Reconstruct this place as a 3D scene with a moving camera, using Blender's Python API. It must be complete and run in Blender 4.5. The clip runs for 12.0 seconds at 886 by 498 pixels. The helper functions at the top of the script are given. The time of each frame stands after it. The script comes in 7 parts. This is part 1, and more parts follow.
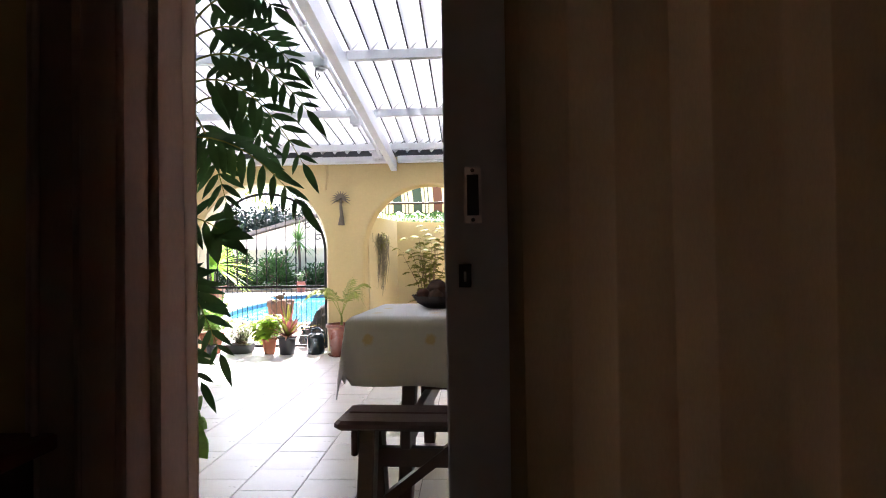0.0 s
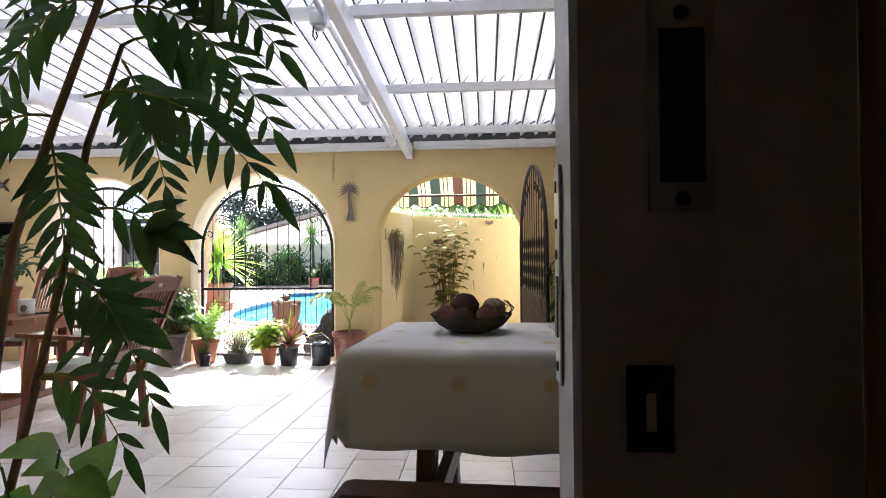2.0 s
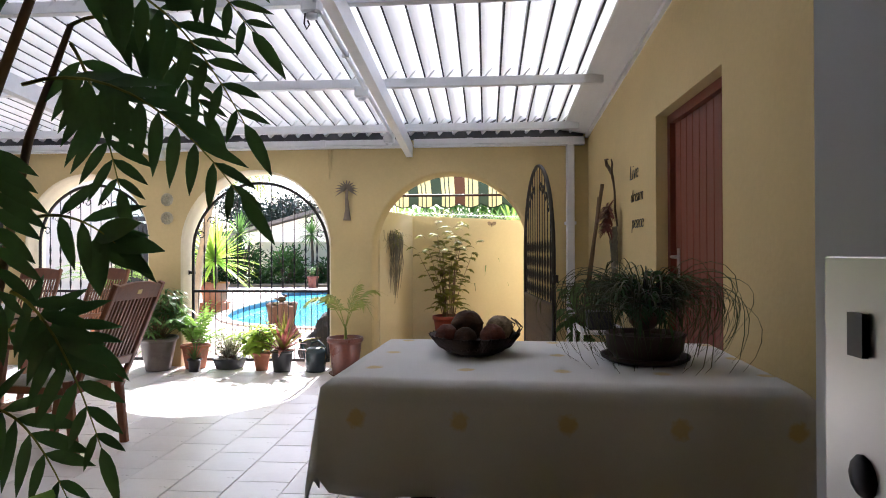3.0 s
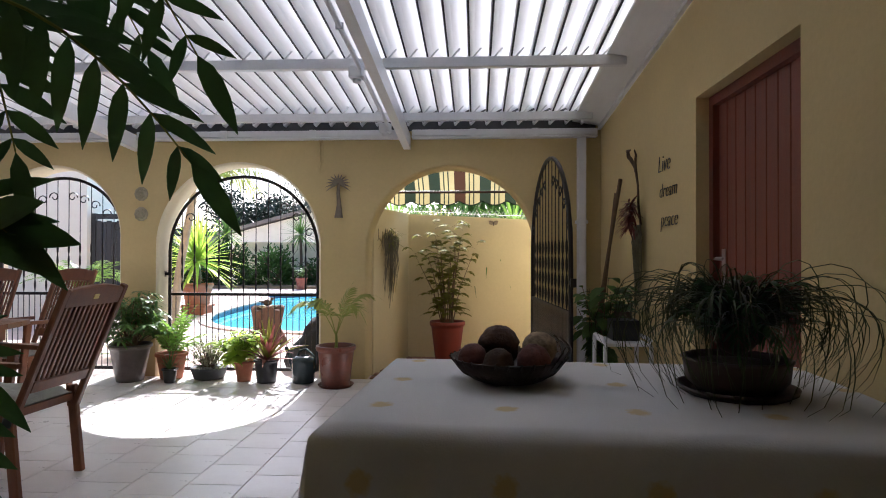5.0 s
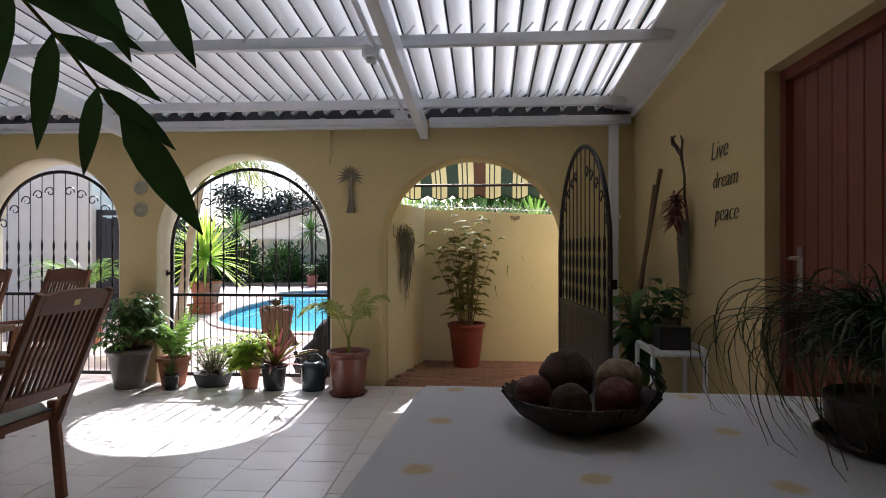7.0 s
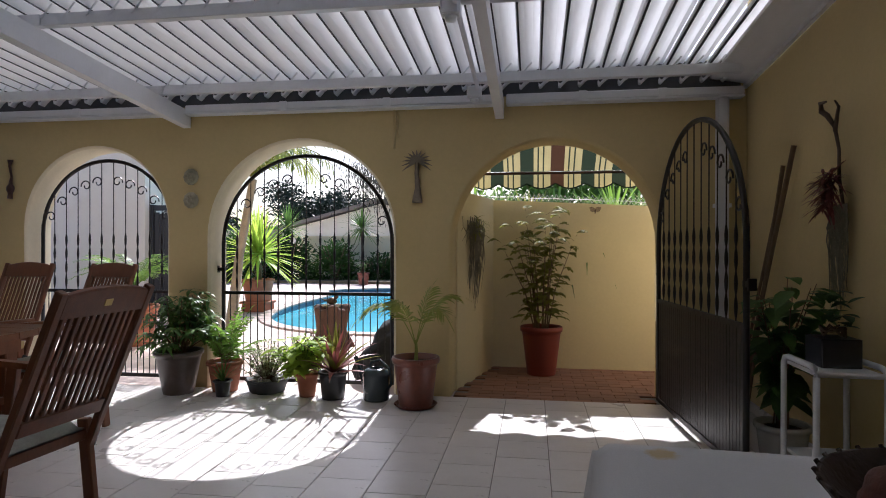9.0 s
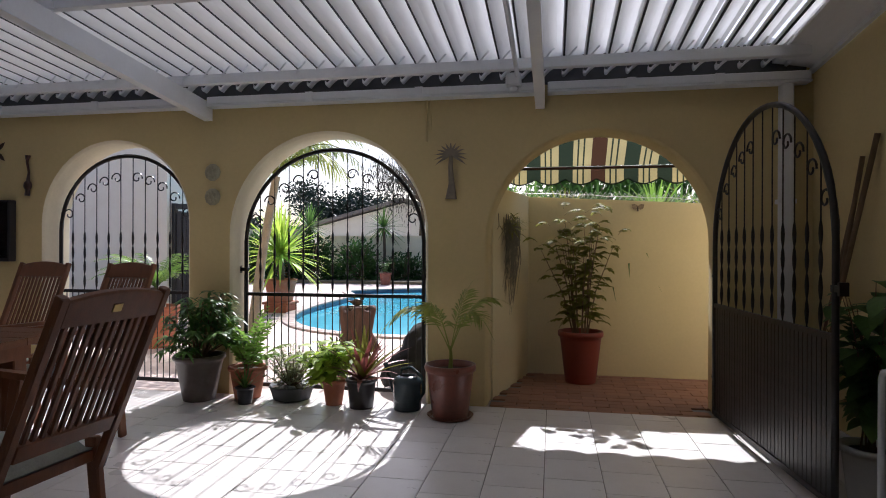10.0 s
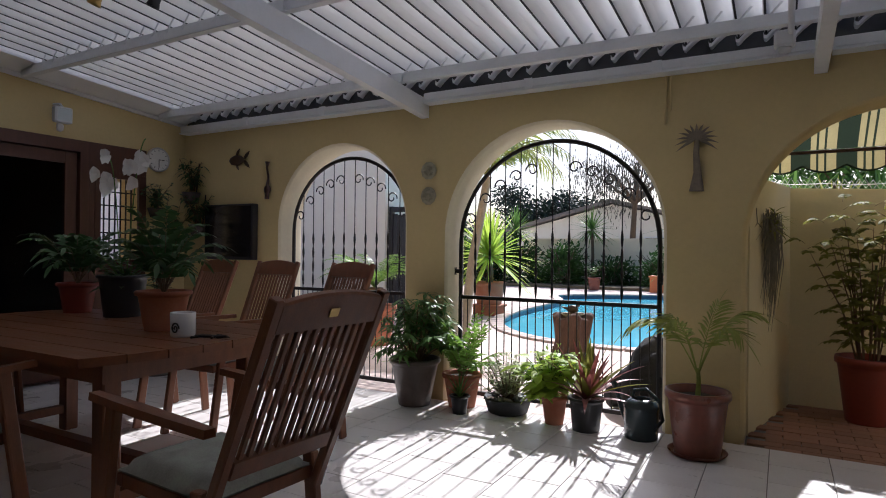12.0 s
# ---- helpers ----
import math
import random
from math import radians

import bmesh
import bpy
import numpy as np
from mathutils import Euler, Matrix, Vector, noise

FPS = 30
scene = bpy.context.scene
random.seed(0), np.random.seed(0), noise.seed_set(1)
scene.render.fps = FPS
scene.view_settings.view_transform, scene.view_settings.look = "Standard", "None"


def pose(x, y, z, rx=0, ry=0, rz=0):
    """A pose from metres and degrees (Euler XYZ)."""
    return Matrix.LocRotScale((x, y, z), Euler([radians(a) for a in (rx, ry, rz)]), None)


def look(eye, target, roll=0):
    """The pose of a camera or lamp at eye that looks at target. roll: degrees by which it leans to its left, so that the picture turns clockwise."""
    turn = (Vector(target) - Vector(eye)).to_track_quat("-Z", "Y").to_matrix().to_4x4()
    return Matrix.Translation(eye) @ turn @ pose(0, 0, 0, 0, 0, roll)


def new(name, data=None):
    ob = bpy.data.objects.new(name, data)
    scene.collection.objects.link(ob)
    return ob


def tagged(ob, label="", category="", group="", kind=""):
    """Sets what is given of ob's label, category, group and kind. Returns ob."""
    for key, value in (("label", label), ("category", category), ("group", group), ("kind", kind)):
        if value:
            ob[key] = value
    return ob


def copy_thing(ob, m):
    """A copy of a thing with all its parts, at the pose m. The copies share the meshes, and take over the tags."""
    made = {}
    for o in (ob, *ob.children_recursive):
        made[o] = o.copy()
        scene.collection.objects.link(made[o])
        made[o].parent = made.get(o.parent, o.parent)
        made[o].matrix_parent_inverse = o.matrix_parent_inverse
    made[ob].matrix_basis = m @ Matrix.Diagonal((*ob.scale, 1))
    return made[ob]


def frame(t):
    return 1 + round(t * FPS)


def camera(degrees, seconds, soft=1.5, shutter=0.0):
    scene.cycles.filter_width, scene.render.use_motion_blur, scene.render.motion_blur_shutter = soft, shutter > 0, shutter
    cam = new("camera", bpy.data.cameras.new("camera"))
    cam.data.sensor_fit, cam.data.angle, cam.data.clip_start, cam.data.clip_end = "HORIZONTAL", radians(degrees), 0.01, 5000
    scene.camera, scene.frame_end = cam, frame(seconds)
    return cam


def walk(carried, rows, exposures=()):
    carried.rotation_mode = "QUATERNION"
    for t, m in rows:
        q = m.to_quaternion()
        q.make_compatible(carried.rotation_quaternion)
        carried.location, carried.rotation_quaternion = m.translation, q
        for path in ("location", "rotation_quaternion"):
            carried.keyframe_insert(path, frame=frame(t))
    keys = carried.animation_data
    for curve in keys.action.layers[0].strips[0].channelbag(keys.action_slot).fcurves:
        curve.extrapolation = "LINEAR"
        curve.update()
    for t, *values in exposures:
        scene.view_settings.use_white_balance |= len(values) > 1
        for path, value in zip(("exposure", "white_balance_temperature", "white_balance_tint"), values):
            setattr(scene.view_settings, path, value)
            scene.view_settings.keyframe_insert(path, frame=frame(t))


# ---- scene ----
cam = camera(72.4, 12.0, soft=1.0)
PATH = [
    (0, (0.165, -0.718, 1.121), (0.08, 1.28, 1.154), -0.9),
    (0.5, (0.158, -0.508, 1.135), (0.066, 1.49, 1.16), -0.8),
    (1, (0.163, -0.277, 1.139), (0.049, 1.719, 1.161), -0.7),
    (1.5, (0.124, -0.053, 1.15), (-0.013, 1.942, 1.17), -0.7),
    (2, (0.072, 0.143, 1.169), (-0.067, 2.138, 1.187), -0.6),
    (2.5, (0.069, 0.284, 1.177), (-0.069, 2.279, 1.196), -0.4),
    (3, (0.056, 0.417, 1.223), (-0.086, 2.412, 1.233), -0.2),
    (5, (-0.082, 0.915, 1.212), (-0.189, 2.912, 1.228), 0.1),
    (5.5, (-0.089, 1.062, 1.245), (-0.207, 3.059, 1.247), 0.0),
    (6, (-0.117, 1.156, 1.23), (-0.226, 3.153, 1.238), -0.0),
    (6.5, (-0.114, 1.252, 1.215), (-0.242, 3.248, 1.226), -0.0),
    (7, (-0.189, 1.329, 1.226), (-0.331, 3.324, 1.229), -0.0),
    (9, (-0.484, 1.911, 1.191), (-0.777, 3.89, 1.189), 0.1),
    (9.5, (-0.565, 2.059, 1.192), (-0.89, 4.032, 1.19), 0.2),
    (10, (-0.649, 2.204, 1.186), (-1.006, 4.172, 1.184), 0.2),
    (10.5, (-0.716, 2.334, 1.174), (-1.116, 4.293, 1.173), 0.3),
    (11, (-0.798, 2.467, 1.176), (-1.34, 4.392, 1.179), 0.3),
    (11.5, (-0.864, 2.538, 1.178), (-1.621, 4.389, 1.181), 0.4),
    (12, (-0.933, 2.603, 1.168), (-1.911, 4.348, 1.173), 0.6),
]
EXPOSURES = [(t, e, 5800, 17) for t, e in ((0.0, 3.02), (1.0, 2.92), (2.0, 2.70), (2.8, 2.42), (3.4, 2.18), (5.0, 1.65), (6.0, 1.41), (7.0, 1.27), (9.0, 0.84), (12.0, 0.61))]
walk(cam, [(t, look(eye, target, roll)) for t, eye, target, roll in PATH], EXPOSURES)

# ---- daylight ----
SUN_TO = Vector((-0.05, 1.0, 0.925)).normalized()
world = bpy.data.worlds.new("sky")
scene.world = world
world.use_nodes = True
wn = world.node_tree.nodes
wn.clear()
sky = wn.new("ShaderNodeTexSky")
sky.sky_type, sky.sun_disc = "NISHITA", False
sky.sun_elevation, sky.sun_rotation = math.asin(SUN_TO.z), -0.05
sky.air_density, sky.dust_density = 1.0, 2.5
wbg = wn.new("ShaderNodeBackground")
wbg.inputs[1].default_value = 0.09
wout = wn.new("ShaderNodeOutputWorld")
world.node_tree.links.new(sky.outputs[0], wbg.inputs[0])
world.node_tree.links.new(wbg.outputs[0], wout.inputs[0])
sun = new("sun", bpy.data.lights.new("sun", "SUN"))
sun.data.energy, sun.data.angle, sun.data.color = 5.0, radians(0.5), (1.0, 0.95, 0.87)
sun.matrix_world = look(SUN_TO * 30, (0, 0, 0))


# ---- mesh helpers ----
class Geo:
    """Vertices and faces of one mesh."""

    def __init__(self):
        self.v, self.f, self.sm = [], [], []

    def add(self, verts, faces, smooth=False):
        n = len(self.v)
        self.v += [tuple(p) for p in verts]
        self.f += [tuple(i + n for i in fc) for fc in faces]
        self.sm += [smooth] * len(faces)
        return self

    def box(self, x0, x1, y0, y1, z0, z1, m=None, c=0.0):
        """A box; c: chamfer of its vertical edges and top."""
        if c <= 0:
            vs = [(x, y, z) for z in (z0, z1) for x, y in ((x0, y0), (x1, y0), (x1, y1), (x0, y1))]
            fs = [(3, 2, 1, 0), (4, 5, 6, 7), (0, 1, 5, 4), (1, 2, 6, 5), (2, 3, 7, 6), (3, 0, 4, 7)]
        else:
            def ring(z, d):
                a, b, e, g = x0 + d, x1 - d, y0 + d, y1 - d
                return [(a + c, e, z), (b - c, e, z), (b, e + c, z), (b, g - c, z), (b - c, g, z), (a + c, g, z), (a, g - c, z), (a, e + c, z)]
            vs = ring(z0, c * 0.6) + ring(z0 + c * 0.6, 0) + ring(z1 - c * 0.6, 0) + ring(z1, c * 0.6)
            fs = [tuple(range(7, -1, -1)), tuple(range(24, 32))]
            for k in range(3):
                for i in range(8):
                    j = (i + 1) % 8
                    fs.append((k * 8 + i, k * 8 + j, k * 8 + 8 + j, k * 8 + 8 + i))
        if m is not None:
            vs = [m @ Vector(p) for p in vs]
        return self.add(vs, fs)

    def tube(self, pts, radii, n=8, caps=True, flat=1.0):
        """A tube along pts; radii one number or one for each point."""
        pts = [Vector(p) for p in pts]
        if not isinstance(radii, (list, tuple)):
            radii = [radii] * len(pts)
        up = Vector((0.13, 0.21, 1)).normalized()
        vs = []
        for i, p in enumerate(pts):
            d = (pts[min(i + 1, len(pts) - 1)] - pts[max(i - 1, 0)]).normalized()
            a = d.cross(up)
            a = a.normalized() if a.length > 1e-4 else Vector((1, 0, 0))
            b = d.cross(a).normalized()
            for k in range(n):
                t = 2 * math.pi * k / n
                vs.append(p + a * (radii[i] * math.cos(t)) + b * (radii[i] * math.sin(t) * flat))
        fs = []
        for i in range(len(pts) - 1):
            for k in range(n):
                l = (k + 1) % n
                fs.append((i * n + k, i * n + l, i * n + n + l, i * n + n + k))
        if caps:
            fs += [tuple(range(n)), tuple(range(len(vs) - 1, len(vs) - n - 1, -1))]
        return self.add(vs, fs, n > 5)

    def lathe(self, prof, n=24, at=(0, 0, 0), wob=0.0):
        """A turned body from (radius, height) pairs."""
        vs, fs = [], []
        for r, z in prof:
            for k in range(n):
                t = 2 * math.pi * k / n
                rr = r * (1 + wob * noise.noise(Vector((math.cos(t) * 2, math.sin(t) * 2, z * 6 + at[0] * 9))))
                vs.append((at[0] + rr * math.cos(t), at[1] + rr * math.sin(t), at[2] + z))
        for i in range(len(prof) - 1):
            for k in range(n):
                l = (k + 1) % n
                fs.append((i * n + k, i * n + l, i * n + n + l, i * n + n + k))
        return self.add(vs, fs, True)

    def leaf(self, base, d, normal, length, width, droop=0.0, fold=0.15, seg=4, shape=0.9):
        """A pointed leaf with a midrib fold and a droop."""
        d, base = Vector(d).normalized(), Vector(base)
        side = d.cross(Vector(normal))
        side = side.normalized() if side.length > 1e-4 else Vector((1, 0, 0))
        nn = side.cross(d).normalized()
        vs, fs = [], []
        for i in range(seg + 1):
            s = i / seg
            w = width * 0.5 * (math.sin(math.pi * min(1, s ** shape)) ** 0.8 if 0 < s < 1 else 0.03)
            c = base + d * (length * s) + Vector((0, 0, -droop * length * s * s))
            vs += [c - side * w + nn * (w * fold), c, c + side * w + nn * (w * fold)]
        for i in range(seg):
            a = i * 3
            fs += [(a, a + 1, a + 4, a + 3), (a + 1, a + 2, a + 5, a + 4)]
        return self.add(vs, fs, True)

    def ball(self, at, r, n=14, m=9, wob=0.0, sq=(1, 1, 1), seed=0.0):
        vs, fs = [], []
        for i in range(m + 1):
            a = math.pi * i / m
            for k in range(n):
                t = 2 * math.pi * k / n
                u = Vector((math.sin(a) * math.cos(t), math.sin(a) * math.sin(t), -math.cos(a)))
                rr = r * (1 + wob * noise.noise(u * 2.2 + Vector((seed, seed, seed))))
                vs.append((at[0] + u.x * rr * sq[0], at[1] + u.y * rr * sq[1], at[2] + u.z * rr * sq[2]))
        for i in range(m):
            for k in range(n):
                l = (k + 1) % n
                fs.append((i * n + k, i * n + l, i * n + n + l, i * n + n + k))
        return self.add(vs, fs, True)

    def mesh(self, name, material):
        me = bpy.data.meshes.new(name)
        me.from_pydata(self.v, [], self.f)
        me.polygons.foreach_set("use_smooth", self.sm)
        me.materials.append(material)
        me.update()
        return me


def part(name, geo, material, parent=None, label=""):
    ob = new(name, geo.mesh(name, material) if isinstance(geo, Geo) else geo)
    if parent is not None:
        ob.parent = parent
    return tagged(ob, label)


def thing(name, label, category, m=None, group="", kind=""):
    """An Empty at a thing's base; its parts are built in its own axes."""
    ob = new(name)
    ob.empty_display_size = 0.05
    if m is not None:
        ob.matrix_world = m
    return tagged(ob, label, category, group, kind)


def setting(name, geo, material, label="", category=""):
    return tagged(part(name, geo, material), label, category, "", "structure")


# ---- materials ----
def mat(name, base, rough=0.6, metal=0.0, var=0.12, scale=6.0, fine=60.0, bump=0.15, spot=None, spot_amt=0.0, spot_scale=2.0, rnd=0.0, trans=0.0, spec=0.5, stretch=None, rvar=0.1):
    m = bpy.data.materials.new(name)
    m.use_nodes = True
    nt = m.node_tree
    N, L = nt.nodes, nt.links
    bs = N["Principled BSDF"]
    tc = N.new("ShaderNodeTexCoord")
    src = tc.outputs["Object"]
    if stretch:
        mp = N.new("ShaderNodeMapping")
        mp.inputs["Scale"].default_value = stretch
        L.new(src, mp.inputs[0])
        src = mp.outputs[0]
    n1, n2 = N.new("ShaderNodeTexNoise"), N.new("ShaderNodeTexNoise")
    n1.inputs["Scale"].default_value, n1.inputs["Detail"].default_value = scale, 5
    n2.inputs["Scale"].default_value, n2.inputs["Detail"].default_value = fine, 4
    L.new(src, n1.inputs["Vector"]), L.new(src, n2.inputs["Vector"])
    mix = N.new("ShaderNodeMix")
    mix.data_type = "FLOAT"
    mix.inputs[0].default_value = 0.4
    L.new(n1.outputs[0], mix.inputs[2]), L.new(n2.outputs[0], mix.inputs[3])
    ramp = N.new("ShaderNodeMapRange")
    ramp.inputs[1].default_value, ramp.inputs[2].default_value = 0.25, 0.75
    ramp.inputs[3].default_value, ramp.inputs[4].default_value = 1 - var, 1 + var
    L.new(mix.outputs[0], ramp.inputs[0])
    val = ramp.outputs[0]
    if rnd:
        oi = N.new("ShaderNodeObjectInfo")
        mr = N.new("ShaderNodeMapRange")
        mr.inputs[3].default_value, mr.inputs[4].default_value = 1 - rnd, 1 + rnd
        L.new(oi.outputs["Random"], mr.inputs[0])
        mu = N.new("ShaderNodeMath")
        mu.operation = "MULTIPLY"
        L.new(val, mu.inputs[0]), L.new(mr.outputs[0], mu.inputs[1])
        val = mu.outputs[0]
    vm = N.new("ShaderNodeVectorMath")
    vm.operation = "SCALE"
    vm.inputs[0].default_value = base
    L.new(val, vm.inputs["Scale"])
    col = vm.outputs[0]
    if spot:
        n3 = N.new("ShaderNodeTexNoise")
        n3.inputs["Scale"].default_value, n3.inputs["Detail"].default_value, n3.inputs["Roughness"].default_value = spot_scale, 6, 0.65
        L.new(src, n3.inputs["Vector"])
        r3 = N.new("ShaderNodeMapRange")
        r3.inputs[1].default_value, r3.inputs[2].default_value, r3.inputs[4].default_value = 0.48, 0.72, spot_amt
        L.new(n3.outputs[0], r3.inputs[0])
        mc = N.new("ShaderNodeMix")
        mc.data_type = "RGBA"
        L.new(r3.outputs[0], mc.inputs[0]), L.new(col, mc.inputs[6])
        mc.inputs[7].default_value = (*spot, 1)
        col = mc.outputs[2]
    L.new(col, bs.inputs["Base Color"])
    rr = N.new("ShaderNodeMapRange")
    rr.inputs[3].default_value, rr.inputs[4].default_value = max(0.03, rough - rvar), min(1, rough + rvar)
    L.new(n1.outputs[0], rr.inputs[0])
    L.new(rr.outputs[0], bs.inputs["Roughness"])
    bs.inputs["Metallic"].default_value = metal
    bs.inputs["Specular IOR Level"].default_value = spec
    if bump:
        bp = N.new("ShaderNodeBump")
        bp.inputs["Strength"].default_value, bp.inputs["Distance"].default_value = bump, 0.01
        L.new(mix.outputs[0], bp.inputs["Height"])
        L.new(bp.outputs[0], bs.inputs["Normal"])
    if trans:
        tr = N.new("ShaderNodeBsdfTranslucent")
        L.new(col, tr.inputs[0])
        ms = N.new("ShaderNodeMixShader")
        ms.inputs[0].default_value = trans
        L.new(bs.outputs[0], ms.inputs[1]), L.new(tr.outputs[0], ms.inputs[2])
        L.new(ms.outputs[0], N["Material Output"].inputs[0])
    return m


def glass(name, tint=(0.9, 0.95, 0.95), rough=0.02):
    m = bpy.data.materials.new(name)
    m.use_nodes = True
    bs = m.node_tree.nodes["Principled BSDF"]
    bs.inputs["Base Color"].default_value = (*tint, 1)
    bs.inputs["Roughness"].default_value = rough
    bs.inputs["Transmission Weight"].default_value = 1.0
    bs.inputs["IOR"].default_value = 1.05
    return m


PLASTER = mat("yellow_plaster", (0.60, 0.475, 0.225), 0.85, var=0.07, scale=1.6, fine=38, bump=0.35, spot=(0.5, 0.4, 0.2), spot_amt=0.35, spot_scale=1.3)
# Paler copy of the yellow plaster, with bounce light put into the colour.
PLASTER_LIT = mat("lit_yellow_plaster", (0.68, 0.58, 0.33), 0.85, var=0.06, scale=1.4, fine=38, bump=0.35, spot=(0.58, 0.48, 0.26), spot_amt=0.35, spot_scale=1.1)
REVEAL = mat("cream_reveal", (0.74, 0.67, 0.48), 0.85, var=0.08, scale=1.6, fine=38, bump=0.35, spot=(0.55, 0.48, 0.34), spot_amt=0.35, spot_scale=2)
PLASTER_WHITE = mat("white_plaster", (0.78, 0.76, 0.7), 0.85, var=0.06, scale=2, fine=30, bump=0.3, spot=(0.55, 0.5, 0.42), spot_amt=0.3)
CREAM = mat("cream_wall", (0.72, 0.66, 0.5), 0.85, var=0.08, scale=1.2, fine=20, bump=0.3, spot=(0.5, 0.45, 0.34), spot_amt=0.4, spot_scale=0.7)
WHITE = mat("white_aluminium", (0.74, 0.75, 0.76), 0.38, var=0.05, scale=5, fine=50, bump=0.04, spot=(0.5, 0.5, 0.48), spot_amt=0.3, spot_scale=3)
BLADE = mat("louvre_white", (0.86, 0.865, 0.87), 0.42, var=0.05, scale=3, fine=25, bump=0.03, spot=(0.52, 0.52, 0.5), spot_amt=0.3, spot_scale=2, stretch=(1, 0.25, 1))
TILE = mat("floor_tile", (0.68, 0.65, 0.625), 0.3, var=0.05, scale=4, fine=45, bump=0.05, spot=(0.45, 0.41, 0.38), spot_amt=0.35, spot_scale=2.5, rnd=0.05)
GROUT = mat("grout", (0.22, 0.2, 0.18), 0.9, var=0.2, bump=0.3)
PAVER = mat("clay_paver", (0.3, 0.15, 0.09), 0.8, var=0.2, scale=8, fine=80, bump=0.4, spot=(0.16, 0.09, 0.06), spot_amt=0.5, rnd=0.15)
PAVING = mat("pink_paving", (0.62, 0.5, 0.44), 0.85, var=0.15, scale=3, fine=40, bump=0.4, spot=(0.4, 0.33, 0.28), spot_amt=0.5, spot_scale=0.8)
IRON = mat("black_iron", (0.018, 0.016, 0.015), 0.45, metal=0.3, var=0.25, scale=20, fine=120, bump=0.2, spot=(0.06, 0.03, 0.02), spot_amt=0.4, spot_scale=12)
TEAK = mat("teak", (0.18, 0.062, 0.024), 0.45, var=0.28, scale=5, fine=60, bump=0.12, stretch=(6, 6, 1), spot=(0.13, 0.045, 0.018), spot_amt=0.5, spot_scale=6)
TEAK_TOP = mat("teak_tabletop", (0.17, 0.06, 0.024), 0.38, var=0.28, scale=5, fine=60, bump=0.1, stretch=(1, 8, 8), spot=(0.13, 0.045, 0.02), spot_amt=0.4, spot_scale=4)
TEAK_PALE = mat("teak_pale", (0.45, 0.2, 0.07), 0.5, var=0.2, scale=5, fine=60, bump=0.12, stretch=(6, 6, 1))
BENCH = mat("dark_stained_wood", (0.055, 0.022, 0.016), 0.35, var=0.35, scale=4, fine=50, bump=0.15, stretch=(1, 8, 8))
DOORWOOD = mat("red_brown_door", (0.17, 0.036, 0.016), 0.55, var=0.25, scale=4, fine=50, bump=0.15, stretch=(8, 8, 1))
FRAMEWOOD = mat("brown_frame", (0.09, 0.035, 0.02), 0.45, var=0.25, scale=4, fine=50, bump=0.15, stretch=(8, 8, 1))
CUSHION = mat("cushion_cloth", (0.29, 0.29, 0.25), 0.95, var=0.3, scale=14, fine=160, bump=0.2, spot=(0.28, 0.33, 0.25), spot_amt=0.6, spot_scale=14, spec=0.2)
CURTAIN = mat("brown_curtain", (0.5, 0.37, 0.27), 0.95, var=0.12, scale=4, fine=200, bump=0.15, spec=0.1, trans=0.72, stretch=(1, 1, 0.3))
CURTAIN_PALE = mat("pale_curtain", (0.76, 0.62, 0.56), 0.95, var=0.12, scale=4, fine=200, bump=0.15, spec=0.1, trans=0.78, stretch=(1, 1, 0.3))
TERRA = mat("terracotta", (0.36, 0.12, 0.06), 0.75, var=0.18, scale=6, fine=70, bump=0.2, spot=(0.42, 0.25, 0.17), spot_amt=0.4, spot_scale=5)
TERRA_GLAZE = mat("brown_glaze", (0.19, 0.058, 0.036), 0.3, var=0.25, scale=5, fine=40, bump=0.1, spot=(0.08, 0.035, 0.025), spot_amt=0.6, spot_scale=4)
REDPOT = mat("red_plastic_pot", (0.22, 0.036, 0.02), 0.5, var=0.1, scale=4, fine=60, bump=0.06)
DARKCLAY = mat("dark_clay", (0.055, 0.03, 0.02), 0.6, var=0.3, scale=6, fine=60, bump=0.2)
GREYPOT = mat("grey_brown_glazed_pot", (0.085, 0.065, 0.055), 0.35, var=0.25, scale=4, fine=30, bump=0.12, spot=(0.24, 0.2, 0.17), spot_amt=0.5, spot_scale=3)
BLACKPOT = mat("black_plastic", (0.02, 0.021, 0.025), 0.35, var=0.2, scale=8, fine=60, bump=0.05)
STONEPOT = mat("grey_stone_tray", (0.06, 0.065, 0.07), 0.8, var=0.3, scale=9, fine=60, bump=0.4)
SOIL = mat("soil", (0.05, 0.032, 0.02), 0.95, var=0.5, scale=20, fine=120, bump=1.0)
PEBBLE = mat("pebbles", (0.4, 0.4, 0.38), 0.7, var=0.3, scale=12, fine=60, bump=0.2, rnd=0.3)
LEAF_DARK = mat("dark_leaf", (0.045, 0.105, 0.028), 0.38, var=0.25, scale=8, fine=60, bump=0.08, trans=0.36)
LEAF_MID = mat("mid_leaf", (0.1, 0.2, 0.045), 0.45, var=0.35, scale=8, fine=60, bump=0.08, trans=0.42)
LEAF_LIGHT = mat("light_leaf", (0.2, 0.35, 0.06), 0.45, var=0.3, scale=8, fine=60, bump=0.08, trans=0.5)
LEAF_YELLOW = mat("yellow_green_leaf", (0.27, 0.31, 0.06), 0.5, var=0.3, scale=8, fine=60, bump=0.08, trans=0.4)
LEAF_OLIVE = mat("olive_leaf", (0.2, 0.2, 0.04), 0.65, var=0.4, scale=8, fine=60, bump=0.08, trans=0.45, spec=0.2)
LEAF_RED = mat("bronze_leaf", (0.2, 0.06, 0.05), 0.4, var=0.4, scale=10, fine=60, bump=0.08, trans=0.3)
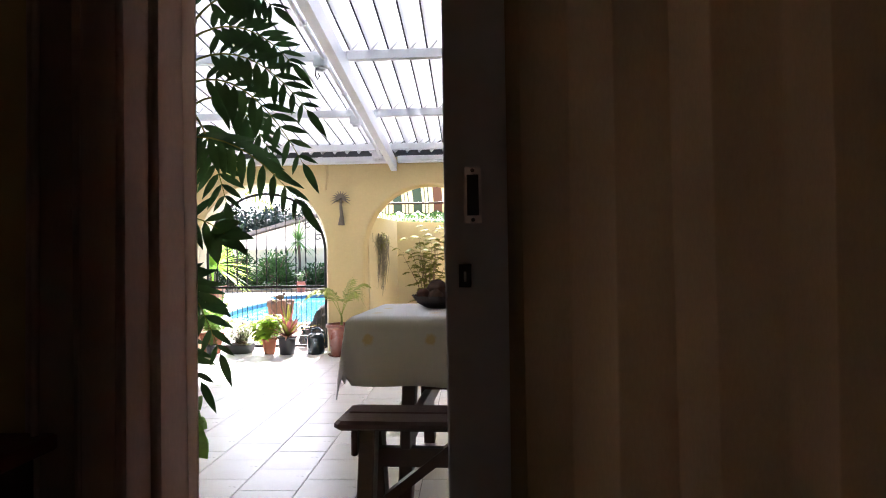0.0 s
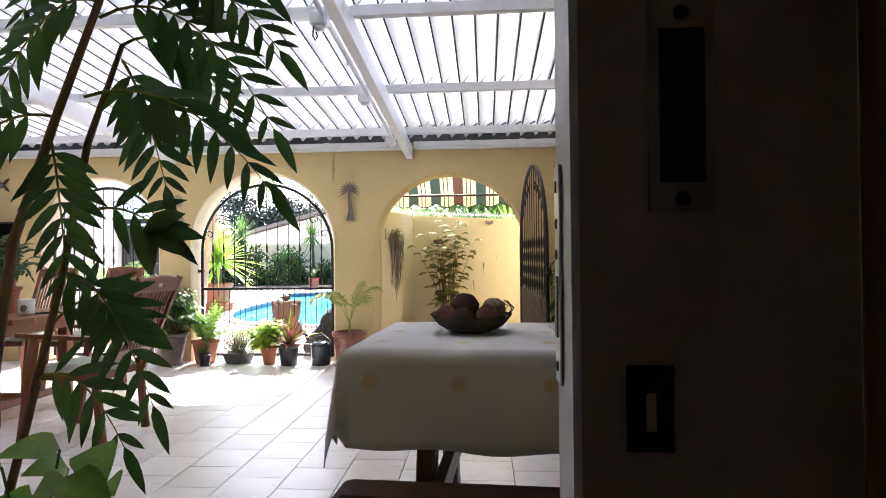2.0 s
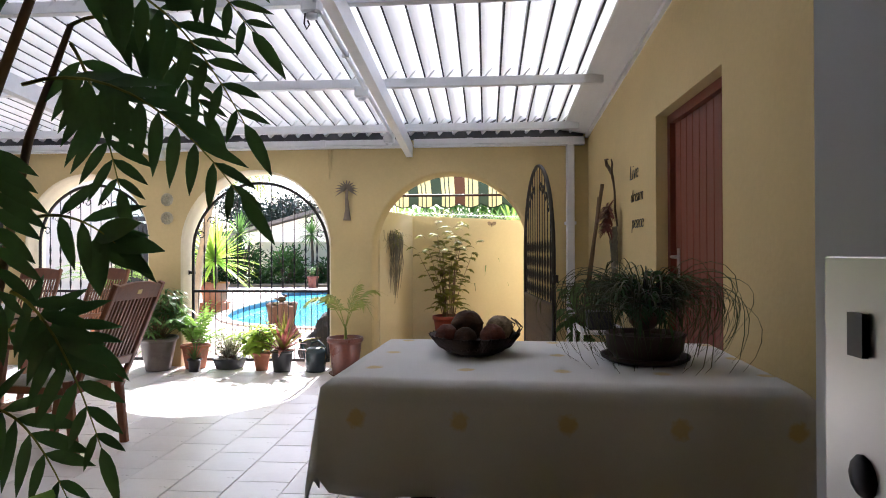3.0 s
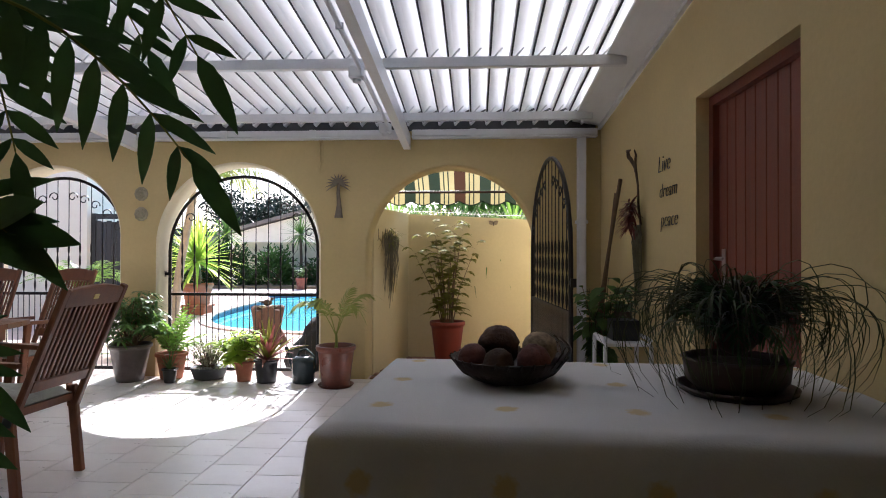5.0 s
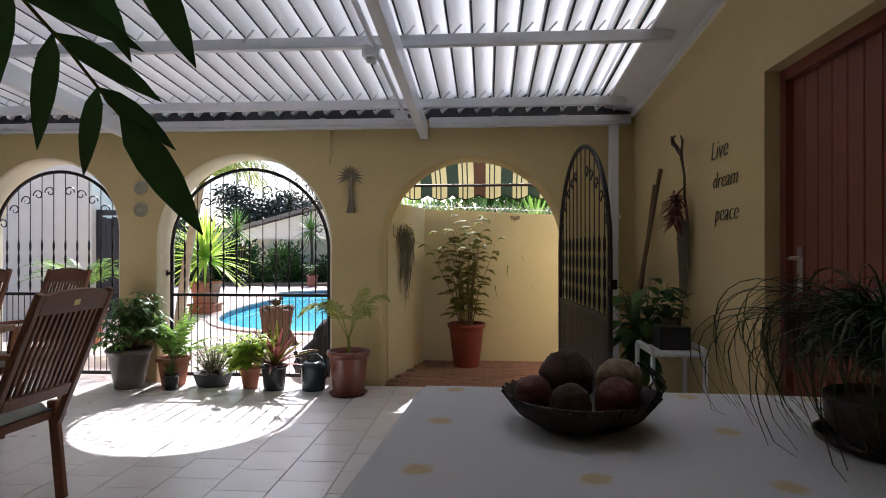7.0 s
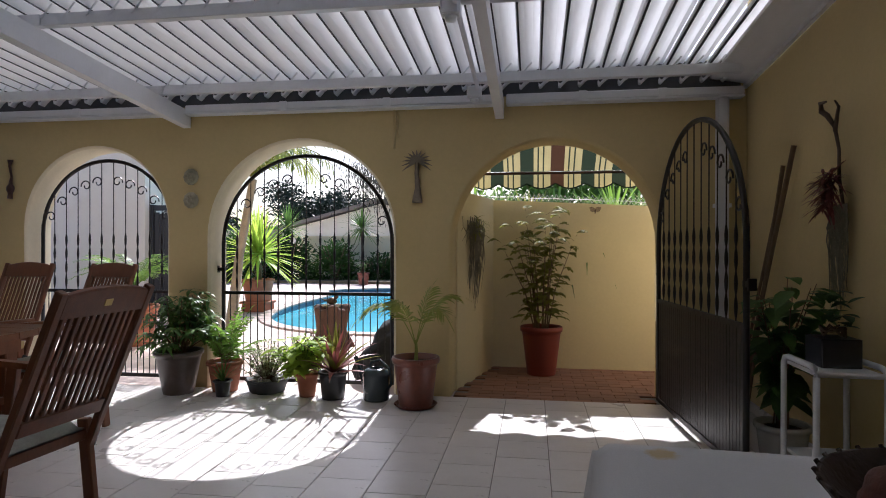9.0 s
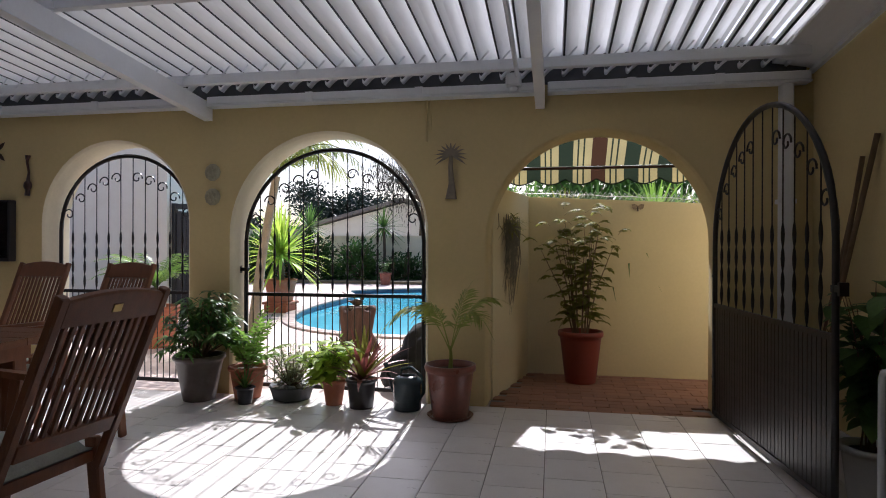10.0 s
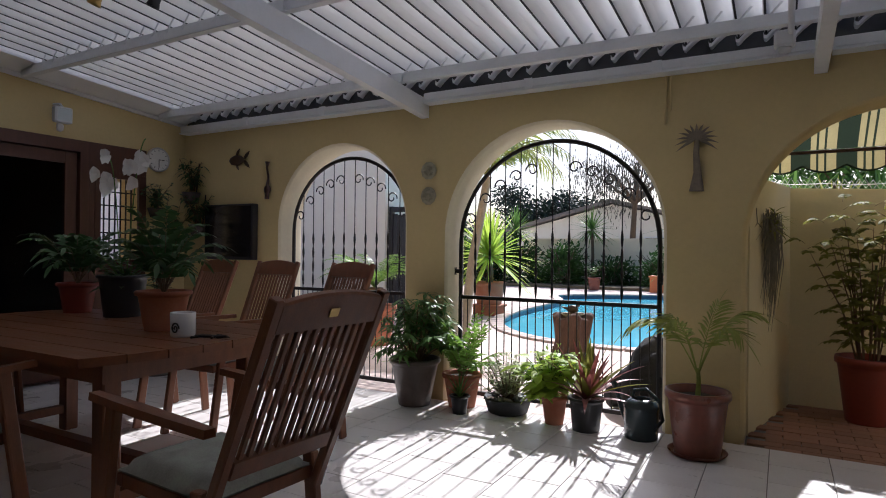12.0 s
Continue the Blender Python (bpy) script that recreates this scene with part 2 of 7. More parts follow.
CONIFER = mat("conifer_leaf", (0.014, 0.032, 0.02), 0.6, var=0.3, scale=4, fine=30, bump=0.08, trans=0.08)
FEATHER = mat("feathery_leaf", (0.075, 0.075, 0.06), 0.7, var=0.3, scale=8, fine=60, bump=0.08, trans=0.2)
# Dark grey that stands for the shadow between rail and gutter.
GAP_SHADE = mat("gap_shade_grey", (0.09, 0.09, 0.09), 0.6, var=0.2, scale=6, fine=40, bump=0.05)
# Near-black colour for the shaded gaps between louvre blades.
SHADE_LINE = mat("shade_line_dark", (0.035, 0.035, 0.038), 0.7, var=0.2, scale=6, fine=40, bump=0.05)
LEAF_GREY = mat("grey_leaf", (0.42, 0.45, 0.27), 0.7, var=0.35, scale=14, fine=60, bump=0.1, trans=0.35)
GRASSY = mat("thin_dry_leaf", (0.06, 0.075, 0.025), 0.5, var=0.4, scale=10, fine=60, bump=0.0, trans=0.2)
HEDGE_DARK = mat("hedge_leaf", (0.028, 0.065, 0.018), 0.7, var=0.4, scale=5, fine=60, bump=0.08, trans=0.22, spec=0.2)
HEDGE_MID = mat("shrub_leaf", (0.05, 0.11, 0.026), 0.7, var=0.4, scale=5, fine=60, bump=0.08, trans=0.28, spec=0.2)
PALE_TRUNK = mat("pale_trunk", (0.34, 0.28, 0.2), 0.9, var=0.3, scale=8, fine=50, bump=0.6)
LIME = mat("lime_leaf", (0.38, 0.52, 0.07), 0.45, var=0.3, scale=8, fine=60, bump=0.08, trans=0.62)
STUMP = mat("grooved_stump", (0.12, 0.065, 0.045), 0.9, var=0.5, scale=7, fine=50, bump=1.0, stretch=(3, 3, 0.5))
# Dark wall colour that stands for an unlit room.
LOUNGE_SHADE = mat("shade_dark_wall", (0.09, 0.07, 0.055), 0.9, var=0.15, bump=0.2)
WEATHERED = mat("weathered_metal", (0.2, 0.165, 0.12), 0.7, metal=0.2, var=0.3, scale=14, fine=60, bump=0.3)
STEM = mat("woody_stem", (0.16, 0.1, 0.055), 0.8, var=0.3, scale=10, fine=60, bump=0.3)
BARK = mat("bark", (0.11, 0.075, 0.05), 0.9, var=0.4, scale=6, fine=40, bump=0.8, stretch=(1, 1, 0.3))
DRIED = mat("dried_moss", (0.2, 0.18, 0.125), 0.95, var=0.4, scale=20, fine=90, bump=0.3)
PETAL = mat("white_petal", (0.8, 0.79, 0.76), 0.6, var=0.06, bump=0.03, trans=0.3)
WATER = mat("pool_water", (0.12, 0.52, 0.68), 0.06, var=0.12, scale=1.5, fine=6, bump=0.25, rvar=0.02)
POOLTILE = mat("pool_edge_tile", (0.05, 0.12, 0.22), 0.3, var=0.3, scale=20, fine=60, bump=0.1)
COPING = mat("brick_coping", (0.47, 0.37, 0.32), 0.8, var=0.25, scale=8, fine=50, bump=0.4, rnd=0.15)
ROOF = mat("grey_roof_tiles", (0.2, 0.18, 0.17), 0.8, var=0.2, scale=2, fine=20, bump=0.4)
ROCK = mat("dark_rock", (0.018, 0.017, 0.016), 0.8, var=0.4, scale=5, fine=40, bump=0.8)
METAL = mat("brushed_metal", (0.55, 0.54, 0.52), 0.3, metal=0.9, var=0.1, bump=0.03)
DARKMETAL = mat("dark_metal", (0.05, 0.05, 0.055), 0.4, metal=0.7, var=0.2, bump=0.05)
BRASS = mat("brass", (0.6, 0.42, 0.16), 0.35, metal=0.9, var=0.15, bump=0.03)
SCREEN = mat("black_screen", (0.01, 0.01, 0.012), 0.12, var=0.1, bump=0.0, rvar=0.03)
CERAMIC = mat("white_ceramic", (0.75, 0.74, 0.7), 0.25, var=0.04, bump=0.02)
PLAQUE = mat("grey_plaque", (0.36, 0.33, 0.22), 0.8, var=0.25, scale=14, fine=60, bump=0.5)
WICKER = mat("dark_wicker", (0.035, 0.02, 0.014), 0.6, var=0.5, scale=30, fine=90, bump=0.6)
BALLBROWN = mat("brown_woven_ball", (0.07, 0.035, 0.02), 0.8, var=0.5, scale=30, fine=90, bump=0.8)
BALLRED = mat("red_brown_ball", (0.13, 0.04, 0.025), 0.7, var=0.5, scale=30, fine=90, bump=0.6)
BALLPALE = mat("pale_speckled_ball", (0.32, 0.24, 0.15), 0.8, var=0.5, scale=35, fine=90, bump=0.6, spot=(0.06, 0.04, 0.025), spot_amt=0.8, spot_scale=28)
CANVAS_Y = mat("yellow_canvas", (0.52, 0.45, 0.23), 0.9, var=0.2, scale=4, fine=120, bump=0.1, trans=0.25)
CANVAS_G = mat("dark_green_canvas", (0.03, 0.045, 0.03), 0.9, var=0.15, scale=4, fine=120, bump=0.1, trans=0.3)
CANVAS_T = mat("brown_canvas", (0.07, 0.035, 0.022), 0.9, var=0.15, scale=4, fine=120, bump=0.1, trans=0.3)
WIRE = mat("galvanised_wire", (0.45, 0.45, 0.44), 0.4, metal=0.8, var=0.2, bump=0.05)
ROOMWALL = mat("inner_wall", (0.78, 0.68, 0.55), 0.9, var=0.08, bump=0.2)
CARPET = mat("inner_floor", (0.5, 0.42, 0.34), 0.9, var=0.2, bump=0.3)
PANE = glass("window_pane")


def printed_cloth():
    """The cloth's cotton with the yellow motif repeated every 0.30 m, soft at its edges."""
    m = mat("white_tablecloth", (0.68, 0.68, 0.68), 0.9, var=0.05, scale=3, fine=220, bump=0.12, spec=0.2)
    N, L = m.node_tree.nodes, m.node_tree.links
    uv = N.new("ShaderNodeUVMap")
    sc = N.new("ShaderNodeVectorMath")
    sc.operation = "SCALE"
    sc.inputs["Scale"].default_value = 1 / 0.30
    fr = N.new("ShaderNodeVectorMath")
    fr.operation = "FRACTION"
    ds = N.new("ShaderNodeVectorMath")
    ds.operation = "DISTANCE"
    ds.inputs[1].default_value = (0.5, 0.5, 0)
    ns = N.new("ShaderNodeTexNoise")
    ns.inputs["Scale"].default_value = 60
    ad = N.new("ShaderNodeMath")
    ad.operation = "MULTIPLY_ADD"
    ad.inputs[1].default_value = 0.09
    mr = N.new("ShaderNodeMapRange")
    mr.inputs[1].default_value, mr.inputs[2].default_value, mr.inputs[3].default_value, mr.inputs[4].default_value = 0.105, 0.15, 0.62, 0.0
    mx = N.new("ShaderNodeMix")
    mx.data_type = "RGBA"
    mx.inputs[7].default_value = (0.60, 0.42, 0.08, 1)
    L.new(uv.outputs[0], sc.inputs[0]), L.new(sc.outputs[0], fr.inputs[0]), L.new(fr.outputs[0], ds.inputs[0])
    L.new(uv.outputs[0], ns.inputs["Vector"]), L.new(ns.outputs[0], ad.inputs[0]), L.new(ds.outputs["Value"], ad.inputs[2])
    L.new(ad.outputs[0], mr.inputs[0]), L.new(mr.outputs[0], mx.inputs[0])
    bs = N["Principled BSDF"]
    L.new(bs.inputs["Base Color"].links[0].from_socket, mx.inputs[6])
    L.new(mx.outputs[2], bs.inputs["Base Color"])
    return m


CLOTH = printed_cloth()
LILY = mat("bronze_figure", (0.08, 0.05, 0.03), 0.5, metal=0.5, var=0.3, bump=0.2)
EARTH = mat("garden_earth", (0.16, 0.13, 0.08), 0.95, var=0.3, scale=2, fine=20, bump=0.5)

# ---- plan ----
Y_FAR, X_R, X_L, Y_HOUSE = 6.75, 1.11, -6.32, 0.69   # inner faces of the patio's walls
WALL_T = 0.30
SLOPE = 0.085                                        # the roof falls towards the far wall
ARCHES = ((-4.99, -3.62, 2.07), (-3.22, -1.61, 2.09), (-1.13, 0.50, 2.05))   # left, right, top


def roof_z(y, z_far):
    return z_far + SLOPE * (Y_FAR - y)


def arch_outline(x0, x1, top, n=28):
    r = (x1 - x0) / 2
    cx, zs = (x0 + x1) / 2, top - r * 1.0
    return [(x0, 0.0), (x0, zs)] + [(cx - r * math.cos(math.pi * k / n), zs + r * math.sin(math.pi * k / n)) for k in range(1, n)] + [(x1, zs), (x1, 0.0)]


# ---- structure ----
def arched_wall(name, y0, y1, x0, x1, ztop, arches, material, label):
    """A wall along x with arched openings, as one solid mesh with rounded arrises."""
    g = Geo()
    prev = x0
    rim = 0.022
    for n_arch, (a0, a1, top) in enumerate(arches):
        out = arch_outline(a0, a1, top)
        big = arch_outline(a0 - rim, a1 + rim, top + rim)
        g.box(prev, a0 - rim, y0, y1, -0.1, ztop)
        # front and back faces above the arch, in strips
        for y, flip in ((y0, False), (y1, True)):
            for (xa, za), (xb, zb) in zip(big, big[1:]):
                if xb - xa < 1e-6:
                    continue
                q = [(xa, y, za), (xb, y, zb), (xb, y, ztop), (xa, y, ztop)]
                g.add(q if not flip else q[::-1], [(0, 1, 2, 3)])
        # the rounded edge and the reveal
        rings = []
        for d, off in ((0, 1.0), (0.006, 0.55), (0.016, 0.15), (0.024, 0.0)):
            rings.append((y0 + d, off))
        rings += [(y1 - d, off) for d, off in ((0.024, 0.0), (0.016, 0.15), (0.006, 0.55), (0, 1.0))]
        vs, fs = [], []
        for y, off in rings:
            for (xa, za), (xb, zb) in zip(out, big):
                vs.append((xa + (xb - xa) * off, y, za + (zb - za) * off))
        n = len(out)
        for i in range(len(rings) - 1):
            for k in range(n - 1):
                fs.append((i * n + k, i * n + n + k, i * n + n + k + 1, i * n + k + 1))
        if n_arch < 2:
            setting("trim_arch", Geo().add(vs, fs, True), REVEAL, "pale cream painted reveal of the arch", "trim")
        else:
            g.add(vs, fs, True)
        prev = a1 + rim
    g.box(prev, x1, y0, y1, -0.1, ztop)
    return setting(name, g, material, label, "wall")


arched_wall("wall_north", Y_FAR, Y_FAR + WALL_T, X_L - 0.25, X_R + 0.25, 2.62, ARCHES, PLASTER, "yellow plastered wall with three arched openings")

# side wall with the door: the recess runs right through
DY0, DY1, DZ = 3.20, 4.26, 2.06
g = Geo()
g.box(X_R, X_R + 0.25, Y_HOUSE - 0.24, DY0, -0.1, 3.3)
g.box(X_R, X_R + 0.25, DY1, Y_FAR, -0.1, 3.3)
g.box(X_R, X_R + 0.25, DY0, DY1, DZ, 3.3)
setting("wall_east", g, PLASTER, "yellow plastered side wall with a door recess", "wall")
# left wall with sliding door opening and a barred window
g = Geo()
g.box(X_L - 0.25, X_L, Y_HOUSE - 0.24, 2.2, -0.1, 3.3)
g.box(X_L - 0.25, X_L, 5.75, 5.85, -0.1, 3.3)
g.box(X_L - 0.25, X_L, 6.22, Y_FAR, -0.1, 3.3)
g.box(X_L - 0.25, X_L, 5.85, 6.22, -0.1, 1.05)
g.box(X_L - 0.25, X_L, 5.85, 6.22, 1.8, 3.3)
g.box(X_L - 0.25, X_L, 2.2, 5.75, 2.1, 3.3)
setting("wall_west", g, PLASTER, "yellow plastered wall round brown sliding doors", "wall")
# house wall behind the camera, with the sliding door's opening
g = Geo()
g.box(X_L, -0.485, Y_HOUSE - 0.24, Y_HOUSE, -0.1, 3.3)
g.box(-0.485, X_R, Y_HOUSE - 0.24, Y_HOUSE, 2.25, 3.3)
setting("wall_south", g, PLASTER, "yellow plastered house wall with a sliding door", "wall")

# the dark room that the walk starts in
g = Geo()
g.box(-3.2, -3.0, -4.2, 0.45, 0, 2.6)
g.box(2.2, 2.4, -4.2, 0.45, 0, 2.6)
# Added opening in the unseen back wall, to let daylight into the room.
g.box(-3.0, -1.2, -4.2, -4.0, 0, 2.6)
g.box(0.3, 2.2, -4.2, -4.0, 0, 2.6)
g.box(-1.2, 0.3, -4.2, -4.0, 0, 1.45)
g.box(-1.2, 0.3, -4.2, -4.0, 2.1, 2.6)
g.box(1.36, 2.2, 0.25, 0.45, 0, 2.6)
setting("wall_room", g, ROOMWALL, "dim walls of the living room", "wall")
# Unseen translucent sheet, added to warm the daylight from that opening.
setting("light_opening_sheet", Geo().box(-1.198, 0.298, -4.12, -4.116, 1.452, 2.098), CURTAIN, "brown translucent sheet over the light opening added to the living room", "blind")
setting("ceiling_room", Geo().box(-3.2, 2.4, -4.2, 0.45, 2.6, 2.7), ROOMWALL, "dim ceiling of the living room", "ceiling")
setting("floor_room", Geo().box(-3.2, 2.4, -4.2, 0.45, -0.15, -0.002), CARPET, "dark living room floor", "floor")
setting("threshold", Geo().box(-0.485, X_R, 0.45, 0.69, -0.1, 0.004), WHITE, "aluminium door track", "threshold")
# room behind the west wall's sliding doors, its dimness put into the colour
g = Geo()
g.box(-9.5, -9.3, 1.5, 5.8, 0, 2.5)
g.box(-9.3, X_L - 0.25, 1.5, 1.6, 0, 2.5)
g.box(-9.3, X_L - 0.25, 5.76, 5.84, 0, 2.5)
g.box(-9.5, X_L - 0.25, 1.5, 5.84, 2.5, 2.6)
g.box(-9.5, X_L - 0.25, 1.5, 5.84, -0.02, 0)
setting("wall_lounge", g, LOUNGE_SHADE, "room walls behind the sliding doors, coloured dark for the dimness", "wall")

# ---- louvred roof ----
RAILS_Y = (6.43, 5.20, 3.85, 2.45)
BEAMS_X = (-0.745, -3.43)


def make_louvres():
    """All blades of the roof: curved aluminium strips along y, tilted, in bays between the rails."""
    g, shade_lines = Geo(), Geo()
    tilt = radians(36)
    step, wide = 0.150, 0.198
    bays = [(6.735, 1.70, 0.0), (6.725, 6.645, -0.06)]
    x = X_L + 0.12
    while x < X_R - 0.20:
        x += step
        for ya, yb, dz in bays:
            wig = 0.03 * noise.noise(Vector((x * 3, ya, 0)))
            prof = []
            for s, w in ((-0.47, 0.026), (-0.5, 0.012), (-0.46, 0.0), (-0.2, 0.009), (0.15, 0.011), (0.44, 0.004), (0.5, -0.02)):
                u = s * wide
                ca, sa = math.cos(tilt + wig), math.sin(tilt + wig)
                prof.append((u * ca - w * sa, u * sa + w * ca))
            vs, fs = [], []
            for y in (ya - 0.012, yb + 0.012):
                z0 = roof_z(y, 2.55) + dz
                for th in (0.0, 0.0035 if dz == 0 else 0.02):
                    vs += [(x + px, y, z0 + pz + th) for px, pz in prof]
            n = 7
            for k in range(n - 1):
                fs += [(k, k + 1, 2 * n + k + 1, 2 * n + k), (n + k, 3 * n + k, 3 * n + k + 1, n + k + 1), (k, n + k, n + k + 1, k + 1), (2 * n + k, 2 * n + k + 1, 3 * n + k + 1, 3 * n + k)]
            fs += [(0, 2 * n, 3 * n, n), (n - 1, 2 * n - 1, 4 * n - 1, 3 * n - 1)]
            g.add(vs, fs, False)
            if dz == 0:
                # dark strip along the low edge of the blade, for the shaded gap
                px, pz = prof[2]
                vs = []
                for y in (ya - 0.01, yb + 0.01):
                    z0 = roof_z(y, 2.55)
                    vs += [(x + px - 0.009, y, z0 + pz - 0.002), (x + px + 0.003, y, z0 + pz - 0.006), (x + px + 0.002, y, z0 + pz + 0.004), (x + px - 0.008, y, z0 + pz + 0.012)]
                shade_lines.add(vs, [(0, 1, 5, 4), (2, 3, 7, 6), (1, 2, 6, 5), (3, 0, 4, 7), (0, 3, 2, 1), (4, 5, 6, 7)])
    # fixed flashing along the side wall, and the closing strip over the far wall
    for xa, xb, za, zb in ((X_R - 0.27, X_R - 0.004, 2.475, 2.432), (X_L + 0.004, X_L + 0.26, 2.432, 2.475)):
        vs = []
        for y in (Y_HOUSE + 0.005, Y_FAR - 0.004):
            za1, zb1 = roof_z(y, za), roof_z(y, zb)
            vs += [(xa, y, za1), (xb, y, zb1), (xb, y, zb1 + 0.02), (xa, y, za1 + 0.02)]
        g.add(vs, [(0, 1, 5, 4), (2, 3, 7, 6), (1, 2, 6, 5), (3, 0, 4, 7), (0, 3, 2, 1), (4, 5, 6, 7)])
    setting("ceiling_shade_lines", shade_lines, SHADE_LINE, "dark strips standing for the shaded gaps between the louvre blades", "ceiling")
    return setting("ceiling", g, BLADE, "white aluminium louvre roof with tilted blades", "ceiling")


make_louvres()


def sloped_bar(name, x0, x1, z0, z1, material, label, y0=Y_HOUSE + 0.003, y1=Y_FAR - 0.003):
    vs = []
    for y in (y0, y1):
        a, b = roof_z(y, z0), roof_z(y, z1)
        vs += [(x0, y, a), (x1, y, a), (x1, y, b), (x0, y, b)]
    return setting(name, Geo().add(vs, [(0, 1, 5, 4), (2, 3, 7, 6), (1, 2, 6, 5), (3, 0, 4, 7), (0, 3, 2, 1), (4, 5, 6, 7)]), material, label, "beam")


for bx in BEAMS_X:
    sloped_bar("beam", bx - 0.034, bx + 0.034, 2.222, 2.36, WHITE, "white painted aluminium roof beam")
sloped_bar("trim", X_R - 0.03, X_R - 0.002, 2.395, 2.428, WHITE, "white edge strip along the side wall")
sloped_bar("trim", X_L + 0.002, X_L + 0.03, 2.395, 2.428, WHITE, "white edge strip along the side wall")
# unseen solid sheet over the louvres, added to shade the table and near wall
vs = []
for y in (Y_HOUSE + 0.004, 2.25):
    vs += [(X_L + 0.03, y, roof_z(y, 2.66)), (X_R - 0.03, y, roof_z(y, 2.66)), (X_R - 0.03, y, roof_z(y, 2.72)), (X_L + 0.03, y, roof_z(y, 2.72))]
setting("ceiling_shade_sheet", Geo().add(vs, [(0, 1, 5, 4), (2, 3, 7, 6), (1, 2, 6, 5), (3, 0, 4, 7), (0, 3, 2, 1), (4, 5, 6, 7)]), ROOF, "unseen roof sheet added to shade the patio beside the house", "ceiling")
for ry in RAILS_Y:
    for a, b in ((X_L + 0.05, -3.43), (-3.43, -0.745), (-0.745, X_R - 0.14)):
        z = roof_z(ry, 2.40)
        g = Geo().box(a + 0.001, b - 0.001, ry - 0.028, ry + 0.028, z, z + 0.072, c=0.006)
        # slanting clips that hold the blade ends
        k = math.ceil((a + 0.02 - X_L - 0.12) / 0.15)
        while X_L + 0.12 + 0.15 * k < b - 0.08:
            xx = X_L + 0.12 + 0.15 * k
            g.add([(xx + px, ry - 0.034 + py, z + pz) for py in (0, 0.004) for px, pz in ((-0.075, 0.045), (-0.062, 0.045), (0.012, 0.125), (0.0, 0.13))],
                  [(0, 1, 2, 3), (7, 6, 5, 4), (0, 4, 5, 1), (1, 5, 6, 2), (2, 6, 7, 3), (3, 7, 4, 0)])
            k += 1
        setting("rail", g, WHITE, "white louvre support rail", "rail")
# gutter board on the far wall, in three lengths, with its drip edge
for a, b in ((X_L + 0.05, -3.47), (-3.39, -0.77), (-0.69, X_R - 0.05)):
    g = Geo().box(a, b, Y_FAR - 0.105, Y_FAR - 0.003, 2.335, 2.395, c=0.008)
    g.box(a, b, Y_FAR - 0.112, Y_FAR - 0.003, 2.318, 2.331)
    for k in range(1, 3):
        xx = a + (b - a) * k / 3
        g.box(xx - 0.03, xx + 0.03, Y_FAR - 0.116, Y_FAR - 0.106, 2.325, 2.398)
    setting("gutter", g, WHITE, "white gutter along the arched wall", "gutter")
# Added backing strip, dark in place of the shadow behind the blade ends.
setting("trim", Geo().box(X_L + 0.05, X_R - 0.05, Y_FAR - 0.012, Y_FAR - 0.002, 2.40, 2.615), GAP_SHADE, "dark grey strip standing for the shaded gap over the gutter", "trim")
# upper wall over the gutter, out to the eaves
setting("trim_eaves", Geo().box(X_L - 0.25, X_R + 0.25, Y_FAR + 0.02, Y_FAR + WALL_T, 2.62, 2.66), WHITE, "white capping on the wall", "trim")
# skirting round the walls
for nm, b in (("baseboard", (X_R - 0.012, X_R - 0.001, DY1 + 0.1, Y_FAR - 0.01, 0.0, 0.07)), ("baseboard", (X_R - 0.012, X_R - 0.001, Y_HOUSE + 0.01, DY0 - 0.1, 0.0, 0.07))):
    setting(nm, Geo().box(*b), TILE, "tile skirting", "baseboard")

# ---- ground, pool and far setting ----
def pool_outline():
    """A long rounded basin with a wider far end."""
    pts = []
    for k in range(84):
        t = 2 * math.pi * k / 84
        c, q = math.cos(t), math.sin(t)
        x = -2.6 + 2.95 * math.copysign(abs(c) ** 0.83, c)
        y = 15.3 + 5.05 * math.copysign(abs(q) ** 0.83, q)
        if c < 0:
            x -= 1.15 * math.exp(-((y - 18.7) / 1.25) ** 2)
        pts.append((x, y))
    return pts


POOL = pool_outline()
bm = bmesh.new()
ring = [bm.verts.new((x, y, -0.03)) for x, y in POOL]
outer = [bm.verts.new(p) for p in ((-400, -300, -0.03), (400, -300, -0.03), (400, 700, -0.03), (-400, 700, -0.03))]
edges = [bm.edges.new((ring[i], ring[(i + 1) % len(ring)])) for i in range(len(ring))]
edges += [bm.edges.new((outer[i], outer[(i + 1) % 4])) for i in range(4)]
bmesh.ops.triangle_fill(bm, use_beauty=True, use_dissolve=False, edges=edges)
bmesh.ops.recalc_face_normals(bm, faces=bm.faces)
me = bpy.data.meshes.new("ground")
bm.to_mesh(me)
bm.free()
me.materials.append(PAVING)
tagged(new("ground", me), "pinkish paved ground round the pool", "ground", "", "structure")
n = len(POOL)
g = Geo().add([(x, y, -0.03) for x, y in POOL] + [(x, y, -1.4) for x, y in POOL], [(i, (i + 1) % n, n + (i + 1) % n, n + i) for i in range(n)] + [tuple(range(n, 2 * n))])
setting("pool_basin", g, POOLTILE, "dark blue tiled pool edge", "pool")
g = Geo().add([(x, y, -0.13) for x, y in POOL], [tuple(range(n))])
setting("water", g, WATER, "bright blue pool water", "water")
coping = thing("pool_coping", "clay brick coping round the pool", "coping", kind="structure")
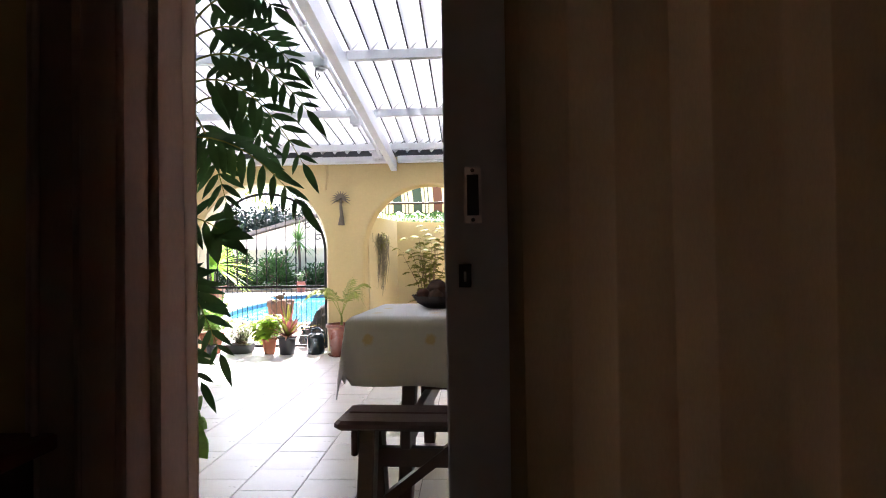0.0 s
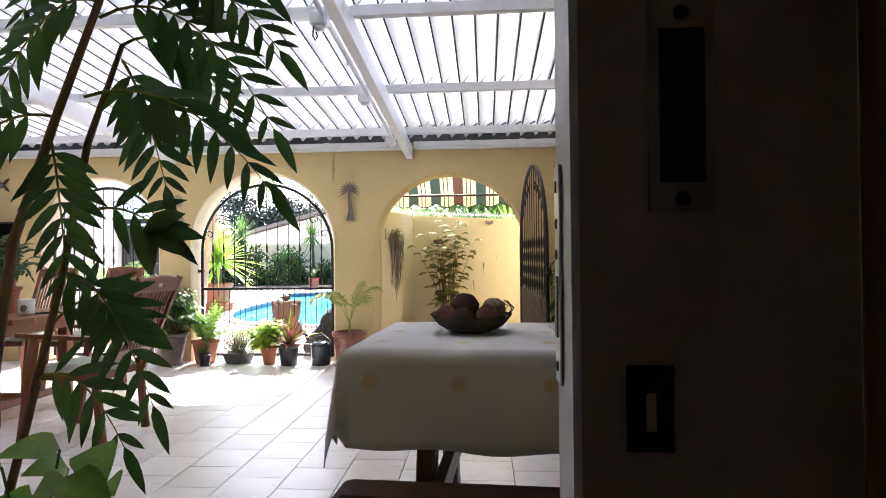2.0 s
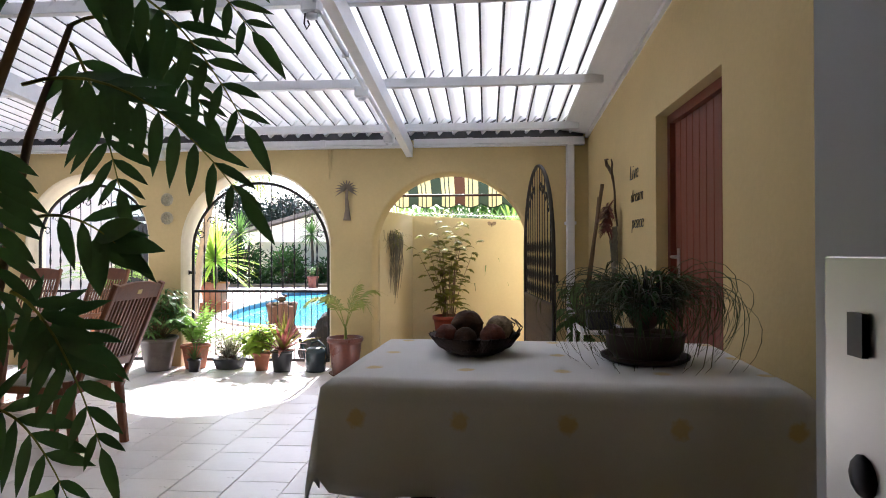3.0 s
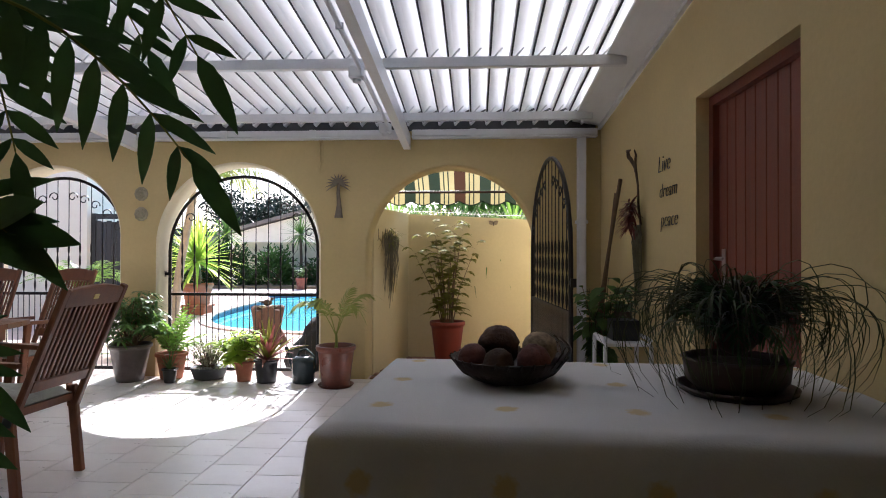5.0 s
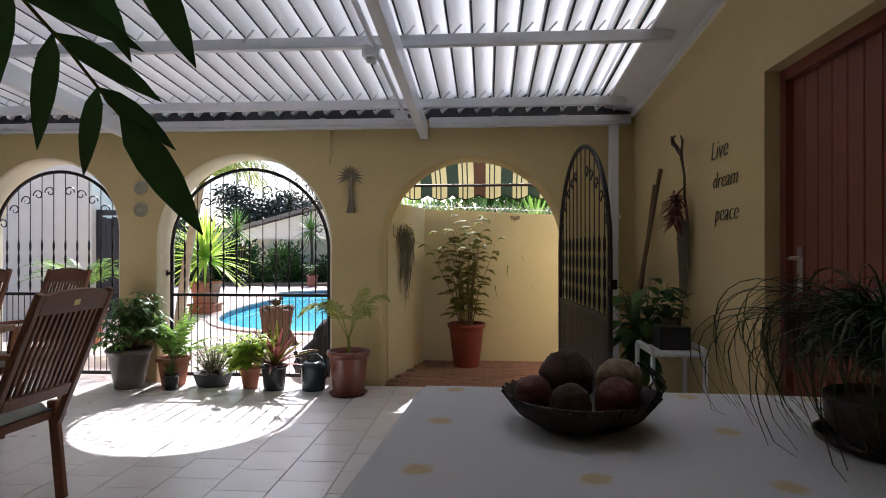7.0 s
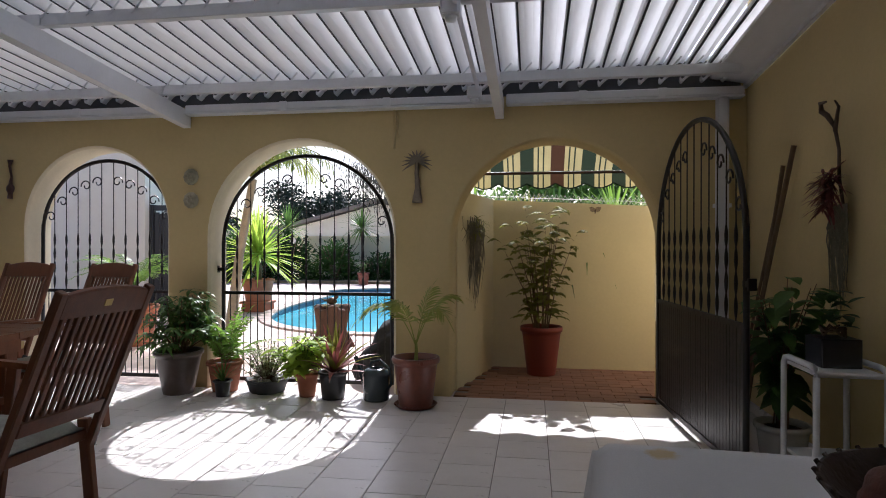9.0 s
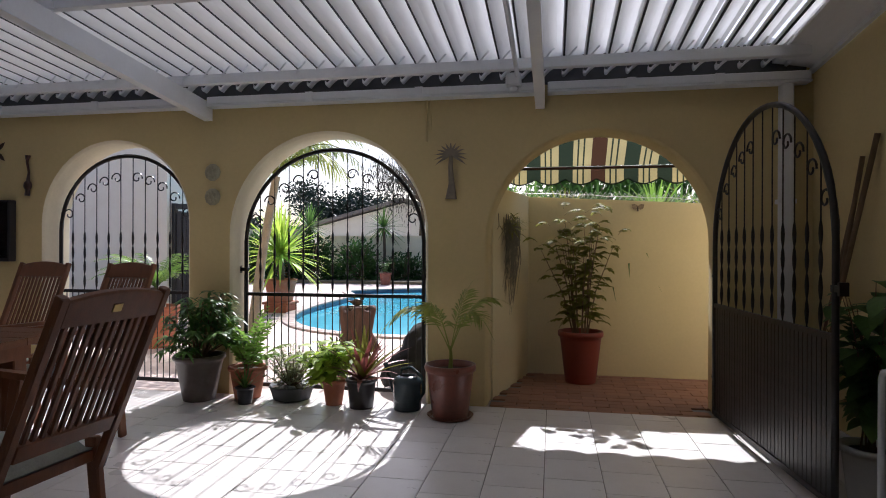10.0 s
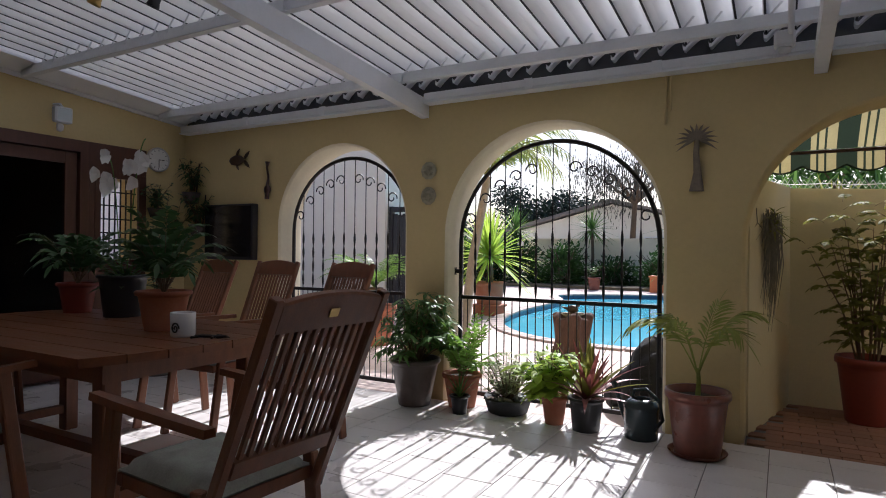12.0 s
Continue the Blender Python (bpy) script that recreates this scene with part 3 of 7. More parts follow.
for i in range(n):
    (xa, ya), (xb, yb) = POOL[i], POOL[(i + 1) % n]
    d = Vector((xb - xa, yb - ya, 0))
    m = Matrix.Translation(((xa + xb) / 2, (ya + yb) / 2, 0)) @ Matrix.Rotation(math.atan2(d.y, d.x), 4, "Z")
    part("brick", Geo().box(-d.length / 2 + 0.006, d.length / 2 - 0.006, -0.19, 0.03, -0.04, 0.0, m, 0.01), COPING, coping)

# side yard beyond the open gate: paving, low wall
setting("pavement", Geo().box(-1.13, 6.0, Y_FAR - 0.003, 8.1, -0.08, -0.026), GROUT, "paving bed of the side yard", "pavement")


# ---- gates ----
def bar_geo(h, r=0.006, twist=None):
    """An upright bar from z 0 to h; twist: the stretch (z0, z1) in which it is flattened into leaf-shaped swellings."""
    if not twist:
        return Geo().tube([(0, 0, 0), (0, 0, h)], r, 6)
    pts, rad = [(0, 0, 0)], [r]
    z0, z1 = twist
    k = 0
    while True:
        z = z0 + (z1 - z0) * k / 16
        if k > 16 or z > h - 0.02:
            break
        pts.append((0, 0, z))
        rad.append(r * (1.0 + 1.6 * abs(math.sin(math.pi * k / 4))))
        k += 1
    pts.append((0, 0, h))
    rad.append(r)
    return Geo().tube(pts, rad, 6)


def scroll_pts(x, z, s, r):
    """A C-scroll that starts at (x, z) and curls to the side s."""
    pts = []
    for k in range(19):
        t = k / 18
        a = -math.pi * 0.55 + t * math.pi * 2.1
        rr = r * (1.05 - 0.72 * t)
        pts.append((x + s * (r * 0.75 + rr * math.cos(a + math.pi * 0.5)), 0, z + r * 0.9 + rr * math.sin(a + math.pi * 0.5)))
    return pts


def make_gate(label, w, top, m, bars, mid=0.81, low=2, slats=False):
    """An arched wrought-iron gate: frame, mid rail, upright bars, scrolls, latch. Its axes: x along, z up."""
    gate = thing("metal_gate", label, "gate", m, "garden gates")
    r = w / 2
    zs = top - r
    line = [(0, 0, 0.05), (0, 0, zs)] + [(r - r * math.cos(math.pi * k / 28), 0, zs + r * math.sin(math.pi * k / 28)) for k in range(1, 28)] + [(w, 0, zs), (w, 0, 0.05)]
    part("gate_frame", Geo().tube(line, 0.017, 6), IRON, gate)
    part("bottom_rail", Geo().box(0.012, w - 0.012, -0.011, 0.011, 0.045, 0.075), IRON, gate)
    part("mid_rail", Geo().box(0.012, w - 0.012, -0.011, 0.011, mid - 0.014, mid + 0.014), IRON, gate)

    def top_at(x):
        return zs + math.sqrt(max(0.0, r * r - (x - r) ** 2))
    step = w / (bars + 1)
    for k in range(1, bars + 1):
        x = k * step
        ob = part("bar", bar_geo(top_at(x) - mid - 0.01, 0.0042, (0.02, 0.52)), IRON, gate)
        ob.location = (x, 0, mid + 0.005)
        zz = top_at(x) - 0.20 - 0.05 * abs(x - r) / r
        if zz > mid + 0.45 and k != (bars + 1) / 2:
            s = -1 if x > r else 1
            sc = part("scroll", Geo().tube(scroll_pts(0, 0, -s, 0.05), 0.006, 5), IRON, gate)
            sc.location = (x, 0, zz - 0.03)
    nlow = bars * low + 1
    half = w / (nlow + 1) * 0.44
    low_bar = (Geo().box(-half, half, -0.004, 0.004, 0, mid - 0.075, c=0.001) if slats else bar_geo(mid - 0.075, 0.0045)).mesh("bar", IRON)
    for k in range(1, nlow + 1):
        ob = part("bar", low_bar, IRON, gate)
        ob.location = (w * k / (nlow + 1), 0, 0.065)
    part("latch", Geo().box(-0.055, 0.02, -0.018, 0.012, 1.00, 1.03).box(-0.062, -0.045, -0.024, 0.016, 0.985, 1.045), IRON, gate)
    part("hinge", Geo().tube([(w, 0, 1.0), (w + 0.035, 0, 1.0)], 0.012, 6).tube([(w + 0.012, 0, 0.96), (w + 0.012, 0, 1.04)], 0.012, 6), IRON, gate)
    part("hinge", Geo().tube([(w, 0, 0.3), (w + 0.035, 0, 0.3)], 0.012, 6).tube([(w + 0.012, 0, 0.26), (w + 0.012, 0, 0.34)], 0.012, 6), IRON, gate)
    return gate


make_gate("closed black wrought-iron arched gate towards the white wall", 1.31, 1.99, pose(-4.955, 6.90, -0.01), 10)
make_gate("closed black wrought-iron arched gate in front of the pool", 1.52, 1.995, pose(-3.175, 6.90, -0.01), 11)
og = make_gate("open black wrought-iron arched gate swung into the patio", 1.53, 1.985, pose(0.575, 5.13, 0.0, 0, 0, 94.5), 11, 0.80, 3, True)


# ---- pots and plants ----
def pot_prof(r0, r1, h, rim=0.0, th=0.012):
    """Foot radius, rim radius, height: an open pot with a lip and soil level inside."""
    p = [(0.001, 0.0), (r0, 0.0), (r0 * 1.01, 0.01)]
    for k in range(1, 6):
        s = k / 6
        p.append((r0 + (r1 - r0) * s, h * s))
    if rim:
        p += [(r1 * 0.985, h - rim), (r1 + 0.01, h - rim + 0.004), (r1 + 0.013, h - rim * 0.4)]
    p += [(r1 + (0.008 if rim else 0), h), (r1 - th, h), (r1 - th * 1.6, h * 0.86)]
    return p


def make_pot(name, label, r0, r1, h, material, m, rim=0.03, soil=True, saucer=None, prof=None):
    pot = thing(name, label, "potted plant", m)
    part("pot", Geo().lathe(prof or pot_prof(r0, r1, h, rim), 28), material, pot)
    if soil:
        part("soil", Geo().lathe([(r1 * 0.93, h * 0.87), (r1 * 0.5, h * 0.9), (0.002, h * 0.91)], 18, wob=0.06), SOIL, pot)
    if saucer:
        part("saucer", Geo().lathe([(0.001, 0.0), (saucer * 0.85, 0), (saucer, 0.025), (saucer - 0.008, 0.025), (saucer * 0.8, 0.008)], 24), material, pot)
    return pot


def arc(p0, p1, lift, n=8):
    """A bowed line from p0 to p1 that rises by lift halfway."""
    p0, p1 = Vector(p0), Vector(p1)
    return [p0.lerp(p1, k / n) + Vector((0, 0, lift * 4 * (k / n) * (1 - k / n))) for k in range(n + 1)]


def frond(stem, leaves, p0, p1, lift, pairs, ll, lw, droop=0.25, spread=62, r=0.004, start=0.18, end_leaf=True, fold=0.12, jitter=0.15, hang=0.0, shape=0.9, face=None):
    """A feather-shaped frond: a bowed rib with leaflets in pairs."""
    pts = arc(p0, p1, lift, 10)
    stem.tube(pts, [r * (1.1 - 0.8 * k / 10) for k in range(11)], 5)
    for k in range(pairs):
        s = start + (1 - start) * (k + 0.5) / pairs
        i = min(9, int(s * 10))
        base = pts[i].lerp(pts[i + 1], s * 10 - i)
        d = (pts[i + 1] - pts[i]).normalized()
        side = d.cross(Vector(face or (0, 0, 1)))
        side = side.normalized() if side.length > 0.01 else Vector((1, 0, 0))
        up = side.cross(d).normalized()
        size = math.sin(math.pi * (0.18 + 0.72 * s)) ** 0.6
        for q in (-1, 1):
            a = radians(spread - 18 * s) * (1 + random.uniform(-jitter, jitter))
            ld = d * math.cos(a) + side * (q * math.sin(a)) + Vector((0, 0, -hang + random.uniform(-0.12, 0.12)))
            leaves.leaf(base, ld, up + side * (0.3 * q), ll * size * random.uniform(0.88, 1.1), lw * size, droop, fold, 5, shape)
    if end_leaf:
        leaves.leaf(pts[-1], (pts[-1] - pts[-2]).normalized(), face or (0, 0.2, 1), ll * 0.9, lw * 0.9, droop, fold, 5, shape)


def bush(stem, leaves, base, height, spread, stems, per, ll, lw, lean=0.5, droop=0.2, low=0.25):
    """A bushy plant of several upright stems with leaves all round."""
    for k in range(stems):
        a = 2 * math.pi * k / stems + random.uniform(-0.4, 0.4)
        rr = spread * random.uniform(0.25, 1.0)
        top = Vector(base) + Vector((rr * math.cos(a), rr * math.sin(a), height * random.uniform(0.65, 1.05)))
        b = Vector(base) + Vector((random.uniform(-1, 1), random.uniform(-1, 1), 0)) * spread * 0.15
        pts = [b.lerp(top, t) + Vector((math.cos(a), math.sin(a), 0)) * (-0.15 * spread * math.sin(math.pi * t)) for t in (0, 0.25, 0.5, 0.75, 1)]
        stem.tube(pts, [0.005, 0.0045, 0.004, 0.003, 0.002], 5)
        for j in range(per):
            s = low + (1 - low) * (j + random.random()) / per
            i = min(3, int(s * 4))
            p = pts[i].lerp(pts[i + 1], s * 4 - i)
            b2 = random.uniform(0, 6.28)
            d = Vector((math.cos(b2), math.sin(b2), random.uniform(-0.2, 0.7)))
            leaves.leaf(p, d, (0, 0, 1), ll * random.uniform(0.6, 1.2), lw * random.uniform(0.7, 1.1), droop, 0.15, 4)


def rosette(leaves, base, count, ll, lw, lo=10, hi=80, droop=0.35, seg=6, shape=0.55):
    """Strap leaves that fan out from one point."""
    for k in range(count):
        a = k * 2.39996 + random.uniform(-0.2, 0.2)
        e = radians(lo + (hi - lo) * (k / count) + random.uniform(-6, 6))
        d = Vector((math.cos(a) * math.cos(e), math.sin(a) * math.cos(e), math.sin(e)))
        leaves.leaf(base, d, (0, 0, 1), ll * random.uniform(0.75, 1.1), lw, droop * (1 - k / count * 0.6), 0.35, seg, shape)


random.seed(11)
# tall grey-brown glazed pot with a fan-leaved shrub
p = make_pot("potted_shrub", "grey-brown glazed pot with a leafy green shrub", 0.12, 0.185, 0.35, GREYPOT, pose(-3.37, 6.53, 0), 0.035)
st, lf = Geo(), Geo()
for k in range(26):
    a = 2.4 * k
    r = 0.05 + 0.31 * math.sqrt(((k * 11) % 26) / 26)
    tip = Vector((r * math.cos(a) + 0.04, r * math.sin(a) * 0.85, 0.88 - 0.30 * (r / 0.3) ** 2 + random.uniform(-0.10, 0.05)))
    pts = arc((0.03 * math.cos(a), 0.03 * math.sin(a), 0.3), tip, 0.06, 6)
    st.tube(pts, [0.006, 0.0055, 0.005, 0.004, 0.0035, 0.003, 0.002], 5)
    for i in (3, 4, 5, 6):
        for j in range(8):
            b2 = j * 0.785 + random.uniform(-0.3, 0.3) + i
            lf.leaf(pts[i], (math.cos(b2), math.sin(b2), random.uniform(-0.25, 0.45)), (0, 0, 1), random.uniform(0.08, 0.15), 0.027, 0.45, 0.15, 4, 0.7)
part("stem_growth", st, STEM, p)
part("foliage", lf, LEAF_MID, p)
# terracotta pot with fine ferny growth
p = make_pot("potted_fern", "terracotta pot with feathery light green leaves", 0.1, 0.14, 0.25, TERRA, pose(-3.03, 6.66, 0), 0.035)
st, lf = Geo(), Geo()
for k in range(30):
    a = k * 2.4
    frond(st, lf, (0, 0, 0.2), (0.33 * math.cos(a) * random.uniform(0.4, 1.1), 0.26 * math.sin(a) * random.uniform(0.4, 1), random.uniform(0.3, 0.74)), 0.05, 9, 0.085, 0.024, 0.3, r=0.003)
part("stem_growth", st, STEM, p)
part("foliage", lf, LEAF_LIGHT, p)
p = make_pot("potted_grass", "small black plastic pot with fine green leaves", 0.05, 0.065, 0.13, BLACKPOT, pose(-2.95, 6.47, 0), 0.015)
lf = Geo()
rosette(lf, (0, 0, 0.11), 26, 0.24, 0.012, 40, 88, 0.25, 5)
part("foliage", lf, LEAF_MID, p)
# stone tray with a grey succulent shrub and pebbles
p = thing("bonsai_tray", "dark stone tray with grey succulents and pebbles", "potted plant", pose(-2.66, 6.67, 0))
part("tray", Geo().lathe([(0.001, 0), (0.13, 0), (0.15, 0.02), (0.175, 0.105), (0.185, 0.11), (0.175, 0.115), (0.16, 0.095)], 8, wob=0.05), STONEPOT, p)
part("soil", Geo().lathe([(0.165, 0.093), (0.002, 0.1)], 14), SOIL, p)
peb = Geo()
for k in range(34):
    a, r = random.uniform(0, 6.28), 0.14 * math.sqrt(random.random())
    peb.ball((r * math.cos(a), r * math.sin(a), 0.107), random.uniform(0.012, 0.022), 7, 5, 0.3, (1.2, 1, 0.7), k)
tagged(part("gravel", peb, PEBBLE, p), kind="stuff")
st, lf = Geo(), Geo()
for k in range(34):
    a = 2.4 * k
    r = 0.24 * math.sqrt((k + 0.5) / 34)
    tip = Vector((r * math.cos(a), r * math.sin(a) * 0.8, 0.42 - 0.16 * (r / 0.24) ** 2 + random.uniform(-0.05, 0.04)))
    pts = [Vector((0.02 * math.cos(a), 0.02 * math.sin(a), 0.1)), tip * 0.5 + Vector((0, 0, 0.03)), tip]
    st.tube(pts, [0.005, 0.003, 0.0015], 4)
    for j in range(26):
        q = random.uniform(0.25, 1)
        b = pts[1].lerp(pts[2], q * 2 - 1) if q > 0.5 else pts[0].lerp(pts[1], q * 2)
        b2 = random.uniform(0, 6.28)
        lf.leaf(b, (math.cos(b2), math.sin(b2), random.uniform(-0.3, 0.8)), (0, 0, 1), random.uniform(0.03, 0.05), 0.026, 0.1, 0.1, 3)
part("stem_growth", st, STEM, p)
part("foliage", lf, LEAF_GREY, p)
# small terracotta pot, light green leaves
p = make_pot("potted_plant", "small terracotta pot with light green leaves", 0.062, 0.088, 0.195, TERRA, pose(-2.28, 6.58, 0), 0.03)
st, lf = Geo(), Geo()
bush(st, lf, (-0.03, -0.02, 0.17), 0.3, 0.24, 24, 9, 0.14, 0.08, droop=0.3)
bush(st, lf, (-0.07, -0.02, 0.17), 0.06, 0.17, 9, 6, 0.12, 0.065, droop=0.6)
part("stem_growth", st, LEAF_MID, p)
part("foliage", lf, LIME, p)
# black pot with a bronze bromeliad
p = make_pot("potted_bromeliad", "black plastic pot with a bronze-red bromeliad", 0.088, 0.108, 0.215, BLACKPOT, pose(-2.05, 6.54, 0), 0.02)
lf, lf2 = Geo(), Geo()
rosette(lf, (0, 0, 0.19), 19, 0.54, 0.052, 18, 76, 0.34, 8, 0.42)
rosette(lf2, (0.01, 0, 0.2), 12, 0.48, 0.048, 30, 88, 0.22, 8, 0.42)
part("foliage", lf, LEAF_RED, p)
part("foliage", lf2, LEAF_OLIVE, p)
# watering can
can = thing("watering_can", "dark green plastic watering can", "watering can", pose(-1.70, 6.55, 0, 0, 0, 150))
part("body", Geo().lathe([(0.001, 0), (0.098, 0), (0.102, 0.012), (0.108, 0.19), (0.112, 0.2), (0.105, 0.215), (0.09, 0.235), (0.062, 0.25), (0.056, 0.25), (0.07, 0.22)], 24), mat("green_plastic", (0.03, 0.048, 0.055), 0.25, var=0.15, bump=0.03), can)
part("spout", Geo().tube([(0.09, 0, 0.06), (0.15, 0, 0.13), (0.2, 0, 0.25), (0.235, 0, 0.31)], [0.024, 0.019, 0.015, 0.019], 10), bpy.data.materials["green_plastic"], can)
part("handle", Geo().tube([(-0.1, 0, 0.07), (-0.165, 0, 0.15), (-0.14, 0, 0.26), (-0.04, 0, 0.315), (0.055, 0, 0.29), (0.075, 0, 0.235)], 0.0115, 8), bpy.data.materials["green_plastic"], can)
# brown glazed pot with a young palm
p = make_pot("potted_palm", "brown glazed pot with a young feather palm", 0.125, 0.17, 0.375, TERRA_GLAZE, pose(-1.355, 6.40, 0.0), 0.045, saucer=0.165)
st, lf = Geo(), Geo()
st.tube([(0, 0, 0.32), (0.005, 0, 0.42), (0.0, 0.0, 0.5)], [0.018, 0.013, 0.01], 7)
for p1, li in (((0.30, 0.03, 0.84), 0.12), ((-0.40, -0.05, 0.70), 0.18), ((0.10, 0.1, 0.88), 0.05), ((-0.14, -0.2, 0.78), 0.12), ((0.24, -0.18, 0.72), 0.14), ((-0.22, 0.12, 0.78), 0.12)):
    frond(st, lf, (0, 0, 0.46), p1, li, 18, 0.17, 0.014, 0.3, 50, 0.004, 0.25, hang=0.25)
part("stem_growth", st, LEAF_YELLOW, p)
part("foliage", lf, LEAF_YELLOW, p)
# side yard: red pot with a slender nandina-like shrub
p = make_pot("potted_shrub", "tall red pot with a sparse yellow-green shrub", 0.135, 0.19, 0.46, REDPOT, pose(-0.40, 7.80, -0.012), 0.05)
st, lf = Geo(), Geo()
for k in range(15):
    a = 2.4 * k
    r = 0.09 + 0.30 * ((k * 7) % 15) / 15
    tip = Vector((r * math.cos(a), r * math.sin(a) * 0.8, 1.56 - 0.45 * (r / 0.4) ** 1.5 - random.uniform(0, 0.16)))
    foot = Vector((0.06 * math.cos(a), 0.06 * math.sin(a), 0.4))
    knee = foot.lerp(tip, 0.5) - Vector((0.14 * r * math.cos(a), 0.14 * r * math.sin(a), 0))
    pts = [foot, knee, tip]
    st.tube(pts, [0.007, 0.005, 0.002], 5)
    for j in range(12):
        q = 0.16 + 0.78 * (j + random.random() * 0.6) / 9
        b = pts[0].lerp(pts[1], q * 2) if q < 0.5 else pts[1].lerp(pts[2], q * 2 - 1)
        b2 = a + 2.2 * j + random.uniform(-0.5, 0.5)
        reach = random.uniform(0.09, 0.17)
        frond(st, lf, b, b + Vector((reach * math.cos(b2), reach * math.sin(b2), random.uniform(-0.01, 0.06))), 0.02, 6, 0.058, 0.03, 0.3, 62, 0.0016, 0.3, jitter=0.3)
part("stem_growth", st, STEM, p)
part("foliage", lf, LEAF_OLIVE, p)

# tall compound-leaved plant beside the sliding door
p = make_pot("tall_pot_plant", "tall potted plant with feathery dark green fronds", 0.16, 0.22, 0.36, TERRA_GLAZE, pose(-1.50, 1.90, 0), 0.04)
lf = Geo()
random.seed(5)
stem_a = [(0.0, 0, 0.3), (0.05, 0.0, 0.7), (0.13, 0.0, 1.22), (0.27, 0.0, 1.6), (0.41, 0.0, 1.95), (0.47, 0.0, 2.2)]
stem_b = [(0.03, 0.06, 0.3), (0.15, 0.06, 0.75), (0.24, 0.06, 1.1), (0.33, 0.06, 1.53), (0.42, 0.1, 1.85)]
part("stem", Geo().tube(stem_a, [0.017, 0.016, 0.015, 0.013, 0.011, 0.008], 8), STEM, p)
part("stem", Geo().tube(stem_b, [0.014, 0.013, 0.012, 0.011, 0.008], 8), STEM, p)
FRONDS = (
    ((0.43, 0, 2.00), (0.95, 0.05, 1.80), 0.13, 11, 0.08), ((0.41, 0, 1.90), (0.93, 0.05, 1.56), 0.16, 11, 0.12),
    ((0.36, 0, 1.66), (0.92, 0.05, 1.37), 0.12, 10, 0.55), ((0.46, 0, 2.12), (0.86, 0.14, 2.04), 0.10, 11, 0.1),
    ((0.35, 0.06, 1.32), (0.56, 0.08, 1.25), 0.03, 3, 0.1), ((0.42, 0.1, 1.8), (0.56, 0.10, 1.40), 0.05, 9, 0.1),
    ((0.25, 0, 1.55), (0.34, -0.05, 1.10), 0.05, 9, 0.1), ((0.41, 0, 1.95), (0.02, 0.04, 1.62), 0.12, 10, 0.3),
    ((0.44, 0, 2.05), (0.08, 0.10, 1.95), 0.14, 9, 0.2), ((0.27, 0, 1.6), (-0.12, -0.05, 1.32), 0.10, 8, 0.3),
    ((0.28, 0.06, 1.12), (0.56, 0.02, 0.72), 0.08, 8, 0.2), ((0.15, 0.06, 0.78), (0.48, 0.0, 0.60), 0.10, 6, 0.3),
    ((0.13, 0, 1.2), (-0.15, 0.05, 0.98), 0.08, 7, 0.3), ((0.2, 0.06, 0.95), (0.46, 0.12, 0.98), 0.08, 6, 0.3),
    ((0.47, 0, 2.2), (0.2, 0.2, 2.36), 0.05, 8, 0.1), ((0.47, 0, 2.2), (0.84, -0.06, 2.22), 0.09, 10, 0.1),
    ((0.42, 0.1, 1.85), (0.70, 0.30, 1.66), 0.12, 9, 0.3))
for p0, p1, li, pr, hg in FRONDS:
    st = Geo()
    frond(st, lf, p0, p1, li, pr, 0.16, 0.042, 0.10, 64, 0.005, 0.16, hang=hg, jitter=0.08, shape=0.8, face=(0.12, -1, 0.35))
    part("rib", st, LEAF_OLIVE, p)
for d, ln in (((1, 0.1, -0.05), 0.19), ((0.8, 0, -0.35), 0.18), ((0.7, -0.1, 0.3), 0.16), ((0.2, -0.2, -0.5), 0.15)):
    lf.leaf((0.50, 0.08, 1.26), d, (0.1, -1, 0.5), ln, 0.07, 0.12, 0.12, 6, 0.75)
part("foliage", lf, LEAF_DARK, p)
p = make_pot("broad_leaf_plant", "clay pot with broad light green leaves on the floor", 0.1, 0.14, 0.24, TERRA, pose(-1.17, 1.72, 0), 0.035)
lf2, st = Geo(), Geo()
for k in range(22):
    a = random.uniform(0, 6.28)
    tip = Vector((0.2 * math.cos(a) * random.uniform(0.4, 1), 0.16 * math.sin(a), random.uniform(0.32, 0.62)))
    st.tube([(0.0, 0, 0.2), tip * 0.6 + Vector((0, 0, 0.1)), tip], 0.004, 5)
    lf2.leaf(tip, (math.cos(a) + random.uniform(-0.4, 0.4), -0.5 + random.uniform(-0.4, 0.4), random.uniform(-0.3, 0.5)), (0, -0.5, 1), random.uniform(0.13, 0.2), 0.125, 0.3, 0.2, 6, 0.55)
part("stalk_growth", st, LEAF_MID, p)
part("foliage", lf2, LEAF_LIGHT, p)


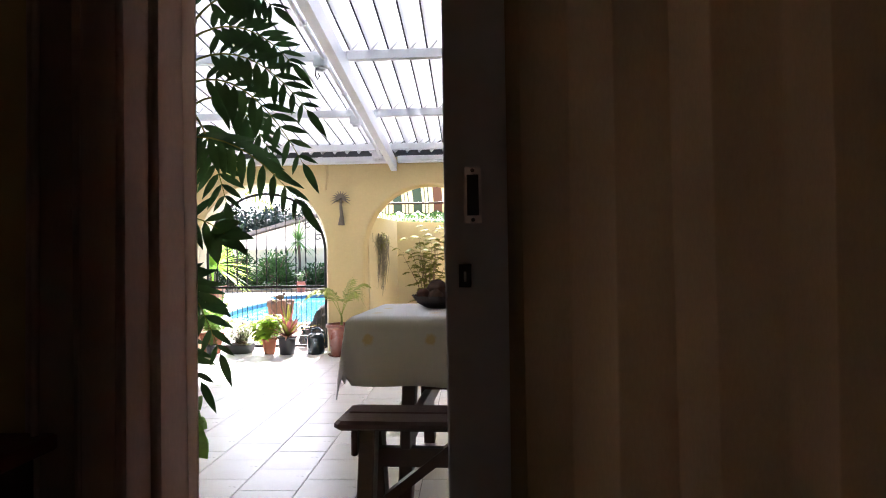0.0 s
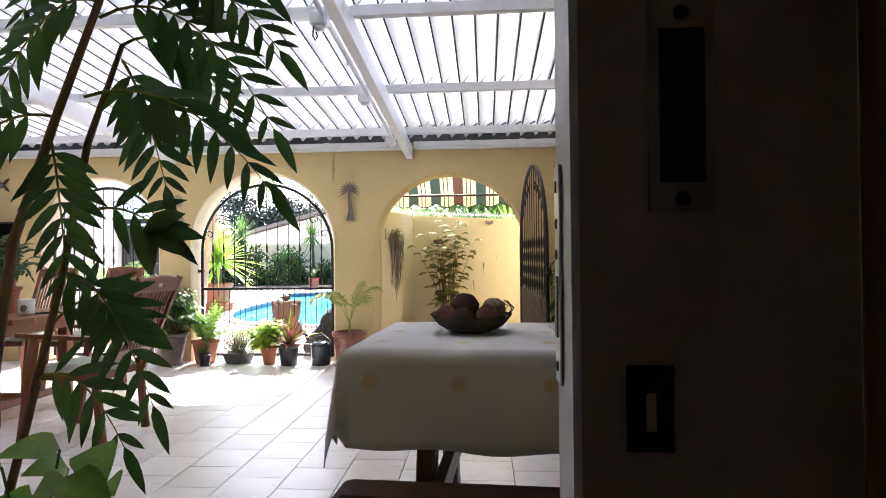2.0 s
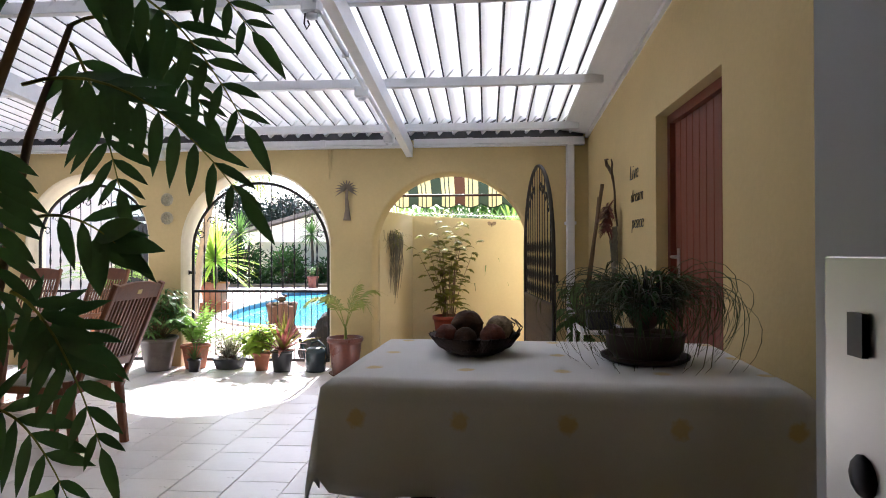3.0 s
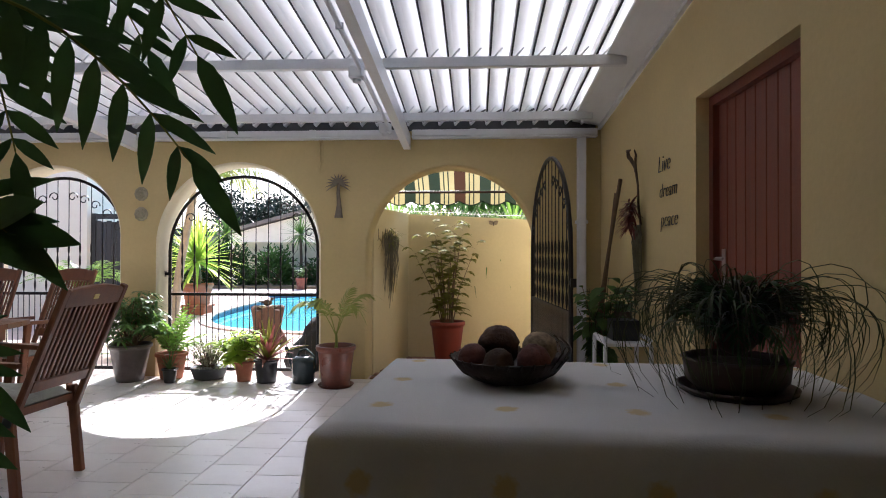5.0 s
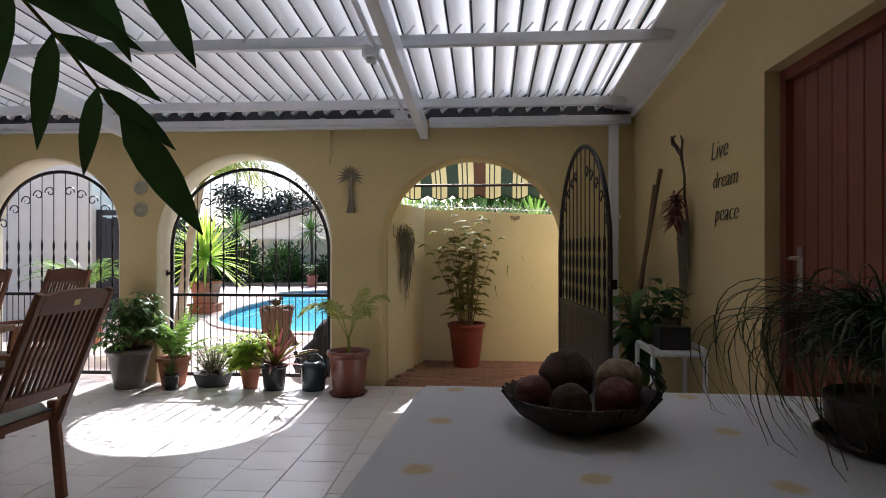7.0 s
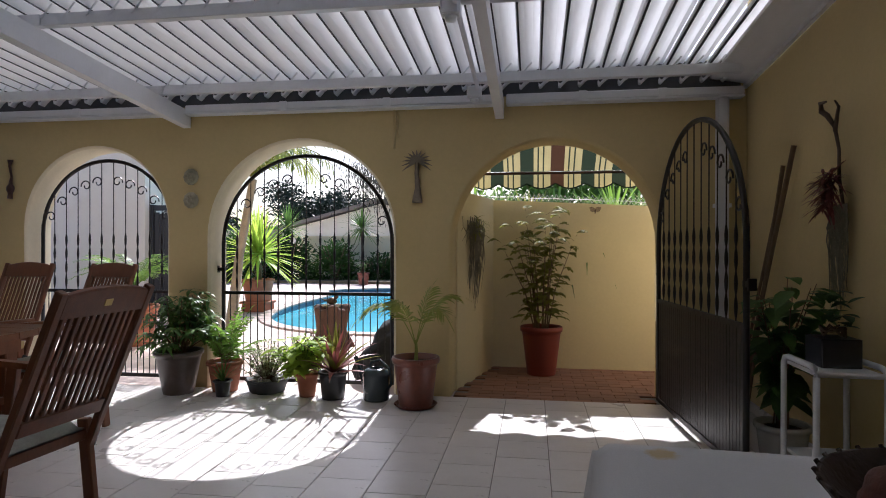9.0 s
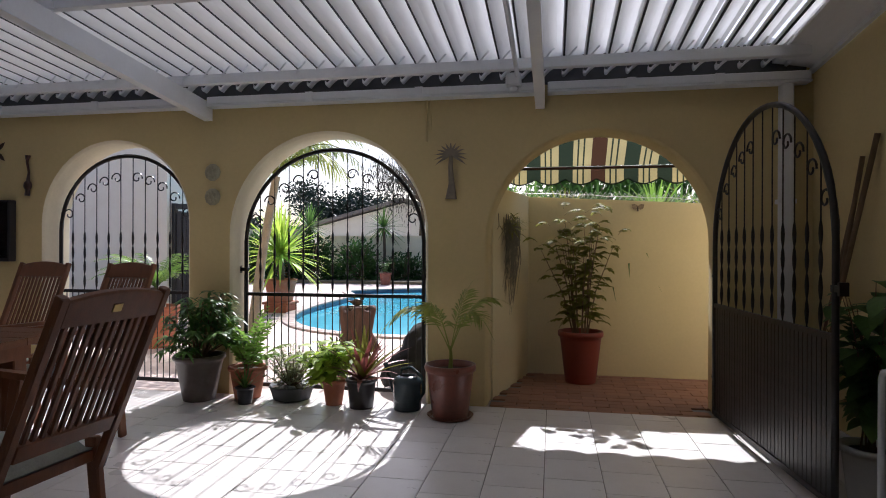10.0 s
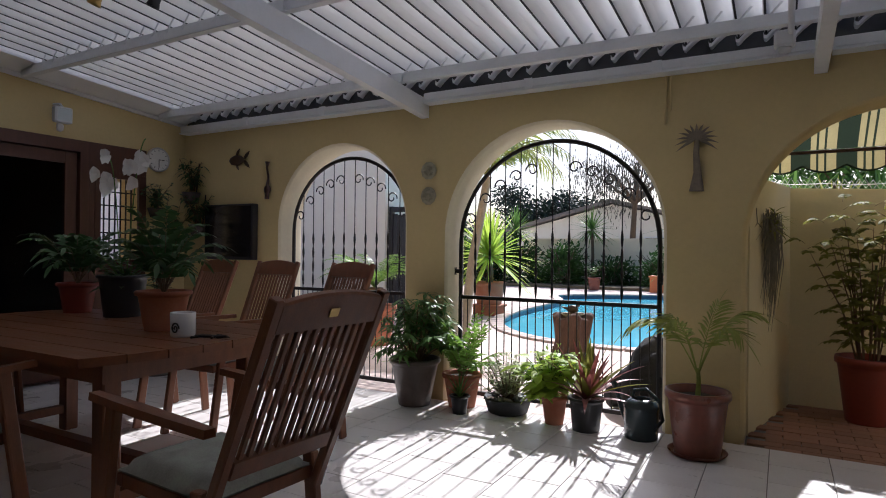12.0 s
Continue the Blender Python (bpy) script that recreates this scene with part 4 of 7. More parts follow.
# ---- teak dining set ----
def make_chair():
    """High-backed folding teak armchair; it faces +y."""
    ch = thing("dining_chair", "slatted teak folding armchair with a seat cushion", "chair", pose(0, 0, 0), "chairs round the teak table")
    top, bot = Vector((0, -0.50, 1.0)), Vector((0, -0.21, 0.36))
    tilt = math.degrees(math.atan2(top.y - bot.y, top.z - bot.z))
    ln = (top - bot).length
    # backrest in its own leaning axes
    mb = Matrix.Translation(bot) @ Matrix.Rotation(radians(-tilt), 4, "X")
    back = part("backrest", Geo().box(-0.235, 0.235, -0.014, 0.012, 0.165, 0.225, mb, 0.004), TEAK, ch)
    for s in (-1, 1):
        part("stile", Geo().box(s * 0.262 - 0.021, s * 0.262 + 0.021, -0.017, 0.017, 0.0, ln + 0.012, mb, 0.006), TEAK, back)
    g = Geo()
    n = 14
    vs, fs = [], []
    for k in range(n + 1):
        x = -0.24 + 0.48 * k / n
        lift = 0.022 * (1 - (x / 0.24) ** 2)
        for y, z in ((-0.014, ln - 0.085), (0.014, ln - 0.085), (0.014, ln + lift - 0.006), (0.008, ln + lift), (-0.008, ln + lift), (-0.014, ln + lift - 0.006)):
            vs.append(mb @ Vector((x, y, z)))
    for k in range(n):
        for j in range(6):
            l = (j + 1) % 6
            fs.append((k * 6 + j, k * 6 + l, k * 6 + 6 + l, k * 6 + 6 + j))
    fs += [tuple(range(5, -1, -1)), tuple(range(n * 6, n * 6 + 6))]
    part("top_rail", g.add(vs, fs), TEAK, back)
    part("name_plate", Geo().box(-0.022, 0.022, -0.017, -0.0145, ln - 0.05, ln - 0.024, mb), BRASS, back, "small brass plate")
    slat = Geo().box(-0.0105, 0.0105, -0.007, 0.007, 0.22, ln - 0.08, c=0.003).mesh("slat", TEAK)
    for k in range(11):
        sl = part("slat", slat, TEAK, back)
        sl.matrix_basis = mb @ Matrix.Translation((-0.205 + 0.041 * k, 0, 0))
    seat = part("seat", Geo().box(-0.25, 0.25, -0.21, -0.17, 0.385, 0.425, c=0.004).box(-0.25, 0.25, 0.22, 0.26, 0.385, 0.425, c=0.004).box(-0.25, -0.215, -0.17, 0.22, 0.385, 0.425).box(0.215, 0.25, -0.17, 0.22, 0.385, 0.425), TEAK, ch)
    for k in range(7):
        part("seat_slat", Geo().box(-0.213, 0.213, -0.162 + 0.054 * k, -0.162 + 0.054 * k + 0.044, 0.405, 0.422), TEAK, seat)
    for s in (-1, 1):
        part("leg", Geo().box(-0.02, 0.02, -0.026, 0.026, 0, 0.47, Matrix.Translation((s * 0.262, -0.24, 0)) @ Matrix.Rotation(radians(-6), 4, "X"), 0.006), TEAK, ch)
        part("leg", Geo().box(-0.02, 0.02, -0.026, 0.026, 0, 0.66, Matrix.Translation((s * 0.30, 0.30, 0)) @ Matrix.Rotation(radians(9), 4, "X"), 0.006), TEAK, ch)
        m = Matrix.Translation((s * 0.30, 0, 0))
        g = Geo()
        vs, fs = [], []
        for k in range(9):
            y = -0.28 + 0.60 * k / 8
            w = 0.024 + 0.010 * math.sin(math.pi * k / 8)
            z = 0.635 + 0.02 * (k / 8)
            vs += [(s * 0.30 - w, y, z), (s * 0.30 + w, y, z), (s * 0.30 + w * 0.85, y, z + 0.024), (s * 0.30 - w * 0.85, y, z + 0.024)]
        for k in range(8):
            for j in range(4):
                l = (j + 1) % 4
                fs.append((k * 4 + j, k * 4 + l, k * 4 + 4 + l, k * 4 + 4 + j))
        part("armrest", g.add(vs, fs + [(3, 2, 1, 0), (32, 33, 34, 35)]), TEAK, ch)
        part("bracket", Geo().tube([(s * 0.285, -0.225, 0.42), (s * 0.285, -0.20, 0.36)], 0.024, 8), DARKMETAL, ch)
    # cushion with piped edge
    g = Geo()
    n, mm = 12, 12
    vs, fs = [], []
    for i in range(n + 1):
        for j in range(mm + 1):
            u, v = i / n * 2 - 1, j / mm * 2 - 1
            puff = (1 - u ** 6) * (1 - v ** 6)
            dim = 0.010 * (math.cos(u * 9.4) * math.cos(v * 9.4))
            vs.append((u * 0.245, 0.025 + v * 0.235, 0.433 + 0.048 * puff ** 0.5 + dim * puff))
    o = len(vs)
    for i in range(n + 1):
        for j in range(mm + 1):
            u, v = i / n * 2 - 1, j / mm * 2 - 1
            puff = (1 - u ** 6) * (1 - v ** 6)
            vs.append((u * 0.245, 0.025 + v * 0.235, 0.428 - 0.004 * puff))
    for i in range(n):
        for j in range(mm):
            a = i * (mm + 1) + j
            fs += [(a, a + mm + 1, a + mm + 2, a + 1), (o + a, o + a + 1, o + a + mm + 2, o + a + mm + 1)]
    part("cushion", g.add(vs, fs, True), CUSHION, ch, "pale patterned seat cushion")
    return ch


chair = make_chair()
CHAIR_SIZE = Matrix.Diagonal((0.82, 1.0, 1.03, 1.0))
chair.matrix_basis = pose(-2.54, 3.99, 0, 0, 0, 86) @ CHAIR_SIZE
for m in (pose(-3.50, 5.36, 0, 0, 0, 174), pose(-4.12, 5.38, 0, 0, 0, 183), pose(-4.75, 5.36, 0, 0, 0, 178),
          pose(-3.66, 3.56, 0, 0, 0, 8), pose(-4.36, 3.50, 0, 0, 0, -4), pose(-5.0, 3.52, 0, 0, 0, 3), pose(-5.45, 4.46, 0, 0, 0, -90)):
    copy_thing(chair, m @ CHAIR_SIZE)

table = thing("dining_table", "large oval-ended teak dining table", "table", pose(-4.13, 4.46, 0))
TX, TY = 1.02, 0.56
for k in range(7):
    y0, y1 = -TY + 2 * TY * k / 7 + 0.003, -TY + 2 * TY * (k + 1) / 7 - 0.003
    ends = [TX - 0.10 * (abs(y) / TY) ** 2.5 for y in (y0, y1)]
    vs = []
    for z in (0.715, 0.75):
        vs += [(-ends[0], y0, z), (ends[0], y0, z), (ends[1], y1, z), (-ends[1], y1, z)]
    part("plank", Geo().add(vs, [(3, 2, 1, 0), (4, 5, 6, 7), (0, 1, 5, 4), (1, 2, 6, 5), (2, 3, 7, 6), (3, 0, 4, 7)]), TEAK_TOP, table)
part("apron", Geo().box(-0.85, 0.85, -0.42, -0.395, 0.62, 0.714).box(-0.85, 0.85, 0.395, 0.42, 0.62, 0.714).box(-0.85, -0.825, -0.395, 0.395, 0.62, 0.714).box(0.825, 0.85, -0.395, 0.395, 0.62, 0.714), TEAK, table)
for sx in (-1, 1):
    for sy in (-1, 1):
        part("leg", Geo().box(sx * 0.80 - 0.04, sx * 0.80 + 0.04, sy * 0.37 - 0.04, sy * 0.37 + 0.04, 0, 0.64, c=0.006), TEAK, table)
    part("stretcher", Geo().box(sx * 0.80 - 0.022, sx * 0.80 + 0.022, -0.33, 0.33, 0.11, 0.16), TEAK, table)
part("stretcher", Geo().box(-0.775, 0.775, -0.03, 0.03, 0.11, 0.16), TEAK, table)

# on the teak table
random.seed(21)
for (x, y, mt, lab, r, h, lm, ht) in ((-3.68, 4.60, TERRA, "terracotta pot with a dark ferny plant", 0.125, 0.20, LEAF_DARK, 0.46), (-4.86, 4.84, REDPOT, "red pot with a leafy dark plant", 0.11, 0.19, LEAF_DARK, 0.36)):
    p = make_pot("potted_fern", lab, r * 0.72, r, h, mt, pose(x, y, 0.75), 0.025)
    st, lf = Geo(), Geo()
    for k in range(20):
        a = k * 2.4
        q = random.uniform(0.5, 1.1)
        frond(st, lf, (0, 0, h * 0.9), (0.29 * q * math.cos(a), 0.29 * q * math.sin(a), h + ht * random.uniform(0.2, 0.9)), 0.09, 9, 0.09, 0.03, 0.3, r=0.0025)
    part("stem_growth", st, STEM, p)
    part("foliage", lf, lm, p)
p = make_pot("orchid", "black pot with a tall white-flowering orchid", 0.105, 0.135, 0.25, BLACKPOT, pose(-4.42, 4.86, 0.75), 0.02)
lf, st, fl = Geo(), Geo(), Geo()
rosette(lf, (0, 0, 0.17), 14, 0.22, 0.055, 10, 60, 0.5, 6, 0.6)
bush(st, lf, (0, 0, 0.17), 0.22, 0.22, 12, 9, 0.09, 0.03)
for sx, tipx in ((0.03, 0.20), (-0.03, -0.16)):
    pts = arc((sx, 0, 0.22), (tipx, 0.0, 1.06 - 0.10 * (sx < 0)), 0.20, 14)
    part("flower_stem", Geo().tube(pts, 0.0035, 5), LEAF_MID, p)
    for k in (7, 9, 10, 11, 12, 13, 14):
        c = pts[k] + Vector((random.uniform(-0.07, 0.07), random.uniform(-0.08, 0.06), random.uniform(-0.16, 0.04)))
        for j in range(5):
            a = j * 1.2566 + random.random()
            fl.leaf(c, (math.cos(a), -0.25 - 0.3 * (j % 2), math.sin(a)), (0.5, -1, 0.2), 0.058, 0.058, 0.1, 0.3, 4, 0.7)
part("stem_growth", st, LEAF_MID, p)
part("foliage", lf, LEAF_DARK, p)
part("blossom", fl, PETAL, p, "white orchid flowers")
mug = thing("candle_holder", "white ceramic cup with a dark scroll", "candle holder", pose(-3.40, 4.50, 0.75))
part("cup", Geo().lathe([(0.001, 0), (0.052, 0), (0.056, 0.01), (0.058, 0.11), (0.055, 0.115), (0.05, 0.11), (0.048, 0.02), (0.001, 0.018)], 24), CERAMIC, mug)
part("scroll", Geo().tube([(0.03 + 0.028 * (1 - k / 22) * math.cos(k * 0.55), -0.065, 0.045 + 0.028 * (1 - k / 22) * math.sin(k * 0.55)) for k in range(20)], 0.004, 5), IRON, mug)
gecko = thing("gecko_ornament", "flat dark metal gecko lying on the table", "ornament", pose(-3.27, 4.53, 0.75, 0, 0, 20))
part("body", Geo().ball((0, 0, 0.008), 0.05, 12, 8, 0.1, (1.3, 0.35, 0.16)).tube([(0.05, 0, 0.008), (0.09, 0.01, 0.008), (0.12, -0.015, 0.007)], [0.012, 0.008, 0.003], 6).tube([(-0.03, 0.0, 0.006), (-0.05, 0.05, 0.006)], 0.006, 5).tube([(-0.03, 0.0, 0.006), (-0.05, -0.05, 0.006)], 0.006, 5).tube([(0.03, 0.0, 0.006), (0.05, 0.045, 0.006)], 0.006, 5).tube([(0.03, 0.0, 0.006), (0.05, -0.045, 0.006)], 0.006, 5), IRON, gecko)

# ---- picnic table with its cloth and bench ----
CX0, CX1, CY0, CY1, CZ = -0.385, 0.93, 2.14, 2.97, 0.845
TABLE_TURN = pose(0.27, 2.55, 0) @ pose(0, 0, 0, 0, 0, -3.5) @ pose(-0.27, -2.55, 0)
pt = thing("picnic_table", "dark stained wooden picnic table", "table", TABLE_TURN)
for k in range(6):
    y0 = CY0 + 0.02 + (CY1 - CY0 - 0.04) * k / 6
    part("plank", Geo().box(CX0 + 0.02, CX1 - 0.02, y0 + 0.003, y0 + (CY1 - CY0 - 0.04) / 6 - 0.003, CZ - 0.045, CZ - 0.006), BENCH, pt)
for x in (-0.12, 0.68):
    for s in (-1, 1):
        yc = (CY0 + CY1) / 2
        mm = Matrix.Translation((x, yc + s * 0.20, CZ - 0.05)) @ Matrix.Rotation(radians(s * 18), 4, "X")
        part("leg", Geo().box(-0.032, 0.032, -0.05, 0.05, -0.835, 0.0, mm, 0.006), BENCH, pt)
    part("cross_bar", Geo().box(x + 0.034, x + 0.075, CY0 - 0.36, CY1 - 0.05, 0.33, 0.42, c=0.006), BENCH, pt)
part("stretcher", Geo().box(-0.085, 0.645, (CY0 + CY1) / 2 - 0.03, (CY0 + CY1) / 2 + 0.03, 0.42, 0.50), BENCH, pt)


def tablecloth():
    """A cloth over the table that hangs in soft folds at its edges, lower at the corners."""
    nx, ny = 64, 44
    drop = 0.335
    W, D = CX1 - CX0, CY1 - CY0
    vs, fs = [], []
    for i in range(nx + 1):
        for j in range(ny + 1):
            u = (i / nx) * (W + 2 * drop) - drop
            v = (j / ny) * (D + 2 * drop) - drop
            ox = max(0, -u) + max(0, u - W)
            oy = max(0, -v) + max(0, v - D)
            cx, cy = min(max(u, 0), W), min(max(v, 0), D)
            sx = -1 if u < 0 else (1 if u > W else 0)
            sy = -1 if v < 0 else (1 if v > D else 0)
            z = CZ + 0.002 + 0.0025 * noise.noise(Vector((u * 4, v * 4, 0)))
            x, y = cx, cy
            if ox > 0 or oy > 0:
                d = max(ox, oy) if not (ox > 0 and oy > 0) else math.hypot(ox, oy) * 0.83
                wave = 0.020 * math.sin(14 * (u if oy >= ox else v) + 2 * noise.noise(Vector((u, v, 3)))) + 0.03 * noise.noise(Vector((u * 3, v * 3, 7)))
                flare = 0.012 + min(1, d / 0.2) * (0.022 + wave * min(1, d / 0.3))
                if ox > 0 and oy > 0:
                    a = math.atan2(oy, ox)
                    x = cx + sx * (0.015 + 0.06 * d / 0.4 * math.cos(a))
                    y = cy + sy * (0.015 + 0.06 * d / 0.4 * math.sin(a))
                elif ox > 0:
                    x = cx + sx * flare
                else:
                    y = cy + sy * flare
                soft = min(d, 0.03)
                z = CZ + 0.002 - (d - soft * 0.35)
            x, y = x + CX0, y + CY0
            x = min(x, X_R - 0.01)
            vs.append((x, y, z))
    for i in range(nx):
        for j in range(ny):
            a = i * (ny + 1) + j
            fs.append((a, a + ny + 1, a + ny + 2, a + 1))
    g = Geo().add(vs, fs, True)
    ob = part("tablecloth", g, CLOTH)
    lay = ob.data.uv_layers.new(name="print")
    for lp in ob.data.loops:
        i, j = divmod(lp.vertex_index, ny + 1)
        lay.data[lp.index].uv = ((i / nx) * (W + 2 * drop) - drop + 0.06, (j / ny) * (D + 2 * drop) - drop + 0.265)
    ob.matrix_world = TABLE_TURN
    so = ob.modifiers.new("thickness", "SOLIDIFY")
    so.thickness, so.offset = 0.003, 1
    return tagged(ob, "white cotton tablecloth with small yellow prints on the picnic table", "tablecloth"), drop


cloth, DROP = tablecloth()
bench = thing("picnic_bench", "dark stained plank bench beside the picnic table", "bench", TABLE_TURN)
for k in range(2):
    part("plank", Geo().box(-0.35, 1.0, 1.70 + 0.155 * k, 1.85 + 0.155 * k, 0.425, 0.465, c=0.02), BENCH, bench)
for x in (-0.22, 0.82):
    for sy in (-1, 1):
        mm = Matrix.Translation((x, 1.855 + sy * 0.055, 0.424)) @ Matrix.Rotation(radians(sy * 13), 4, "X")
        part("leg", Geo().box(-0.033, 0.033, -0.048, 0.048, -0.436, -0.001, mm, 0.005), BENCH, bench)
    part("cross_bar", Geo().box(x - 0.06, x - 0.034, 1.71, 2.0, 0.32, 0.423, c=0.008), BENCH, bench)
part("brace", Geo().box(-0.02, 0.02, -0.03, 0.03, 0, 0.52, Matrix.Translation((-0.16, 1.855, 0.10)) @ Matrix.Rotation(radians(52), 4, "Y")), BENCH, bench)
part("apron", Geo().box(-0.22, 0.86, 1.835, 1.875, 0.24, 0.32), BENCH, bench)

# bowl of decorative balls
bowl = thing("fruit_bowl", "dark woven bowl on the tablecloth", "bowl", pose(0.012, 2.65, CZ + 0.006) @ Matrix.Scale(0.88, 4))
part("shell", Geo().lathe([(0.001, 0.0), (0.08, 0.0), (0.12, 0.012), (0.165, 0.045), (0.185, 0.075), (0.188, 0.08), (0.182, 0.08), (0.16, 0.052), (0.11, 0.022), (0.001, 0.012)], 36, wob=0.015), WICKER, bowl)
g = Geo()
for k in range(60):
    a = 2 * math.pi * k / 60
    b = a + 0.16 * (1 if k % 2 else -1)
    g.tube([(0.09 * math.cos(a), 0.09 * math.sin(a), 0.004), (0.15 * math.cos((a + b) / 2), 0.15 * math.sin((a + b) / 2), 0.034), (0.19 * math.cos(b), 0.19 * math.sin(b), 0.083)], 0.0035, 4)
part("weave", g, WICKER, bowl)
g = Geo()
for k in range(5):
    a = 0.3 * k + 5.6
    g.tube([(0.18 * math.cos(a), 0.18 * math.sin(a), 0.08), (0.2 * math.cos(a), 0.2 * math.sin(a), 0.11), (0.17 * math.cos(a + 0.2), 0.17 * math.sin(a + 0.2), 0.14)], 0.003, 4)
part("branching", g, WICKER, bowl)
for x, y, z, r, mt, lab in ((-0.03, 0.02, 0.115, 0.066, BALLBROWN, "dark brown woven ball in the bowl"), (0.105, 0.05, 0.10, 0.056, BALLPALE, "pale speckled ball in the bowl"),
                            (-0.035, -0.095, 0.075, 0.047, BALLBROWN, "rough brown ball in the bowl"), (0.075, -0.075, 0.08, 0.052, BALLRED, "reddish brown ball in the bowl"),
                            (-0.115, -0.03, 0.08, 0.046, BALLRED, "reddish brown ball in the bowl")):
    g = Geo().ball((0, 0, 0), r * 0.88, 30, 20, 0.05, (1, 1, 0.96), x * 40)
    g.v = [tuple(Vector(q) * (1 + 0.09 * abs(noise.noise(Vector(q) * 110)) + 0.03 * math.sin(q[2] * 900))) for q in g.v]
    tagged(part("decorative_ball", g, mt), lab, "ornament", "balls in the bowl").location = (0.012 + x * 0.88, 2.65 + y * 0.88, CZ + 0.006 + z * 0.86)

# ponytail palm in its dish
p = thing("ponytail_palm", "dark clay dish with a spilling ponytail palm and fern", "potted plant", pose(0.595, 2.53, CZ + 0.006))
part("saucer", Geo().lathe([(0.001, 0), (0.125, 0), (0.145, 0.012), (0.148, 0.022), (0.142, 0.022), (0.13, 0.011)], 28), DARKCLAY, p)
part("pot", Geo().lathe([(0.001, 0.012), (0.1, 0.012), (0.125, 0.04), (0.13, 0.085), (0.136, 0.092), (0.128, 0.096), (0.118, 0.08)], 28), DARKCLAY, p)
part("soil", Geo().lathe([(0.122, 0.078), (0.002, 0.095)], 16), SOIL, p)
lf, lf2, st = Geo(), Geo(), Geo()
random.seed(8)
for k in range(300):
    a = random.uniform(0, 6.28)
    d = Vector((math.cos(a), math.sin(a), 0))
    w = Vector((-d.y, d.x, 0)) * random.uniform(-0.05, 0.05)
    R = random.uniform(0.08, 0.29)
    U = random.uniform(0.06, 0.17) + (0.05 if k % 8 == 0 else 0)
    p0 = Vector((0, 0, 0.13)) + d * random.uniform(0.0, 0.05)
    p1 = Vector((0, 0, 0.13 + 1.6 * U)) + d * (0.35 * R)
    p2 = Vector((0, 0, 0.10 + 1.2 * U)) + d * (1.5 * R) + w
    p3 = Vector((0, 0, random.uniform(0.0, 0.16) if R > 0.17 else random.uniform(0.12, 0.26))) + d * (R * random.uniform(0.5, 0.95)) + w * 1.6
    pts = []
    for i in range(10):
        s = i / 9
        q = p0 * (1 - s) ** 3 + p1 * (3 * s * (1 - s) ** 2) + p2 * (3 * s * s * (1 - s)) + p3 * s ** 3
        pts.append(Vector((q.x, q.y, max(q.z, 0.006))))
    lf.tube(pts, [0.0024 * (1.1 - i / 9.5) + 0.0005 for i in range(10)], 4, flat=0.5)
for k in range(70):
    a = random.uniform(0, 6.28)
    d = Vector((math.cos(a), math.sin(a), 0))
    w = Vector((-d.y, d.x, 0)) * random.uniform(-0.06, 0.06)
    R = random.uniform(0.22, 0.36)
    top = random.uniform(0.16, 0.30)
    p0, p1 = Vector((0, 0, 0.14)) + d * 0.03, Vector((0, 0, 0.12 + top)) + d * (0.4 * R)
    p2, p3 = Vector((0, 0, 0.08 + top)) + d * (1.45 * R) + w, Vector((0, 0, random.uniform(-0.06, 0.06))) + d * (R * random.uniform(0.55, 0.95)) + w
    pts = [p0 * (1 - i / 13) ** 3 + p1 * (3 * (i / 13) * (1 - i / 13) ** 2) + p2 * (3 * (i / 13) ** 2 * (1 - i / 13)) + p3 * (i / 13) ** 3 for i in range(14)]
    lf.tube([Vector((q.x, q.y, max(q.z, 0.006))) for q in pts], [0.0022 * (1.1 - i / 13.5) + 0.0006 for i in range(14)], 4, flat=0.5)
for k in range(34):
    a = k * 2.4
    q = random.uniform(0.4, 1)
    frond(st, lf2, (0.03 * math.cos(a), 0.03 * math.sin(a), 0.12), (0.17 * q * math.cos(a), 0.17 * q * math.sin(a), random.uniform(0.14, 0.30)), 0.06, 9, 0.055, 0.012, 0.35, r=0.002)
st.ball((0, 0, 0.15), 0.055, 12, 8, 0.1, (1, 1, 0.9))
part("stem_growth", st, STEM, p)
part("foliage", lf, GRASSY, p, "thin drooping strap leaves")
part("foliage", lf2, LEAF_DARK, p)

# ---- sliding leaf, curtains and the start room ----
leaf = thing("sliding_door", "half-open white sliding door leaf with glass", "door", pose(0, 0, 0), kind="structure")
LX = 0.118
part("stile", Geo().box(LX, LX + 0.15, 0.468, 0.540, 0.012, 2.22, c=0.004), WHITE, leaf)
part("stile", Geo().box(1.0, 1.105, 0.468, 0.540, 0.012, 2.22, c=0.004), WHITE, leaf)
part("rail", Geo().box(LX + 0.15, 1.0, 0.474, 0.51, 0.012, 0.16), WHITE, leaf)
part("rail", Geo().box(LX + 0.15, 1.0, 0.474, 0.51, 2.11, 2.22), WHITE, leaf)
gl = part("pane", Geo().box(LX + 0.15, 1.0, 0.49, 0.496, 0.16, 2.11), PANE, leaf)
gl.visible_shadow = False
fh = part("flush_handle", Geo().box(0.158, 0.191, 0.464, 0.4675, 1.19, 1.30), METAL, leaf, "recessed metal pull")
part("recess", Geo().box(0.163, 0.186, 0.4628, 0.4636, 1.205, 1.285), BLACKPOT, fh)
for z in (1.1965, 1.2935):
    part("screw", Geo().ball((0.1745, 0.464, z), 0.004, 8, 6, 0, (1, 0.4, 1)), DARKMETAL, fh)
kh = part("lock_plate", Geo().box(0.145, 0.169, 0.465, 0.4675, 1.065, 1.11), DARKMETAL, leaf, "keyhole plate")
part("keyhole", Geo().box(0.1545, 0.1595, 0.4638, 0.4646, 1.076, 1.096), CERAMIC, kh)
